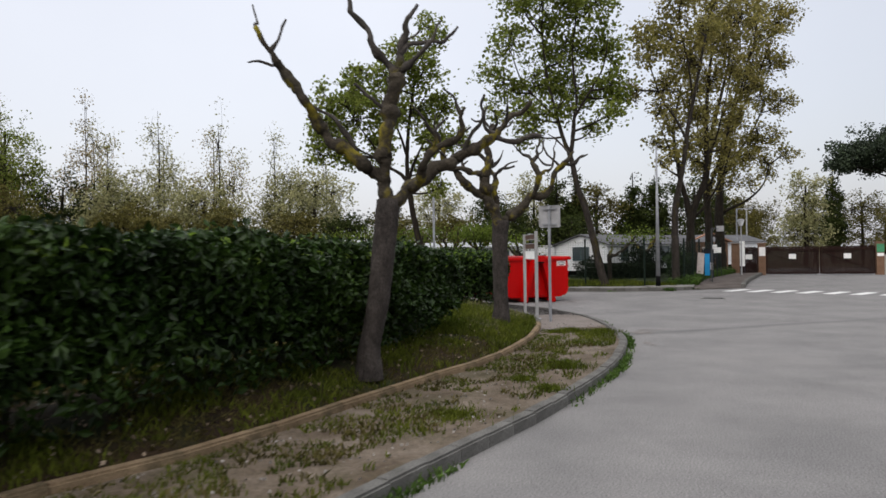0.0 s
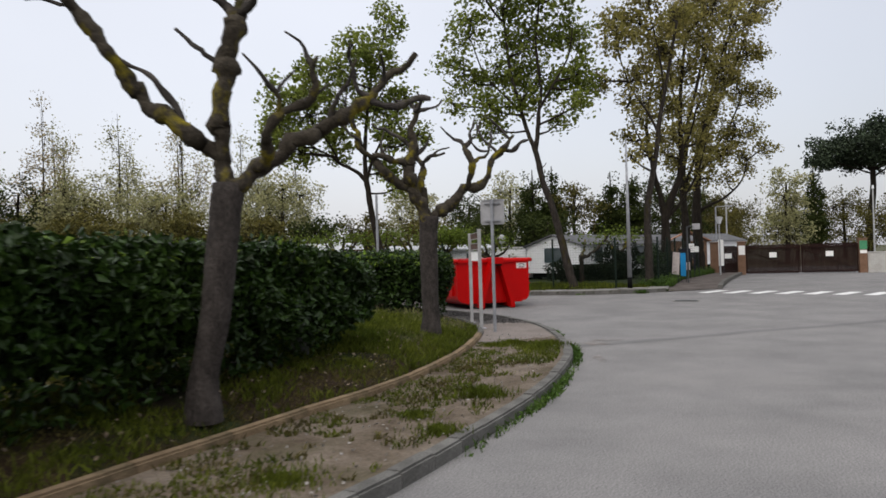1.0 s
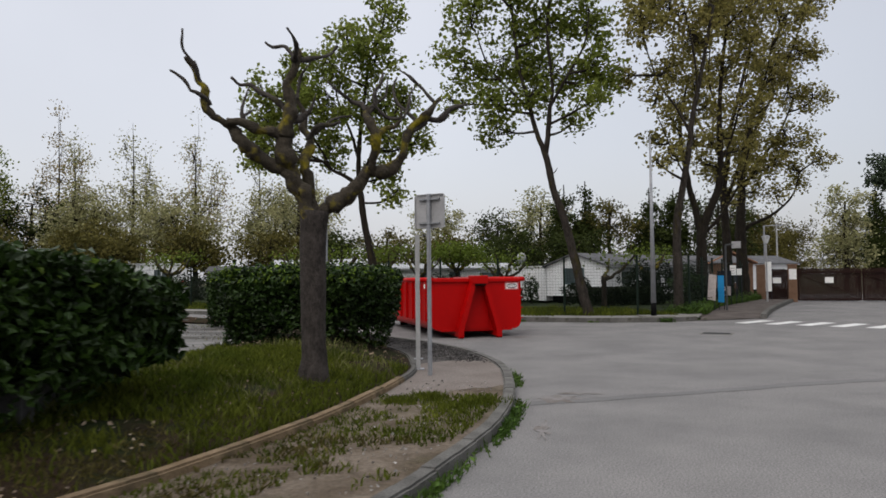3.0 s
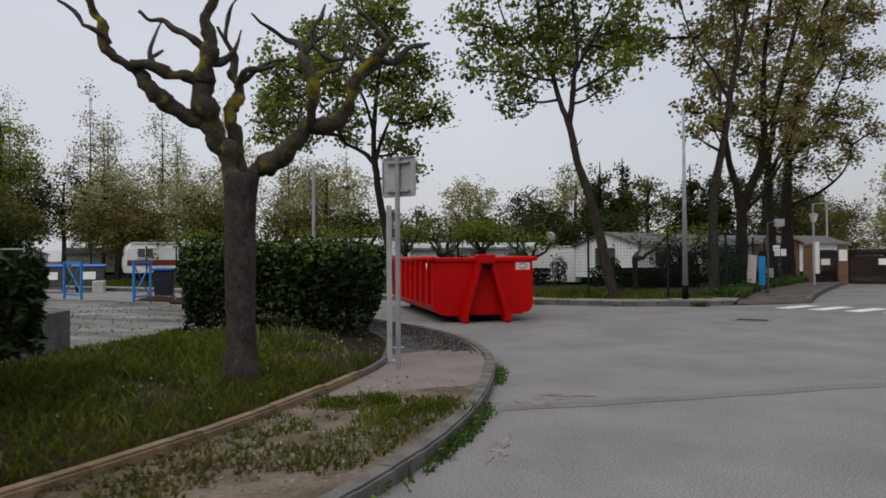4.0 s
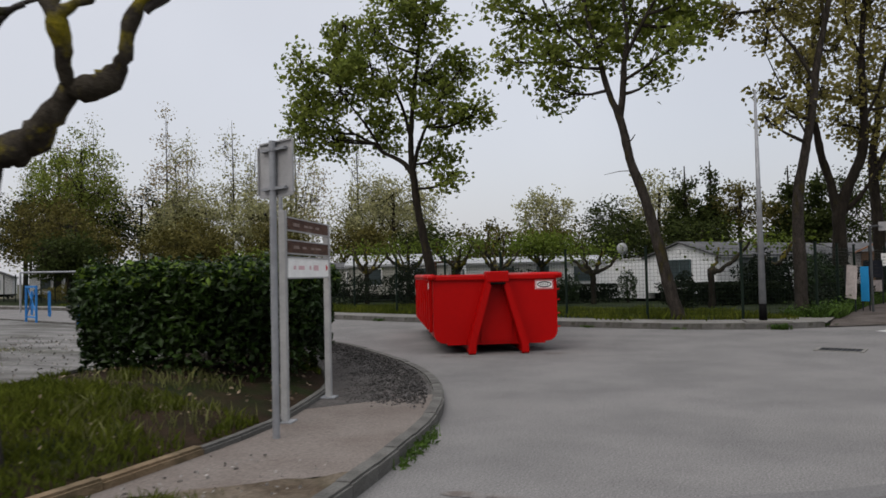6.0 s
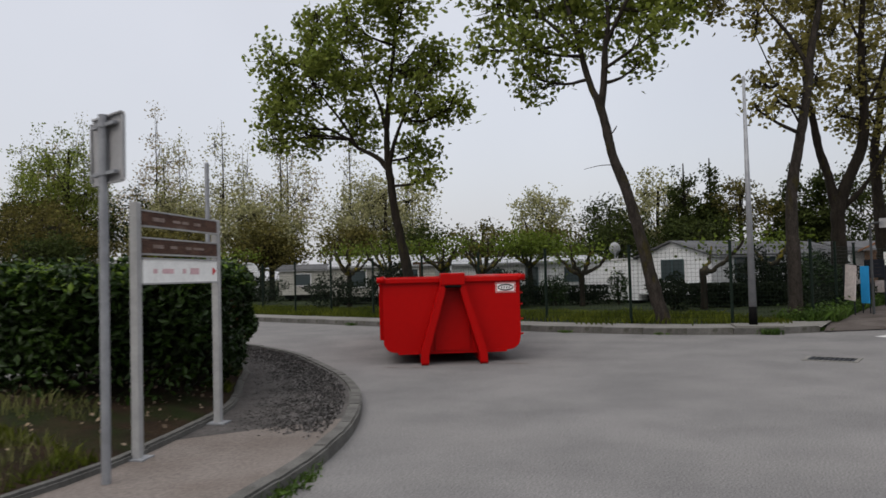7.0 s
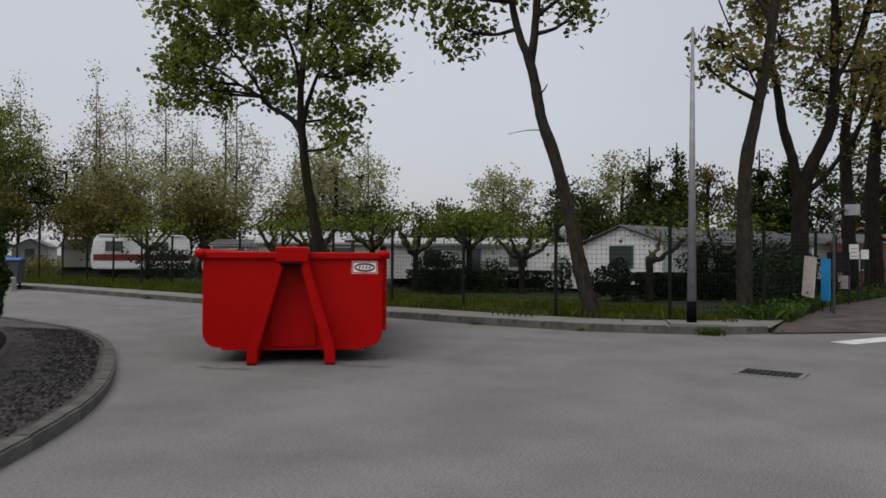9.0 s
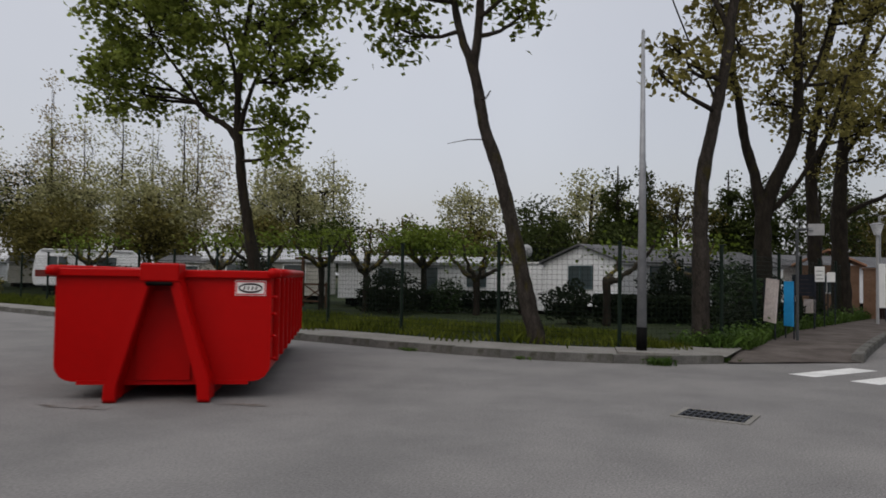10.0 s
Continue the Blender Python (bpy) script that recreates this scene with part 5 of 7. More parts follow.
def back_sign():
    t = bare("road_sign", "grey back of a square road sign on a steel post", "road sign", at=(1.695, 15.08, 0.09), rz=-21)
    part("post", rods(((0, 0, -0.1), (0, 0, 2.66), 0.032), seg=14), GALV, t, smooth=False)
    bm = bmesh.new()
    hw, rad = 0.25, 0.035
    pts = []
    for cx, cz, a0 in ((hw - rad, hw - rad, 0), (-hw + rad, hw - rad, 90), (-hw + rad, -hw + rad, 180), (hw - rad, -hw + rad, 270)):
        for i in range(4):
            a = radians(a0 + i * 30)
            pts.append((cx + rad * math.cos(a), 2.41 + cz + rad * math.sin(a)))
    prism(bm, pts, "y", 0.038, 0.042)
    plate = part("plate", bm, GALV_DARK, t)
    part("plate_edge", boxes((-hw + 0.03, 0.018, 2.16, hw - 0.03, 0.037, 2.172), (-hw + 0.03, 0.018, 2.648, hw - 0.03, 0.037, 2.66), (-hw, 0.018, 2.19, -hw + 0.012, 0.037, 2.63), (hw - 0.012, 0.018, 2.19, hw, 0.037, 2.63)), GALV_DARK, plate)
    for z in (2.235, 2.585):
        cl = part("clamp", boxes((-0.17, -0.005, z - 0.012, 0.17, 0.03, z + 0.012)), GALV, t)
        part("collar", rods(((0, 0, z - 0.018), (0, 0, z + 0.018), 0.04), seg=14), GALV, cl)
    return t


back_sign()


def direction_board():
    t = bare("information_board", "white framed board with two brown strips and a faded white panel", "sign board", at=(1.416, 15.70, 0.12), rz=100.1)
    S = 1.40
    for x in (0, S):
        p = part("post", boxes((x - 0.034, -0.034, -0.12, x + 0.034, 0.034, 2.07 if x == 0 else 2.02), bevel=0.006), WHITE_POST, t, "white painted square post")
        part("foot_plate", boxes((x - 0.09, -0.09, 0.0, x + 0.09, 0.09, 0.015)), GALV, p)
    rng = np.random.RandomState(8)
    for z0, z1, m_, frame_, ink in ((1.885, 2.0, BROWN_BOARD, WHITE_POST, PALE_INK), (1.655, 1.775, BROWN_BOARD, WHITE_POST, PALE_INK), (1.41, 1.605, WHITE_LABEL, WHITE_POST, FADED_INK)):
        b = part("panel", boxes((0.05, -0.035, z0, S - 0.05, -0.015, z1)), m_, t, "faded brown strip" if m_ is BROWN_BOARD else "white panel with faded pink marks")
        part("panel_frame", boxes((0.042, -0.04, z1, S - 0.042, -0.008, z1 + 0.014), (0.042, -0.04, z0 - 0.014, S - 0.042, -0.008, z0)), frame_, b)
        x = 0.2
        while x < S - 0.35:
            w = rng.uniform(0.05, 0.2)
            hh = (z1 - z0) * rng.uniform(0.16, 0.3)
            part("faded_mark", boxes((x, -0.0375, (z0 + z1) / 2 - hh / 2, x + w, -0.0356, (z0 + z1) / 2 + hh / 2)), ink, b)
            x += w + rng.uniform(0.03, 0.16)
        if m_ is WHITE_LABEL:
            bm = bmesh.new()
            prism(bm, [(S - 0.15, 1.47), (S - 0.075, 1.51), (S - 0.15, 1.55)], "y", -0.0385, -0.0356)
            part("red_arrow", bm, RED_INK, b, "small red arrow")
    return t


direction_board()

# ---- tapered pole on its concrete pad ----
t = bare("steel_pole", "tapered grey steel pole with a black painted foot", "pole", at=(6.95, 29.41, 0.15))
part("shaft", rods(((0, 0, 0.44), (0, 0, 5.86), 0.088, 0.03), seg=20), GALV, t, smooth=True)
part("black_foot", rods(((0, 0, -0.1), (0, 0, 0.45), 0.097, 0.094), seg=20), BLACK_STEEL, t, "black painted foot", smooth=True)
part("cap", rods(((0, 0, 5.86), (0, 0, 5.9), 0.034, 0.012), seg=12), GALV, t)
t = part("concrete_pad", boxes((-0.45, -0.45, 0.10, 0.6, 0.4, 0.185), bevel=0.01), PALE_PAVE)
t.matrix_world = pose(6.95, 29.5, 0, 0, 0, 5)
tagged(t, "pale concrete pad under the pole", "concrete pad", kind="structure")

# ---- road drain ----
t = bare("drain_grate", "dark iron drain grate set in the asphalt", "drain", at=(7.74, 24.15, 0.0), rz=-18)
part("rim", boxes((-0.40, -0.30, -0.02, 0.40, -0.24, 0.012), (-0.40, 0.24, -0.02, 0.40, 0.30, 0.012), (-0.40, -0.24, -0.02, -0.34, 0.24, 0.012), (0.34, -0.24, -0.02, 0.40, 0.24, 0.012)), PALE_PAVE, t, "pale worn rim")
# no hole here: a flat black sheet paints the shade below the bars
part("pit", boxes((-0.34, -0.24, 0.002, 0.34, 0.24, 0.005)), BLACK_STEEL, t, "flat black sheet for the shade under the bars")
for i in range(10):
    x = -0.315 + i * 0.07
    part("bar", boxes((x - 0.012, -0.24, 0.005, x + 0.012, 0.24, 0.014)), BIN_DARK, t)
for y in (-0.08, 0.08):
    part("cross_bar", boxes((-0.34, y - 0.012, 0.0055, 0.34, y + 0.012, 0.0135)), BIN_GREY, t)

# ---- fence of the camp ----
FENCE = spline([(-46, 52), (-30, 45.2), (-20.5, 41.6), (-12.5, 38.2), (-6.5, 35.2), (-1.6, 32.9), (1.9, 31.3), (5.6, 30.25), (7.4, 30.4), (8.55, 31.6), (9.5, 34.0), (11.0, 37.8), (14.3, 45.6)], 0.2)
flen = np.concatenate([[0], np.cumsum(np.linalg.norm(np.diff(FENCE, axis=0), axis=1))])


def fence_at(s):
    return np.array([np.interp(s, flen, FENCE[:, 0]), np.interp(s, flen, FENCE[:, 1])])


fence = bare("wire_mesh_fence", "dark green welded wire mesh fence on steel posts", "fence")
stations = list(np.arange(2.0, flen[-1], 2.5))
bm = rods(((0, 0, -0.3), (0, 0, 2.02), 0.04), seg=10)
box(bm, -0.046, -0.046, 2.02, 0.046, 0.046, 2.045)
post0 = part("post", bm, FENCE_GREEN, fence)
post0.matrix_local = pose(*fence_at(stations[0]), 0.15)
for s_ in stations[1:]:
    o = new("post", post0.data)
    o.parent = fence
    o.matrix_local = pose(*fence_at(s_), 0.15)


def wire_panel(a, b, parent):
    d = b - a
    ln = float(np.linalg.norm(d))
    vs, fs = [], []

    def bar(p, q, r):
        p, q = np.array(p, float), np.array(q, float)
        ax = (q - p) / np.linalg.norm(q - p)
        u = np.array([0, 1.0, 0])
        w = np.cross(ax, u)
        k0 = len(vs)
        for e_ in (p, q):
            for cu, cw in ((1, 0), (-0.5, 0.87), (-0.5, -0.87)):
                vs.append(e_ + u * r * cu + w * r * cw)
        for j in range(3):
            fs.append((k0 + j, k0 + (j + 1) % 3, k0 + 3 + (j + 1) % 3, k0 + 3 + j))
    n = int(ln / 0.1)
    for i in range(1, n):
        bar((i * ln / n, 0, 0.02), (i * ln / n, 0, 1.90), 0.0034)
    for k in range(19):
        bar((0, 0.004, 0.03 + k * 0.103), (ln, 0.004, 0.03 + k * 0.103), 0.0034)
    ob = arrays("mesh_panel", vs, fs, FENCE_GREEN, parent)
    ob.matrix_local = pose(a[0], a[1], 0.16, 0, 0, math.degrees(math.atan2(d[1], d[0])))


for s_ in stations[:-1]:
    wire_panel(fence_at(s_), fence_at(s_ + 2.5), fence)

# ---- mobile homes ----


def window(parent, x0, x1, z0, z1, y, frame_mat, sgn=-1, bars=1):
    """A framed window on a wall facing -y (sgn -1)."""
    t = 0.05
    w = part("window", boxes((x0, y + sgn * 0.05, z0, x0 + t, y, z1), (x1 - t, y + sgn * 0.05, z0, x1, y, z1), (x0 + t, y + sgn * 0.05, z0, x1 - t, y, z0 + t), (x0 + t, y + sgn * 0.05, z1 - t, x1 - t, y, z1),
                             *[((x0 + (x1 - x0) * (k + 1) / (bars + 1)) - 0.02, y + sgn * 0.045, z0 + t, (x0 + (x1 - x0) * (k + 1) / (bars + 1)) + 0.02, y, z1 - t) for k in range(bars)]), frame_mat, parent)
    part("pane", boxes((x0 + t, y + sgn * 0.018, z0 + t, x1 - t, y + sgn * 0.006, z1 - t)), GLASS, w)
    return w


def side_window(parent, y0, y1, z0, z1, x, frame_mat):
    t = 0.05
    w = part("window", boxes((x, y0, z0, x + 0.05, y0 + t, z1), (x, y1 - t, z0, x + 0.05, y1, z1), (x, y0 + t, z0, x + 0.05, y1 - t, z0 + t), (x, y0 + t, z1 - t, x + 0.05, y1 - t, z1)), frame_mat, parent)
    part("pane", boxes((x + 0.006, y0 + t, z0 + t, x + 0.018, y1 - t, z1 - t)), GLASS, w)


def boards(x0, x1, y, z0, z1, pitch, axis="x", peak=None):
    """Overlapping horizontal cladding boards; a gable where a peak is given."""
    bm = bmesh.new()
    z = z0
    while z < (peak or z1) - 0.01:
        zt = min(z + pitch, peak or z1)
        a0, a1 = x0, x1
        if zt > z1 and peak:
            k = (zt - z1) / (peak - z1)
            mid_ = (x0 + x1) / 2
            a0, a1 = x0 + (mid_ - x0) * k, x1 + (mid_ - x1) * k
        if a1 - a0 < 0.05:
            break
        pts = [(y, z), (y - 0.018, z), (y - 0.004, zt), (y, zt)]
        if axis == "x":
            vs = [[bm.verts.new((k, u, w)) for u, w in pts] for k in (a0, a1)]
        else:
            vs = [[bm.verts.new((-u, k, w)) for u, w in pts] for k in (a0, a1)]
        for i in range(4):
            bm.faces.new((vs[0][i], vs[1][i], vs[1][(i + 1) % 4], vs[0][(i + 1) % 4]))
        bm.faces.new(vs[0]), bm.faces.new(vs[1][::-1])
        z = zt
    bmesh.ops.recalc_face_normals(bm, faces=bm.faces[:])
    return bm


def mobile_home(at, rz, W, L, eave, peak, clad, roof, label, wins=(), sides_=(), frame_mat=FRAME_TEAL, floor_z=0.38, pitch=0.15, flat=False):
    """Gable end at y = 0 facing -y, long walls along y."""
    t = bare("mobile_home", label, "mobile home", "mobile homes", (*at, 0.15), rz)
    h = W / 2
    bm = bmesh.new()
    prism(bm, [(-h, floor_z), (h, floor_z), (h, eave), (0, peak), (-h, eave)], "y", 0.02, L)
    part("shell", bm, clad, t)
    part("front_cladding", boards(-h, h, 0.016, floor_z, eave, pitch, "x", peak), clad, t)
    part("side_cladding", boards(0.02, L, -h - 0.003, floor_z, eave, pitch, "y"), clad, t)
    part("chassis", boxes((-h + 0.15, 0.3, 0.12, h - 0.15, L - 0.3, floor_z - 0.005), (-h + 0.3, 0.5, -0.1, -h + 0.5, 0.7, 0.115), (h - 0.5, 0.5, -0.1, h - 0.3, 0.7, 0.115), (-h + 0.3, L - 0.7, -0.1, -h + 0.5, L - 0.5, 0.115), (h - 0.5, L - 0.7, -0.1, h - 0.3, L - 0.5, 0.115)), BLACK_STEEL, t, "dark chassis on blocks")
    for sx in (-1, 1):
        bm = bmesh.new()
        ov = 0.14
        k = (peak - eave) / h
        prism(bm, [(sx * (h + ov), eave - ov * k + 0.012), (0, peak + 0.012), (0, peak + 0.075), (sx * (h + ov), eave - ov * k + 0.075)], "y", -0.16, L + 0.16)
        rf = part("roof_slope", bm, roof, t)
        part("gutter", boxes((sx * (h + ov) - 0.03, -0.16, eave - ov * k - 0.03, sx * (h + ov) + 0.03, L + 0.16, eave - ov * k + 0.01)), ROOF_PALE, rf)
    for w in wins:
        window(t, *w, 0.0, frame_mat)
    for w in sides_:
        side_window(t, *w, h + 0.02, frame_mat)
    return t


h1 = mobile_home((4.9, 40.85), -38.0, 3.5, 9.5, 1.86, 2.42, CLADDING, ROOF_DARK, "white clad mobile home with a dark gabled roof",
                 wins=[(-0.55, 0.55, 0.95, 1.75)], sides_=[(1.4, 2.2, 0.95, 1.75), (3.3, 4.0, 0.5, 1.8), (6.0, 7.4, 0.95, 1.75)])
part("gable_lamp", rods(((0, -0.06, 2.08), (0, 0.0, 2.08), 0.07), seg=14), FRAME_WHITE, h1)
t = bare("storage_annex", "white clad flat-roofed annex beside a mobile home", "annex", at=(2.62, 42.75, 0.15), rz=-38)
part("shell", boxes((-1.15, 0.02, 0.12, 1.1, 1.6, 1.83)), CLADDING, t)
part("cladding", boards(-1.15, 1.1, 0.016, 0.12, 1.83, 0.15), CLADDING, t)
part("roof_edge", boxes((-1.2, -0.05, 1.832, 1.12, 1.65, 1.885)), FRAME_WHITE, t)
# black block in the gap under the wall, painting its shade
part("skirt", boxes((-1.05, 0.1, -0.05, 1.0, 1.5, 0.118)), BLACK_STEEL, t)
sh = part("shutter", boxes((-0.45, -0.03, 0.75, 0.35, -0.004, 1.5)), CLADDING, t, "closed white roller shutter")
part("shutter_frame", boxes((-0.5, -0.04, 0.7, -0.452, -0.003, 1.55), (0.352, -0.04, 0.7, 0.4, -0.003, 1.55), (-0.452, -0.04, 1.502, 0.352, -0.003, 1.55), (-0.452, -0.04, 0.7, 0.352, -0.003, 0.748)), FRAME_WHITE, sh)
# long low white home beside it, and others towards the caravan
mobile_home((-5.44, 44.3), -70.0, 3.2, 7.0, 1.82, 2.08, CLADDING, ROOF_PALE, "low white clad mobile home with a pale roof", wins=[(-0.4, 0.4, 0.9, 1.6)], sides_=[(1.6, 2.3, 0.9, 1.6), (3.4, 4.0, 0.4, 1.65), (5.2, 6.0, 0.9, 1.6)], frame_mat=FRAME_TEAL, pitch=0.13)
mobile_home((-11.9, 45.05), -75.0, 3.2, 5.2, 1.9, 2.4, CLADDING_CREAM, ROOF_PALE, "cream mobile home with white framed windows and a pale roof",
            wins=[(-0.5, 0.5, 0.9, 1.7)], sides_=[(0.9, 1.8, 0.85, 1.75), (3.4, 4.4, 0.85, 1.75)], frame_mat=FRAME_WHITE)
mobile_home((-19.0, 51.5), -72.0, 3.2, 8.0, 1.9, 2.2, CLADDING_CREAM, ROOF_DARK, "long cream mobile home behind shrubs", sides_=[(1.0, 2.0, 0.9, 1.7), (3.4, 4.6, 0.9, 1.7), (6, 7, 0.9, 1.7)], frame_mat=FRAME_WHITE)
mobile_home((12.0, 52.5), -60.0, 3.6, 8.0, 2.0, 2.5, CLADDING, ROOF_DARK, "white mobile home behind the roadside trees", sides_=[(1.0, 2.0, 0.9, 1.7)], frame_mat=FRAME_WHITE)
mobile_home((-42.5, 60.0), 35.0, 2.6, 3.6, 1.9, 2.5, CLADDING, ROOF_PALE, "small white gabled cabin far off", wins=[(-0.35, 0.35, 0.8, 1.75)], frame_mat=FRAME_TEAL)
mobile_home((-37.0, 58.0), -55.0, 3.0, 7.5, 1.9, 2.3, CLADDING_CREAM, ROOF_DARK, "grey shaded mobile home far off", wins=[(-0.6, 0.6, 0.9, 1.6)], frame_mat=FRAME_TEAL)
mobile_home((-49.5, 60.0), 40.0, 2.6, 3.4, 2.0, 2.6, CLADDING, ROOF_PALE, "small white gabled cabin beside another", wins=[(-0.35, 0.35, 0.8, 1.75)], frame_mat=FRAME_TEAL)
mobile_home((-58.0, 62.0), 45.0, 2.8, 6.0, 2.0, 2.6, CLADDING, ROOF_DARK, "white cabin with dark roof far off", wins=[(-0.4, 0.4, 0.8, 1.75)], frame_mat=FRAME_TEAL)


def caravan():
    t = bare("caravan", "white caravan with a maroon stripe along its side", "caravan", at=(-22.0, 48.5, 0.2), rz=40)
    bm = bmesh.new()
    prism(bm, [(-2.6, 0.45), (2.4, 0.45), (2.6, 0.9), (2.5, 2.1), (2.2, 2.4), (-2.3, 2.4), (-2.55, 2.1), (-2.7, 1.0)], "y", 0, 2.1)
    bmesh.ops.bevel(bm, geom=bm.edges[:], offset=0.05, segments=2, affect="EDGES")
    part("body", bm, CLADDING, t)
    part("stripe", boxes((-2.55, -0.012, 0.92, 2.45, -0.002, 1.28)), STRIPE, t, "maroon stripe")
    part("awning_rail", boxes((-2.3, -0.05, 2.28, 2.2, -0.004, 2.36)), ROOF_PALE, t)
    for x in (-2.0, 0.4):
        window(t, x, x + 1.0, 1.4, 2.05, -0.002, FRAME_WHITE)
    wh = part("wheel", rods(((0.3, 0.0, 0.22), (0.3, 0.18, 0.22), 0.32), seg=18), BLACK_STEEL, t)
    part("chassis", boxes((-2.2, 0.2, 0.15, 2.2, 1.9, 0.44), (-0.1, 0.2, -0.25, 0.1, 0.4, 0.148), (-1.9, 0.3, -0.25, -1.8, 0.4, 0.148), (1.8, 0.3, -0.25, 1.9, 0.4, 0.148)), BLACK_STEEL, t)


caravan()
# satellite dish on a mast behind the annex
t = bare("satellite_dish", "pale satellite dish on a thin mast", "satellite dish", at=(2.15, 46.4, 0.15))
part("mast", rods(((0, 0, -0.1), (0, 0, 2.4), 0.03)), GALV, t)
bm = bmesh.new()
bmesh.ops.create_uvsphere(bm, u_segments=20, v_segments=10, radius=0.62)
bmesh.ops.delete(bm, geom=[v for v in bm.verts if v.co.z < 0.42], context="VERTS")
bmesh.ops.transform(bm, matrix=Matrix.Translation((0, 0.25, 2.5)) @ Matrix.Rotation(radians(105), 4, "X") @ Matrix.Diagonal((0.72, 0.84, 0.56, 1)), verts=bm.verts[:])
dish = part("dish", bm, ROOF_PALE, t, smooth=True)
sol = dish.modifiers.new("thickness", "SOLIDIFY")
sol.thickness = 0.02
part("arm", rods(((0, 0.0, 2.38), (0.05, -0.4, 2.5), 0.015)), GALV, t)

# timber porch with crossed rails
t = bare("timber_porch", "dark brown timber porch rail with crossed bars", "porch", at=(-6.35, 42.6, 0.15), rz=-25)
for x in (0, 1.5):
    part("porch_post", boxes((x - 0.05, -0.05, -0.1, x + 0.05, 0.05, 1.9 if x == 0 else 1.0)), WOOD, t)
part("rail", boxes((0.05, -0.03, 0.88, 1.45, 0.03, 0.95)), WOOD, t)
part("lower_rail", boxes((0.05, -0.03, 0.2, 1.45, 0.03, 0.27)), WOOD, t)
for a, b in (((0.1, 0, 0.28), (1.4, 0, 0.87)), ((0.1, 0.04, 0.87), (1.4, 0.04, 0.28))):
    part("cross_bar", rods((a, b, 0.03), seg=6), WOOD, t)
part("porch_beam", boxes((-0.5, -0.04, 1.9, 1.9, 0.04, 2.0)), WOOD, t)

# ---- small pollards and shrubs in the camp ----


def camp_pollard(x, y, h, seed, leafcount, label, limbs=6):
    t = bare("camp_pollard", label, "tree", "camp pollards", (x, y, 0.15))
    rng = np.random.RandomState(seed)
    s = Soup(seed)
    s.tube([(0, 0, -0.15), (0.02, 0, 0.5), (0, 0, h)], [0.13, 0.11, 0.12], 9, 0.12, 0.12)
    s.put("trunk", BARK_DARK, t, "", True)
    cc = []
    for i in range(limbs):
        a = i * 1.05 + rng.uniform(-0.3, 0.3)
        r = rng.uniform(0.6, 1.15)
        e1 = np.array([math.cos(a) * r * 0.5, math.sin(a) * r * 0.5, h + 0.15])
        e2 = np.array([math.cos(a) * r, math.sin(a) * r, h + rng.uniform(0.4, 0.8)])
        e3 = e2 + np.array([math.cos(a) * 0.2, math.sin(a) * 0.2, rng.uniform(0.3, 0.6)])
        s = Soup(seed + i)
        s.tube([(0, 0, h - 0.1), e1, e2, e3], [0.08, 0.06, 0.045, 0.02], 7, 0.25, 0.07, 0.7)
        s.put("limb", BARK_MOSS, t, "", True)
        m = int(leafcount / limbs)
        cc.append(e2 + rng.normal(0, 1, (m, 3)) * np.array([0.5, 0.5, 0.26]) + np.array([0, 0, 0.25]))
    if leafcount:
        s = Soup(seed + 50)
        s.leaves(np.concatenate(cc), 0.14, 0.3, 0.75)
        s.put("crown", LEAF_LIME, t)


camp_pollard(1.45, 40.0, 1.3, 501, 420, "small mossy pollard with a few leaves")
camp_pollard(-1.05, 42.0, 1.75, 503, 2600, "small pollard with bright lime leaves")
camp_pollard(-2.6, 40.0, 1.5, 505, 160, "small mossy pollard with a few leaves")
camp_pollard(5.95, 36.8, 1.3, 507, 120, "slim mossy pollard stub behind the fence", 2)
camp_pollard(-6.6, 39.6, 1.6, 509, 400, "small mossy pollard with a few leaves")
camp_pollard(-9.5, 41.5, 1.6, 511, 300, "small mossy pollard with a few leaves")
camp_pollard(-4.6, 40.6, 1.7, 513, 700, "small mossy pollard with fresh leaves")
camp_pollard(8.3, 40.0, 1.5, 517, 300, "small mossy pollard beside the white home", 3)
camp_pollard(-18.0, 44.0, 1.7, 515, 500, "small pollard near the caravan")


def shrub(x, y, rx, ry, h, n, size, leaf, seed, label, name="shrub"):
    t = bare(name, label, "shrub", "", (x, y, 0.15))
    rng = np.random.RandomState(seed)
    s = Soup(seed)
    for i in range(7):
        a, q = rng.uniform(0, 6.28), rng.uniform(0.2, 0.6)
        s.tube([(0, 0, -0.1), (math.cos(a) * rx * q * 0.5, math.sin(a) * ry * q * 0.5, h * 0.4), (math.cos(a) * rx * q, math.sin(a) * ry * q, h * 0.8)], [0.03, 0.02, 0.008], 5, 0, 0.2)
    tagged(s.put("undergrowth", BARK_DARK, t), kind="stuff")
    d = rng.normal(0, 1, (n, 3))
    d /= np.linalg.norm(d, axis=1)[:, None]
    rad = np.power(rng.uniform(0.1, 1, n), 0.4) * (1 + 0.18 * np.sin(d[:, 0] * 5 + seed) + 0.15 * np.sin(d[:, 2] * 7))
    c = d * rad[:, None] * np.array([rx, ry, h * 0.5]) + np.array([0, 0, h * 0.52])
    s = Soup(seed + 1)
    s.leaves(c[c[:, 2] > 0.02], size, 0.2, 0.6)
    s.put("foliage", leaf, t)


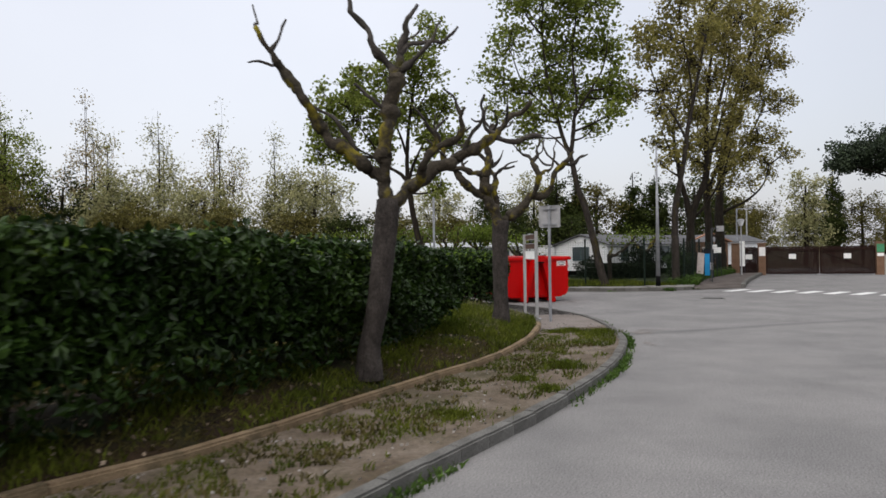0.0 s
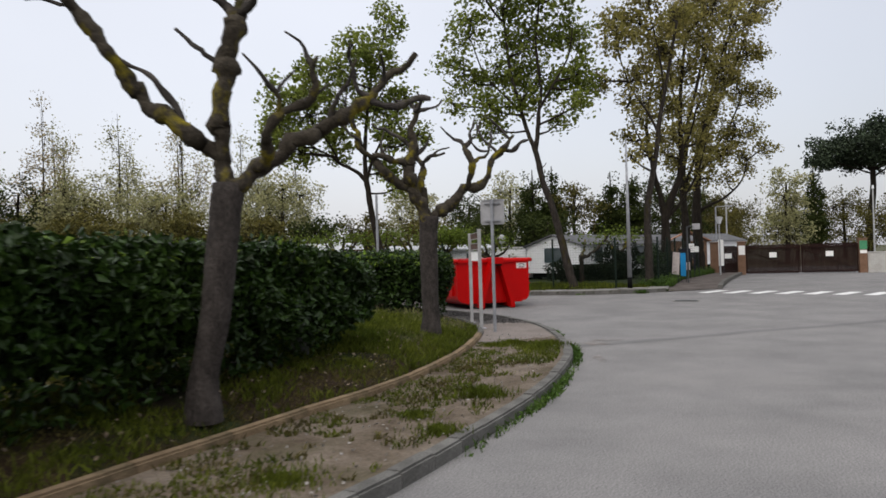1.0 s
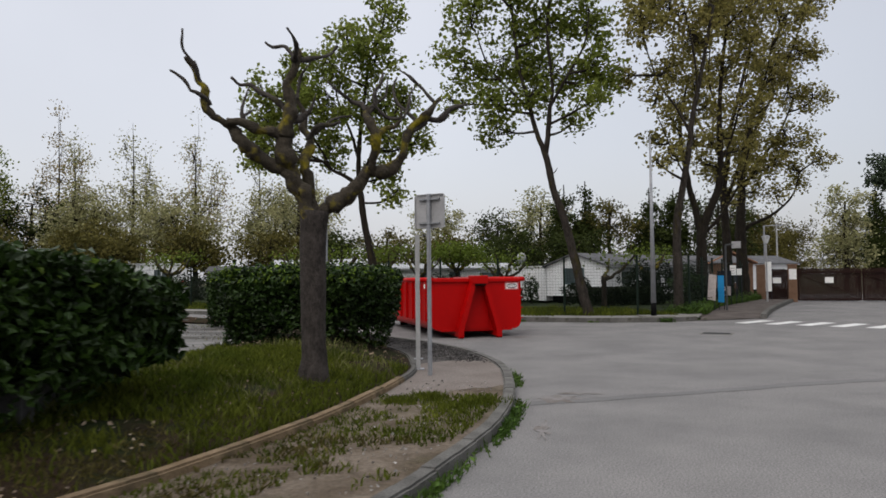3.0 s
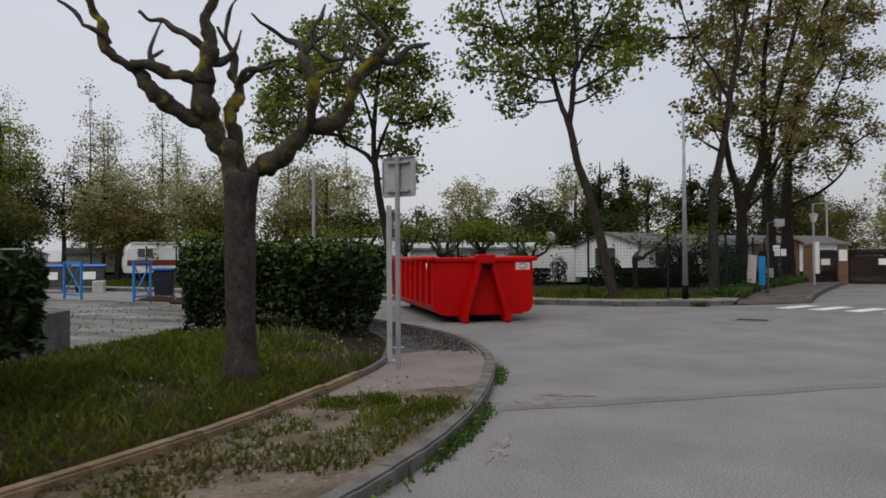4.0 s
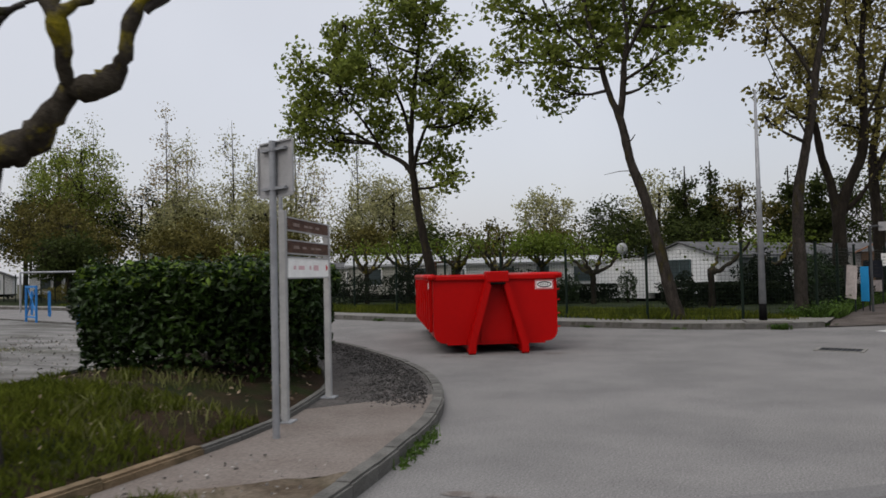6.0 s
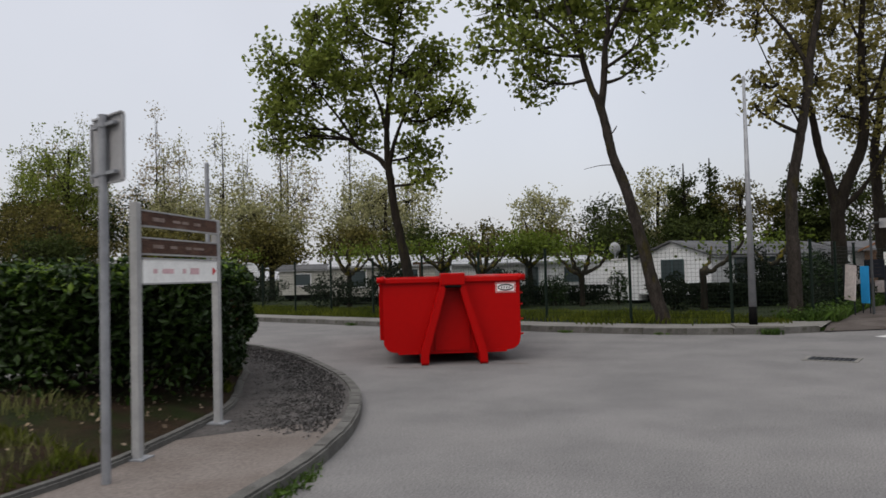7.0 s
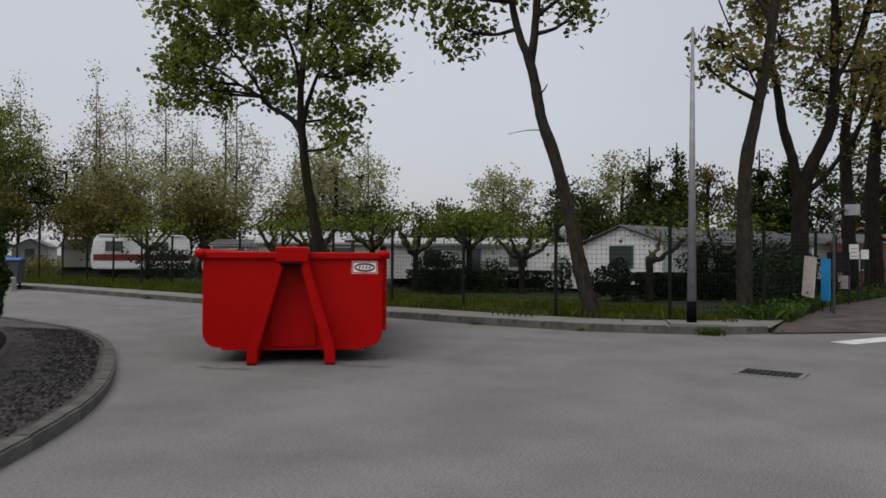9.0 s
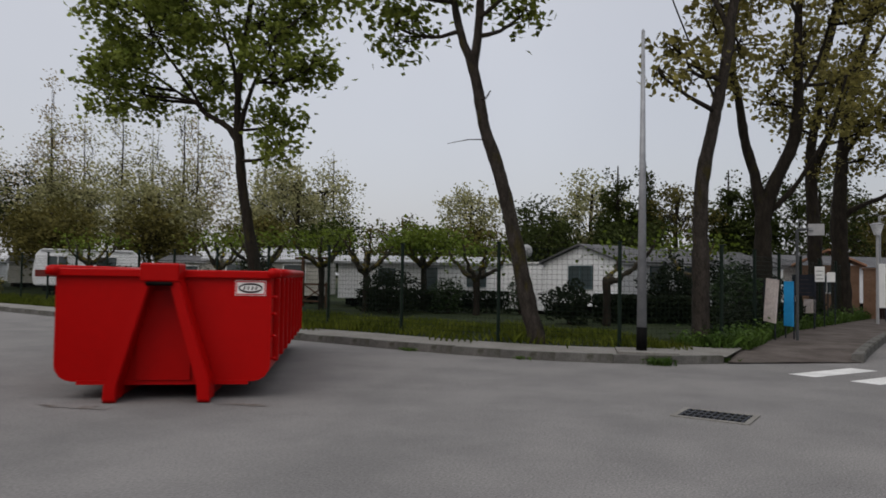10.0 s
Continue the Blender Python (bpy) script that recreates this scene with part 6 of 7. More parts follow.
shrub(-1.45, 39.4, 1.0, 0.9, 1.55, 3000, 0.11, LEAF_DARK, 601, "round dark green shrub on the camp lawn")
shrub(0.3, 40.6, 0.6, 0.6, 1.3, 1100, 0.1, LEAF_HEDGE, 602, "upright dark green shrub on the camp lawn")
shrub(4.95, 36.6, 0.72, 0.7, 1.2, 2400, 0.1, LEAF_DARK, 603, "round dark green bush beside the white home")
shrub(7.75, 38.9, 0.85, 0.8, 1.95, 2600, 0.11, LEAF_DARK, 604, "tall dark green bush before the white home")
shrub(9.0, 40.4, 1.0, 0.9, 1.9, 2600, 0.11, LEAF_DARK, 611, "tall dark green bush before the white home")
shrub(9.25, 36.0, 0.8, 1.0, 1.75, 2600, 0.11, LEAF_HEDGE, 612, "dense dark greenery behind the corner fence")
shrub(10.2, 39.6, 0.8, 1.1, 1.8, 2600, 0.11, LEAF_DARK, 613, "dense dark greenery behind the corner fence")
shrub(-6.0, 38.4, 1.3, 1.0, 1.9, 3000, 0.12, LEAF_DARK, 605, "broad dark shrub behind the camp fence")
shrub(-9.5, 40.1, 1.8, 1.0, 1.5, 2400, 0.12, LEAF_DARK, 606, "broad dark shrub behind the camp fence")
shrub(-16.5, 43.8, 2.0, 1.2, 1.7, 2600, 0.13, LEAF_DARK, 607, "broad dark shrub by the caravan")
shrub(2.75, 41.2, 0.4, 0.4, 1.4, 900, 0.1, LEAF_HEDGE, 608, "upright dark shrub by the mobile home")
shrub(-28, 46.5, 2.2, 1.2, 1.2, 2200, 0.14, LEAF_OLIVE, 609, "olive shrubs along the fence")
shrub(-36, 49.5, 2.6, 1.2, 1.3, 2200, 0.14, LEAF_OLIVE, 610, "olive shrubs along the fence")


def low_hedge(name, line, half, h, n, seed, label):
    t = bare(name, label, "hedge")
    rng = np.random.RandomState(seed)
    path = spline(line, 0.4)
    p, nr = in_band(path, half, n, rng)
    s = Soup(seed)
    s.leaves(np.column_stack([p + nr * (rng.uniform(-1, 1, n) * half)[:, None], 0.15 + h * np.power(rng.uniform(0, 1, n), 0.7)]), 0.11, 0.3, 0.6)
    s.put("foliage", LEAF_DARK, t)
    s = Soup(seed + 1)
    for i in range(len(path)):
        s.tube([(path[i][0], path[i][1], 0.05), (path[i][0] + 0.05, path[i][1], 0.15 + h * 0.5), (path[i][0] - 0.05, path[i][1] + 0.05, 0.1 + h * 0.85)], [0.02, 0.015, 0.006], 4, 0, 0.3)
    tagged(s.put("undergrowth", BARK_DARK, t), kind="stuff")


low_hedge("low_hedge", [(-3.2, 40.9), (-1.2, 40.9), (0.6, 41.3), (2.3, 41.7)], 0.4, 0.8, 6200, 621, "low clipped dark hedge before a mobile home")
low_hedge("low_hedge", [(5.5, 38.3), (7.2, 38.0), (8.6, 38.2)], 0.45, 0.85, 6200, 622, "low clipped dark hedge before the white home")
low_hedge("low_hedge", [(8.2, 31.9), (9.0, 33.7), (10.2, 36.6), (12.2, 41.2)], 0.35, 0.7, 3600, 623, "ragged low greenery along the fence")

# ---- entrance: gate, pillars, wall, posters ----
GX, GY, GRZ = 16.75, 45.55, -10.5


def pillar(x, w, h, label):
    t = bare("gate_pillar", label, "gate pillar", "gate pillars", tuple(pose(GX, GY, 0, 0, 0, GRZ) @ Vector((x, 0, 0))), GRZ)
    part("shaft", boxes((-w / 2, -0.2, -0.1, w / 2, 0.2, h), bevel=0.012), PILLAR, t)
    part("cap", boxes((-w / 2 - 0.04, -0.24, h, w / 2 + 0.04, 0.24, h + 0.06), bevel=0.01), PILLAR, t)
    return t


pillar(-1.75, 0.45, 1.95, "ochre brick gate pillar beside the small gate")
p = pillar(-0.22, 0.42, 1.95, "ochre brick pillar between the two gates")
part("notice", boxes((-0.18, -0.215, 1.2, 0.18, -0.203, 1.75)), WHITE_LABEL, p, "pale paper notice")
p = pillar(6.35, 0.42, 1.95, "ochre brick pillar at the end of the gate")
part("green_notice", boxes((-0.2, -0.215, 1.35, 0.2, -0.203, 1.85)), GREEN_SIGN, p, "green notice")
part("notice", boxes((-0.18, -0.215, 1.12, 0.18, -0.203, 1.3)), WHITE_LABEL, p)


def slat_gate(x0, x1, h, label, name="slatted_gate"):
    m0 = pose(GX, GY, 0, 0, 0, GRZ)
    t = bare(name, label, "gate", "entrance gates", tuple(m0 @ Vector((x0, 0, 0))), GRZ)
    L = x1 - x0
    part("gate_frame", boxes((0.0, -0.03, 0.08, 0.07, 0.03, h), (L - 0.07, -0.03, 0.08, L, 0.03, h), (0.07, -0.03, 0.1, L - 0.07, 0.03, 0.18), (0.07, -0.03, h - 0.2, L - 0.07, 0.03, h - 0.12)), GATE_BROWN, t)
    bm = boxes((-0.028, -0.012, 0.05, 0.028, 0.012, h + 0.04))
    slat = part("slat", bm, GATE_BROWN, t)
    n = int(L / 0.068)
    slat.matrix_local = pose(0.1, 0.05, 0)
    for i in range(1, n):
        o = new("slat", slat.data)
        o.parent = t
        o.matrix_local = pose(0.1 + i * (L - 0.2) / (n - 1), 0.05, 0.02 * math.sin(i * 2.1))
    for a, b in (((0.1, -0.035, h - 0.25), (L - 0.1, -0.035, 0.25)),):
        part("brace", rods((a, b, 0.02), seg=6), GATE_BROWN, t)
    part("notice", boxes((L / 2 - 0.2, -0.06, h - 0.72, L / 2 + 0.2, -0.045, h - 0.42)), WHITE_LABEL, t, "white paper notice")
    return t


slat_gate(-1.5, -0.45, 1.72, "small dark brown slatted gate", "pedestrian_gate")
slat_gate(0.02, 3.05, 1.72, "dark brown slatted gate leaf")
slat_gate(3.08, 6.12, 1.72, "dark brown slatted gate leaf")
w = part("wall_east", boxes((6.6, -0.12, -0.1, 32, 0.12, 1.15), (6.6, -0.16, 1.152, 32, 0.16, 1.2)), WALL_WHITE)
w.matrix_world = pose(GX, GY, 0, 0, 0, GRZ)
tagged(w, "pale rendered boundary wall beside the gate", "wall", kind="structure")
t = bare("low_building", "long low white building behind the boundary wall", "building", at=(29.5, 51.0, 0), rz=-16)
part("shell", boxes((0, 0, -0.1, 16, 5, 2.2)), CLADDING, t)
part("roof", boxes((-0.3, -0.3, 2.202, 16.3, 5.3, 2.36)), ROOF_PALE, t)
for k in range(5):
    window(t, 1.0 + k * 3.0, 2.4 + k * 3.0, 1.2, 1.9, 0.0, FRAME_TEAL)

t = bare("gatehouse", "small ochre gatehouse with a clay tile roof", "building", at=(13.1, 48.6, 0.0), rz=-10)
part("walling", boxes((0, 0, -0.1, 2.2, 2.4, 2.15)), PILLAR, t)
for sx in (0, 1):
    bm = bmesh.new()
    e0, e1 = (-0.25, 1.1) if sx == 0 else (2.45, 1.1)
    prism(bm, [(e0, 2.1), (e1, 2.75), (e1, 2.83), (e0, 2.18)], "y", -0.25, 2.6)
    part("roof_slope", bm, ROOF_TILE, t)
window(t, 0.6, 1.5, 1.0, 1.8, 0.0, FRAME_WHITE)


def flat_sign(name, x, y, z0, z1, w, material, label, rz=-25, lean=0.0, legs=True, bars=0):
    t = bare(name, label, "sign", "entrance signs", (x, y, 0.12), rz)
    b = part("panel", boxes((-w / 2, -0.012, z0, w / 2, 0.012, z1)), material, t)
    b.matrix_local = pose(0, 0, 0, 0, lean, 0)
    if bars:
        part("faded_bars", boxes(*[(-w * 0.35, -0.0145, z0 + (z1 - z0) * (k + 0.7) / (bars + 1), w * (0.35 - 0.12 * (k % 2)), -0.0125, z0 + (z1 - z0) * (k + 0.85) / (bars + 1)) for k in range(bars)]), INK, b)
    if legs:
        for sx in (-1, 1):
            part("leg", rods(((sx * w * 0.45, 0.03, -0.15), (sx * w * 0.45, 0.03, z1 - 0.02), 0.016), seg=8), BIN_DARK, t)
    return t


flat_sign("banner", 9.72, 33.75, 0.42, 1.40, 0.42, POSTER, "leaning pale poster banner by the fence", -62, 6)
flat_sign("banner", 10.25, 34.35, 0.30, 1.35, 0.28, BLUE_BANNER, "narrow bright blue banner by the fence", -55)
flat_sign("notice_board", 11.3, 38.2, 0.95, 1.55, 0.6, BIN_DARK, "dark notice board by the entrance path", -25, bars=4)
flat_sign("notice_board", 11.95, 39.3, 1.35, 1.8, 0.26, WHITE_LABEL, "white notice board by the entrance path", -25, bars=3)
flat_sign("notice_board", 12.5, 40.4, 1.35, 1.65, 0.22, WHITE_LABEL, "white notice board by the entrance path", -25)
flat_sign("notice_board", 11.55, 38.7, 0.45, 0.85, 0.3, POSTER, "low pale notice on legs", -25)
flat_sign("banner", 14.75, 43.6, 0.5, 2.0, 0.28, WHITE_LABEL, "tall narrow white banner at the gate", -20)
# square sign on a cranked post, and lamps
t = bare("hooked_sign_post", "grey cranked post with a small square sign back", "sign post", at=(10.35, 33.9, 0.1), rz=-15)
part("post", rods(((0, 0, -0.15), (0, 0, 2.55), 0.035), ((0, 0, 2.55), (0.3, 0, 2.57), 0.03)), BIN_GREY, t)
part("plate", boxes((0.22, 0.03, 2.42, 0.55, 0.045, 2.68)), GALV_DARK, t)
part("clip", boxes((0.24, -0.03, 2.53, 0.32, 0.029, 2.59)), GALV, t)


def lantern(x, y, h, label):
    t = bare("lamp_post", label, "street lamp", "lantern lamps", (x, y, 0.1))
    part("post", rods(((0, 0, -0.15), (0, 0, h), 0.05, 0.035), seg=12), GALV_DARK, t)
    part("lantern", rods(((0, 0, h), (0, 0, h + 0.34), 0.09, 0.2), seg=12), LAMP_GLASS, t, "frosted lantern glass")
    part("lantern_cap", rods(((0, 0, h + 0.34), (0, 0, h + 0.40), 0.23, 0.1), seg=12), GALV_DARK, t)


lantern(14.2, 42.0, 2.9, "grey lamp post with a frosted lantern by the gate")
t = bare("street_lamp", "tall thin street lamp with a bent arm", "street lamp", at=(17.6, 54.0, 0))
part("post", rods(((0, 0, -0.1), (0, 0, 4.6), 0.05), ((0, 0, 4.6), (0.9, 0, 4.65), 0.03)), GALV, t)
part("lamp_head", boxes((0.8, -0.08, 4.58, 1.15, 0.08, 4.68)), GALV, t)
for x, y, h in ((20.2, 60, 5.2), (31.5, 60, 6.0)):
    t = bare("street_lamp", "tall pale street lamp post beyond the gate", "street lamp", at=(x, y, 0))
    part("post", rods(((0, 0, -0.1), (0, 0, h), 0.07, 0.05), seg=12), WHITE_POST, t)
    part("lamp_head", rods(((0, 0, h), (0, 0, h + 0.25), 0.1, 0.06), seg=12), LAMP_GLASS, t)
# thin post behind the corner hedge
t = bare("steel_post", "thin plain grey steel post rising behind the hedge", "pole", at=(-1.5, 20.5, 0.2))
part("shaft", rods(((0, 0, -0.2), (0, 0, 3.17), 0.035), seg=12), GALV, t)
part("cap", rods(((0, 0, 3.17), (0, 0, 3.2), 0.04, 0.02), seg=12), GALV, t)

# ---- gravel lot: barriers, bins, goal ----


def barrier(x, y, rz, w=1.15, h=1.15, z=0.3):
    t = bare("blue_barrier", "bright blue painted steel barrier with crossed bars", "barrier", "blue barriers", (x, y, z), rz)
    for sx in (-1, 1):
        part("leg", boxes((sx * w / 2 - 0.03, -0.03, -0.15, sx * w / 2 + 0.03, 0.03, h)), BLUE, t)
    part("top_bar", boxes((-w / 2 + 0.03, -0.028, h - 0.07, w / 2 - 0.03, 0.028, h - 0.002)), BLUE, t)
    part("bottom_bar", boxes((-w / 2 + 0.03, -0.02, 0.08, w / 2 - 0.03, 0.02, 0.13)), BLUE, t)
    part("cross_bar", rods(((-w / 2 + 0.03, 0.0, 0.12), (w / 2 - 0.03, 0.0, h - 0.06), 0.02), seg=8), BLUE, t)
    part("cross_bar", rods(((-w / 2 + 0.03, 0.036, h - 0.06), (w / 2 - 0.03, 0.036, 0.12), 0.02), seg=8), BLUE, t)
    return t


barrier(-15.6, 28.05, -27)
barrier(-11.9, 26.6, -27)
barrier(-9.0, 25.9, 100)
barrier(-25.0, 36.5, -40, z=0.0)
barrier(-22.5, 35.2, -40, z=0.0)


def big_bin(x, y, rz):
    t = bare("waste_container", "dark grey wheeled waste container with a blue lid", "waste bin", "waste containers", (x, y, 0.05), rz)
    bm = bmesh.new()
    prism(bm, [(-0.6, 0.22), (0.6, 0.22), (0.68, 1.15), (-0.68, 1.15)], "y", -0.5, 0.5)
    bmesh.ops.bevel(bm, geom=bm.edges[:], offset=0.03, segments=2, affect="EDGES")
    part("body", bm, BIN_GREY, t)
    bm = bmesh.new()
    prism(bm, [(-0.55, 1.155), (0.55, 1.155), (0.5, 1.19), (0.2, 1.25), (-0.2, 1.25), (-0.5, 1.19)], "x", -0.72, 0.72)
    part("lid", bm, BIN_BLUE, t, "blue domed lid")
    part("notice", boxes((-0.3, -0.512, 0.55, 0.3, -0.502, 0.9)), WHITE_LABEL, t, "pale label")
    for sx in (-0.5, 0.5):
        for sy in (-0.38, 0.38):
            part("wheel", rods(((sx - 0.03, sy, 0.06), (sx + 0.03, sy, 0.06), 0.11), seg=12), BLACK_STEEL, t)
            part("fork", boxes((sx - 0.04, sy - 0.04, 0.16, sx + 0.04, sy + 0.04, 0.222)), BLACK_STEEL, t)


big_bin(-20.4, 36.0, 35)
big_bin(-19.1, 36.9, 35)
t = bare("wheelie_bin", "tall dark plastic bin with a blue lid", "waste bin", at=(-7.9, 25.3, 0.3), rz=25)
bm = bmesh.new()
prism(bm, [(-0.22, 0.05), (0.22, 0.05), (0.29, 0.88), (-0.29, 0.88)], "y", -0.3, 0.3)
bmesh.ops.bevel(bm, geom=bm.edges[:], offset=0.03, segments=2, affect="EDGES")
part("body", bm, BIN_DARK, t)
part("lid", boxes((-0.31, -0.34, 0.882, 0.31, 0.33, 0.95), bevel=0.02), BIN_BLUE, t)
part("wheel", rods(((-0.25, 0.24, 0.07), (0.25, 0.24, 0.07), 0.1), seg=12), BLACK_STEEL, t)
t = bare("white_block", "white painted concrete block beside the bins", "block", at=(-17.9, 36.0, 0.0), rz=20)
part("block", boxes((-0.25, -0.2, -0.05, 0.25, 0.2, 0.55), bevel=0.04), WHITE_POST, t)
t = bare("goal_frame", "thin pale steel goal frame", "goal", at=(-28.0, 38.5, 0.0), rz=40)
for x in (0, 3.0):
    part("upright", rods(((x, 0, -0.1), (x, 0, 2.1), 0.05)), GALV, t)
part("crossbar", rods(((0, 0, 2.1), (3.0, 0, 2.1), 0.05)), GALV, t)

# ---- grass, weeds, litter ----


def inside(a, b, n, rng, lo=0.0, hi=1.0):
    A, B = resample(a, 400), resample(b, 400)
    i = rng.randint(0, 400, n)
    t = rng.uniform(lo, hi, n)[:, None]
    return A[i] * (1 - t) + B[i] * t, t[:, 0]


def patchy(p, f, seed):
    return np.array([noise.noise(Vector((x * f, y * f, seed))) for x, y in p])


rng = np.random.RandomState(77)
p, tt = inside(INNER + sides(INNER) * 0.08, BACK, 150000, rng)
keep = (patchy(p, 1.1, 3.3) > -0.45 + 0.25 * (p[:, 1] < 9) + 0.85 * (p[:, 1] > 15.4)) & (p[:, 1] > 1)
p, tt = p[keep], tt[keep]
zz = 0.15 + 0.19 * tt + 0.2 * np.sin(math.pi * tt) - 0.02
s = Soup(78)
near = (p[:, 1] < 9.5 + patchy(p, 0.8, 4.4) * 2) & (patchy(p, 1.9, 6.1) + rng.uniform(-0.3, 0.3, len(p)) > 0.0)
s.blades(np.column_stack([p, zz])[~near], 0.12, 0.008, 0.7)
tagged(s.put("verge_grass", GRASS), "ragged green grass on the verge", "grass", kind="stuff")
s = Soup(91)
s.blades(np.column_stack([p, zz])[near], 0.07, 0.008, 1.1)
tagged(s.put("verge_thatch", THATCH), "brown withered grass under the hedge", "dry grass", kind="stuff")
p, tt = inside(INNER + sides(INNER) * 0.1, BACK, 14000, rng, 0.02, 0.7)
keep = (patchy(p, 0.9, 9.1) > 0.02) & (p[:, 1] > 10.0) & (p[:, 1] < 16.5)
p, tt = p[keep], tt[keep]
s = Soup(79)
s.blades(np.column_stack([p, 0.13 + 0.19 * tt + 0.2 * np.sin(math.pi * tt)]), 0.16, 0.007, 0.7)
tagged(s.put("pale_grass", GRASS_DRY), "pale long grass round the tree foot", "grass", kind="stuff")
# weeds between the kerbs, thick in clumps
p, tt = inside(OUTER_NEAR + sides(OUTER_NEAR) * 0.2, INNER - sides(INNER) * 0.06, 56000, rng)
mottle = patchy(p, 1.3, 5.7) + 0.5 * patchy(p, 5.0, 1.7)
rim = np.abs(tt - 0.06) < 0.07
bare_path = 0.28 - 0.55 * np.clip((tt - 0.3) / 0.25, 0, 1)
keep = (mottle > np.where(p[:, 1] > 11, 0.08, np.where(rim, 0.05, bare_path))) & (p[:, 1] < 13.4) & (p[:, 1] > -1)
brown = keep & (patchy(p, 2.6, 8.8) + rng.uniform(-0.35, 0.35, len(p)) > 0.08) & (p[:, 1] < 11)
s = Soup(90)
s.blades(np.column_stack([p[brown], np.full(brown.sum(), 0.11)]), 0.05, 0.009, 1.2)
tagged(s.put("pavement_thatch", THATCH), "brown trodden grass on the broken pavement", "dry grass", kind="stuff")
p = p[keep & ~brown]
s = Soup(80)
s.blades(np.column_stack([p, np.full(len(p), 0.11)]), 0.05, 0.007, 0.9)
for cx, cy, r, h_ in ((1.55, 8.6, 0.16, 0.10), (0.9, 7.6, 0.12, 0.06), (2.6, 12.9, 0.16, 0.07), (2.3, 12.6, 0.14, 0.06), (2.0, 13.1, 0.14, 0.08), (1.7, 12.8, 0.12, 0.07), (1.2, 7.0, 0.12, 0.06), (0.2, 5.6, 0.2, 0.06)):
    m = int(900 * r)
    a, q = rng.uniform(0, 6.28, m * 4), np.abs(rng.normal(0, 1.1, m * 4)) * r
    s.blades(np.column_stack([cx + np.cos(a) * q, cy + np.sin(a) * q, np.full(m * 4, 0.105)]), h_, 0.006, 0.8)
tagged(s.put("pavement_weeds", GRASS), "tufts of grass in the broken pavement", "weeds", kind="stuff")
# weeds at the foot of the kerb
s = Soup(81)
path = resample(OUTER - sides(OUTER) * 0.05, 900)
cl = []
for i in range(900):
    if path[i][1] < -1 or path[i][1] > 19.5:
        continue
    v = noise.noise(Vector((i * 0.05, 2.2, 0)))
    if v > -0.12:
        m = int(26 * (v + 0.16))
        cl.append(np.column_stack([path[i][0] + rng.normal(0.01, 0.035, m), path[i][1] + rng.normal(0, 0.05, m), np.abs(rng.normal(0.02, 0.03, m))]))
s.leaves(np.concatenate(cl), 0.06, -0.3, 0.5)
for c in cl:
    s.blades(np.column_stack([c[:, :2], np.zeros(len(c))]), 0.09, 0.006, 0.9)
tagged(s.put("kerb_weeds", WEED), "bright green weeds along the kerb foot", "weeds", kind="stuff")
# small weeds at the far kerb and the pole foot
s = Soup(89)
for cx, cy, m, h_ in ((7.28, 28.78, 160, 0.14), (6.7, 29.0, 60, 0.08), (4.9, 28.7, 40, 0.06), (2.6, 29.25, 50, 0.07), (-4.6, 31.85, 60, 0.1), (-9.8, 34.1, 60, 0.1), (8.35, 29.7, 60, 0.1)):
    c = np.column_stack([cx + rng.normal(0, 0.11, m), cy + rng.normal(0, 0.06, m), np.zeros(m)])
    s.blades(c, h_, 0.008, 0.9)
    s.leaves(c + np.array([0, 0, h_ * 0.6]), 0.06, -0.3, 0.5)
tagged(s.put("far_kerb_weeds", WEED), "small weeds sprouting at the far kerb", "weeds", kind="stuff")
# far lawn grass and bank greenery
p, tt = inside(FAR + sides(FAR) * 0.85, FAR + sides(FAR) * 5.5, 60000, rng)
keep = (p[:, 0] > -30) & ((tt > 0.1) | (patchy(p, 0.9, 2.4) > 0.05)) & ((p[:, 0] > -1) | (tt > 0.11))
p = p[keep]
s = Soup(82)
tall = 0.13 + 0.16 * np.clip(patchy(p, 0.7, 7.9) + 0.3, 0, 1)
for lo_h in (0.13, 0.18, 0.24):
    pick = np.abs(tall - lo_h) <= 0.03
    s.blades(np.column_stack([p[pick], np.full(pick.sum(), 0.12)]), lo_h, 0.011, 0.7)
tagged(s.put("lawn_grass", GRASS), "uncut grass along the camp fence", "grass", kind="stuff")
p, tt = inside(bank_r[:, :2] + np.array([-0.7, 0.1]), bank_r[:, :2] + np.array([0.22, 0.0]), 11000, rng)
s = Soup(83)
s.leaves(np.column_stack([p, 0.15 + np.abs(rng.normal(0, 0.16, len(p)))]), 0.1, -0.2, 0.5)
s.blades(np.column_stack([p, np.full(len(p), 0.12)]), 0.25, 0.01, 0.7)
tagged(s.put("bank_weeds", WEED), "green weeds along the fence bank", "weeds", kind="stuff")
# coarse stones in the dark asphalt
p, tt = inside(OUTER_NEAR + sides(OUTER_NEAR) * 0.2, INNER - sides(INNER) * 0.08, 70000, rng)
p = p[(p[:, 1] > 17.0 + rng.normal(0, 0.15, len(p))) & (p[:, 1] < 24.5)]
s = Soup(88)
s.leaves(np.column_stack([p, np.full(len(p), 0.112)]), 0.032, 0.0, 0.9)
tagged(s.put("asphalt_chips", CHIP), "coarse grey stone chips in the asphalt", "stone chips", kind="stuff")
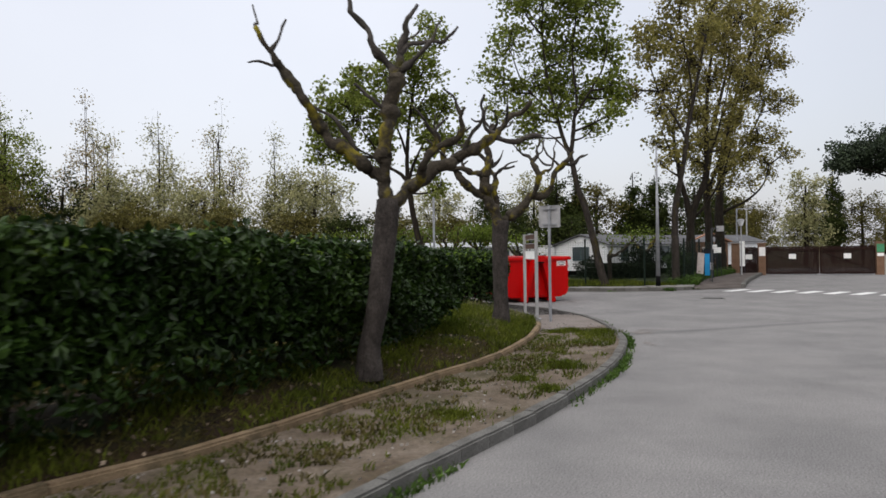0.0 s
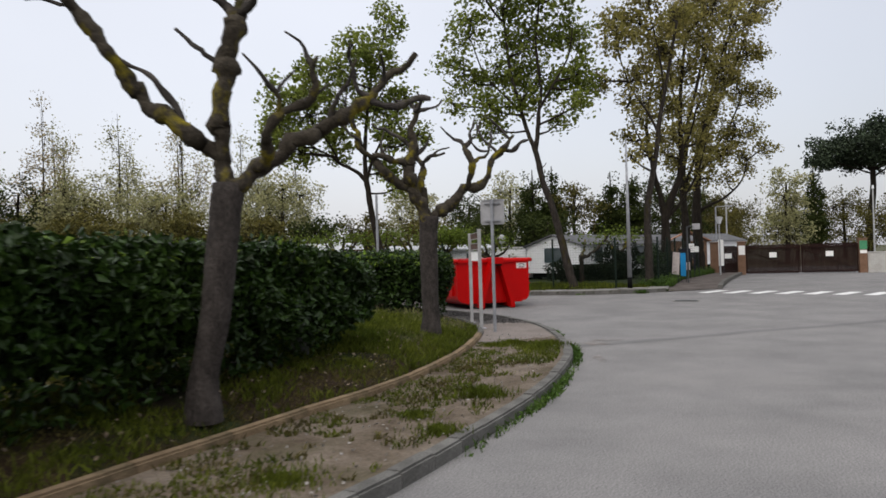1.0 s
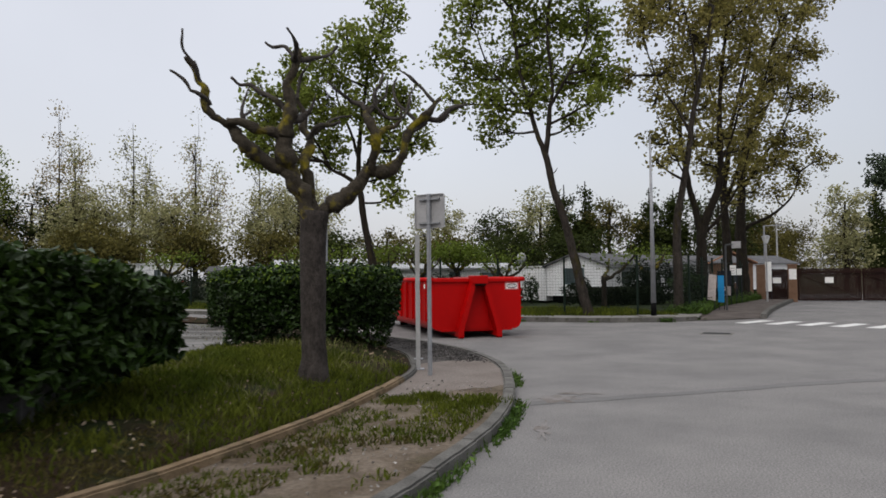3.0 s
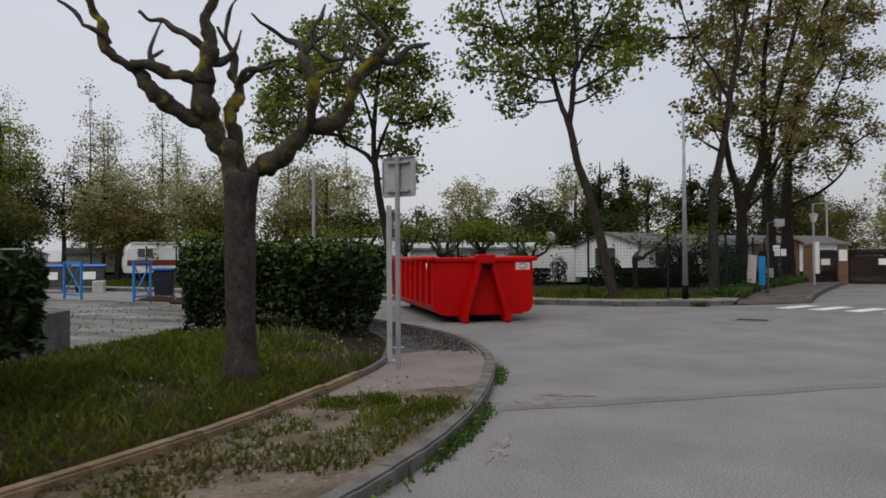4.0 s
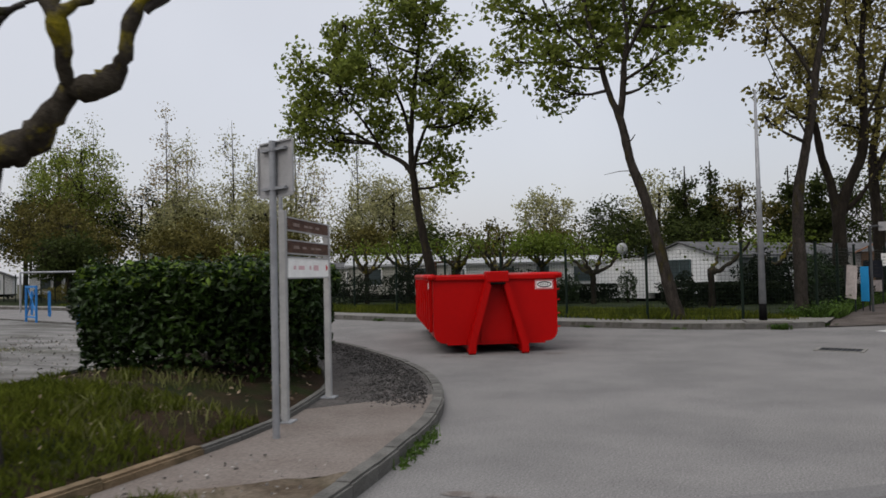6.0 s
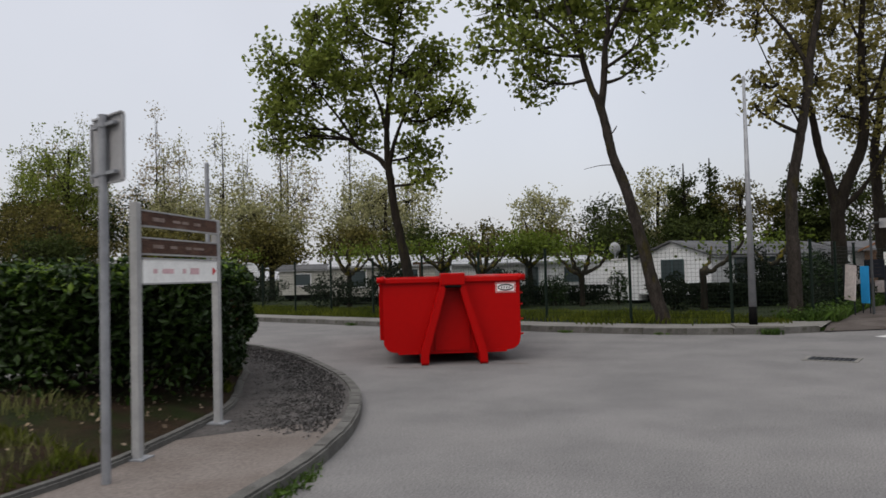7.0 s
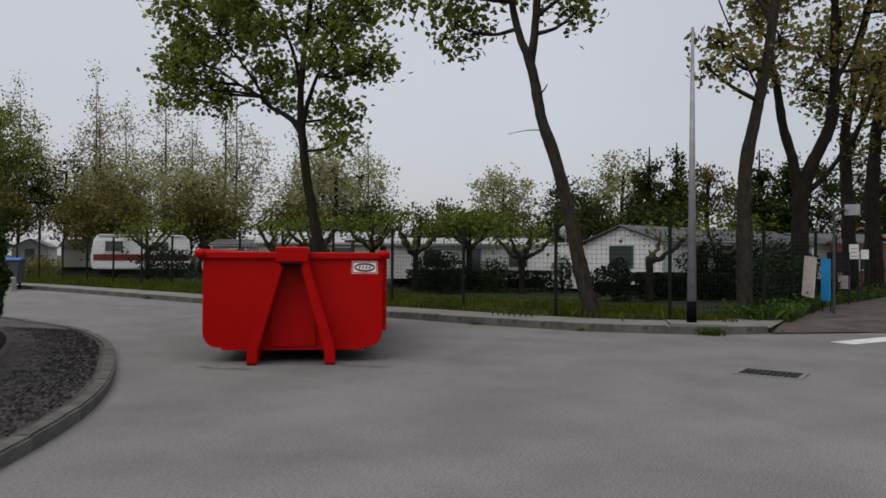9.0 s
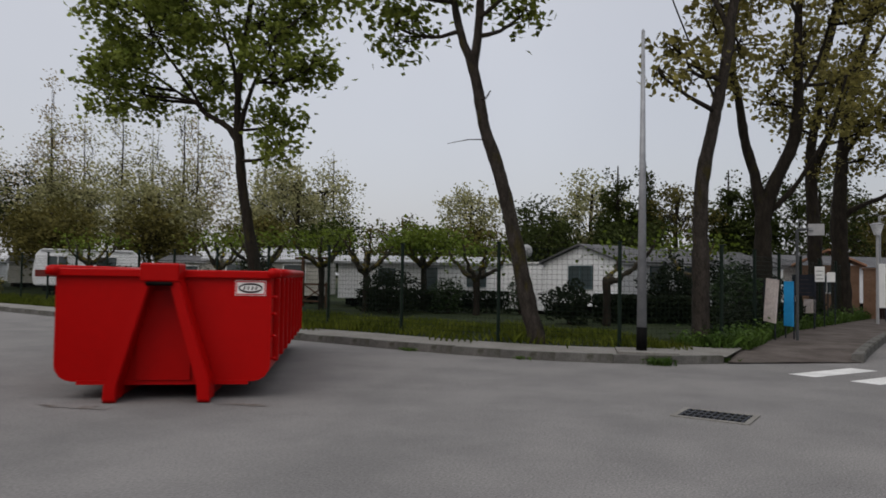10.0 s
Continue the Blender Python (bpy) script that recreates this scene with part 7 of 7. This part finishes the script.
# dead leaves and pebbles
p, tt = inside(INNER + sides(INNER) * 0.05, BACK, 2600, rng, 0.02, 0.85)
s = Soup(84)
s.leaves(np.column_stack([p, 0.19 + 0.19 * tt + 0.2 * np.sin(math.pi * tt)]), 0.045, 0.0, 0.7)
tagged(s.put("leaf_litter", LITTER), "scattered dead leaves on the soil", "leaf litter", kind="stuff")
p, tt = inside(OUTER_NEAR + sides(OUTER_NEAR) * 0.2, INNER - sides(INNER) * 0.08, 2600, rng)
p = p[p[:, 1] < 14.5]
s = Soup(85)
s.leaves(np.column_stack([p, np.full(len(p), 0.125)]), 0.028, 0.0, 1.0)
tagged(s.put("pebbles", PEBBLE), "small pale stones on the broken pavement", "pebbles", kind="stuff")
p, tt = inside(BACK + sides(BACK) * 0.3, BACK + sides(BACK) * 9, 5000, rng)
p = p[p[:, 1] > 5]
s = Soup(86)
s.leaves(np.column_stack([p, np.full(len(p), 0.315)]), 0.04, 0.0, 1.0)
tagged(s.put("lot_stones", PEBBLE), "loose pale stones on the gravel lot", "pebbles", kind="stuff")
p, tt = inside(BACK + sides(BACK) * 0.3, BACK + sides(BACK) * 14, 30000, rng)
keep = (patchy(p, 0.55, 12.1) > 0.22) & (p[:, 1] > 8)
s = Soup(87)
s.blades(np.column_stack([p[keep], np.full(keep.sum(), 0.29)]), 0.07, 0.007, 0.8)
tagged(s.put("lot_grass", GRASS_DRY), "thin dry grass in the gravel", "grass", kind="stuff")

# ---- kerb stones, laid one by one ----


def kerb(name, path, w, z0, z1, length, material, label, gap=0.008, r=0.02):
    """Kerb stones along a plan path; the stones lie on the left of the path."""
    t = bare(name, label, "kerb", kind="structure")
    s = np.concatenate([[0], np.cumsum(np.linalg.norm(np.diff(path, axis=0), axis=1))])
    count = max(1, round(s[-1] / length))
    length = s[-1] / count
    bm = boxes((gap / 2, 0, z0, length - gap / 2, w, z1))
    bmesh.ops.bevel(bm, geom=[e_ for e_ in bm.edges if abs(e_.verts[0].co.x - e_.verts[1].co.x) > 0.1 and e_.verts[0].co.z > (z0 + z1) / 2], offset=r, segments=2, affect="EDGES")
    me = bpy.data.meshes.new("kerb_stone")
    bm.to_mesh(me)
    bm.free()
    finish(me, material, False)
    rr = random.Random(4)
    for i in range(count):
        a = np.array([np.interp(i * length, s, path[:, k]) for k in (0, 1)])
        b = np.array([np.interp((i + 1) * length, s, path[:, k]) for k in (0, 1)])
        o = new("kerb_stone", me)
        o.parent = t
        o.matrix_local = pose(a[0], a[1], rr.uniform(-0.008, 0.004), 0, rr.uniform(-0.3, 0.3), math.degrees(math.atan2(b[1] - a[1], b[0] - a[0])))
    return t


kerb("outer_kerb", OUTER, 0.15, -0.15, 0.125, 0.5, KERB, "grey concrete kerb curving along the road")
edge = INNER - sides(INNER) * 0.05
kerb("inner_edging", edge[edge[:, 1] < 14.6], 0.12, -0.05, 0.2, 1.0, KERB_OCHRE, "thin ochre-stained concrete edging of the verge")
run = np.concatenate([[0], np.cumsum(np.linalg.norm(np.diff(edge, axis=0), axis=1))])
joint = run[edge[:, 1] < 14.6][-1]
start = np.array([[np.interp(joint, run, edge[:, k]) for k in (0, 1)]])
kerb("inner_edging", np.concatenate([start, edge[run > joint + 0.01]]), 0.10, -0.05, 0.185, 0.5, KERB, "thin grey concrete edging round the corner hedge")
kerb("far_kerb", FAR, 0.16, -0.15, 0.15, 1.0, KERB, "grey concrete kerb along the camp fence")
kerb("lot_edging", spline([(-2.15, 13.75), (-2.1, 15), (-2.3, 16.3), (-2.5, 17.2)], 0.25), 0.12, 0.1, 0.39, 1.0, KERB, "grey concrete edging of the gravel lot")
kerb("ramp_kerb", spline([(10.85, 30.6), (11.65, 33.0), (13.35, 37.6), (16.5, 45.4)], 0.4), 0.2, -0.12, 0.17, 1.0, KERB, "pale worn kerb beside the entrance pavement")
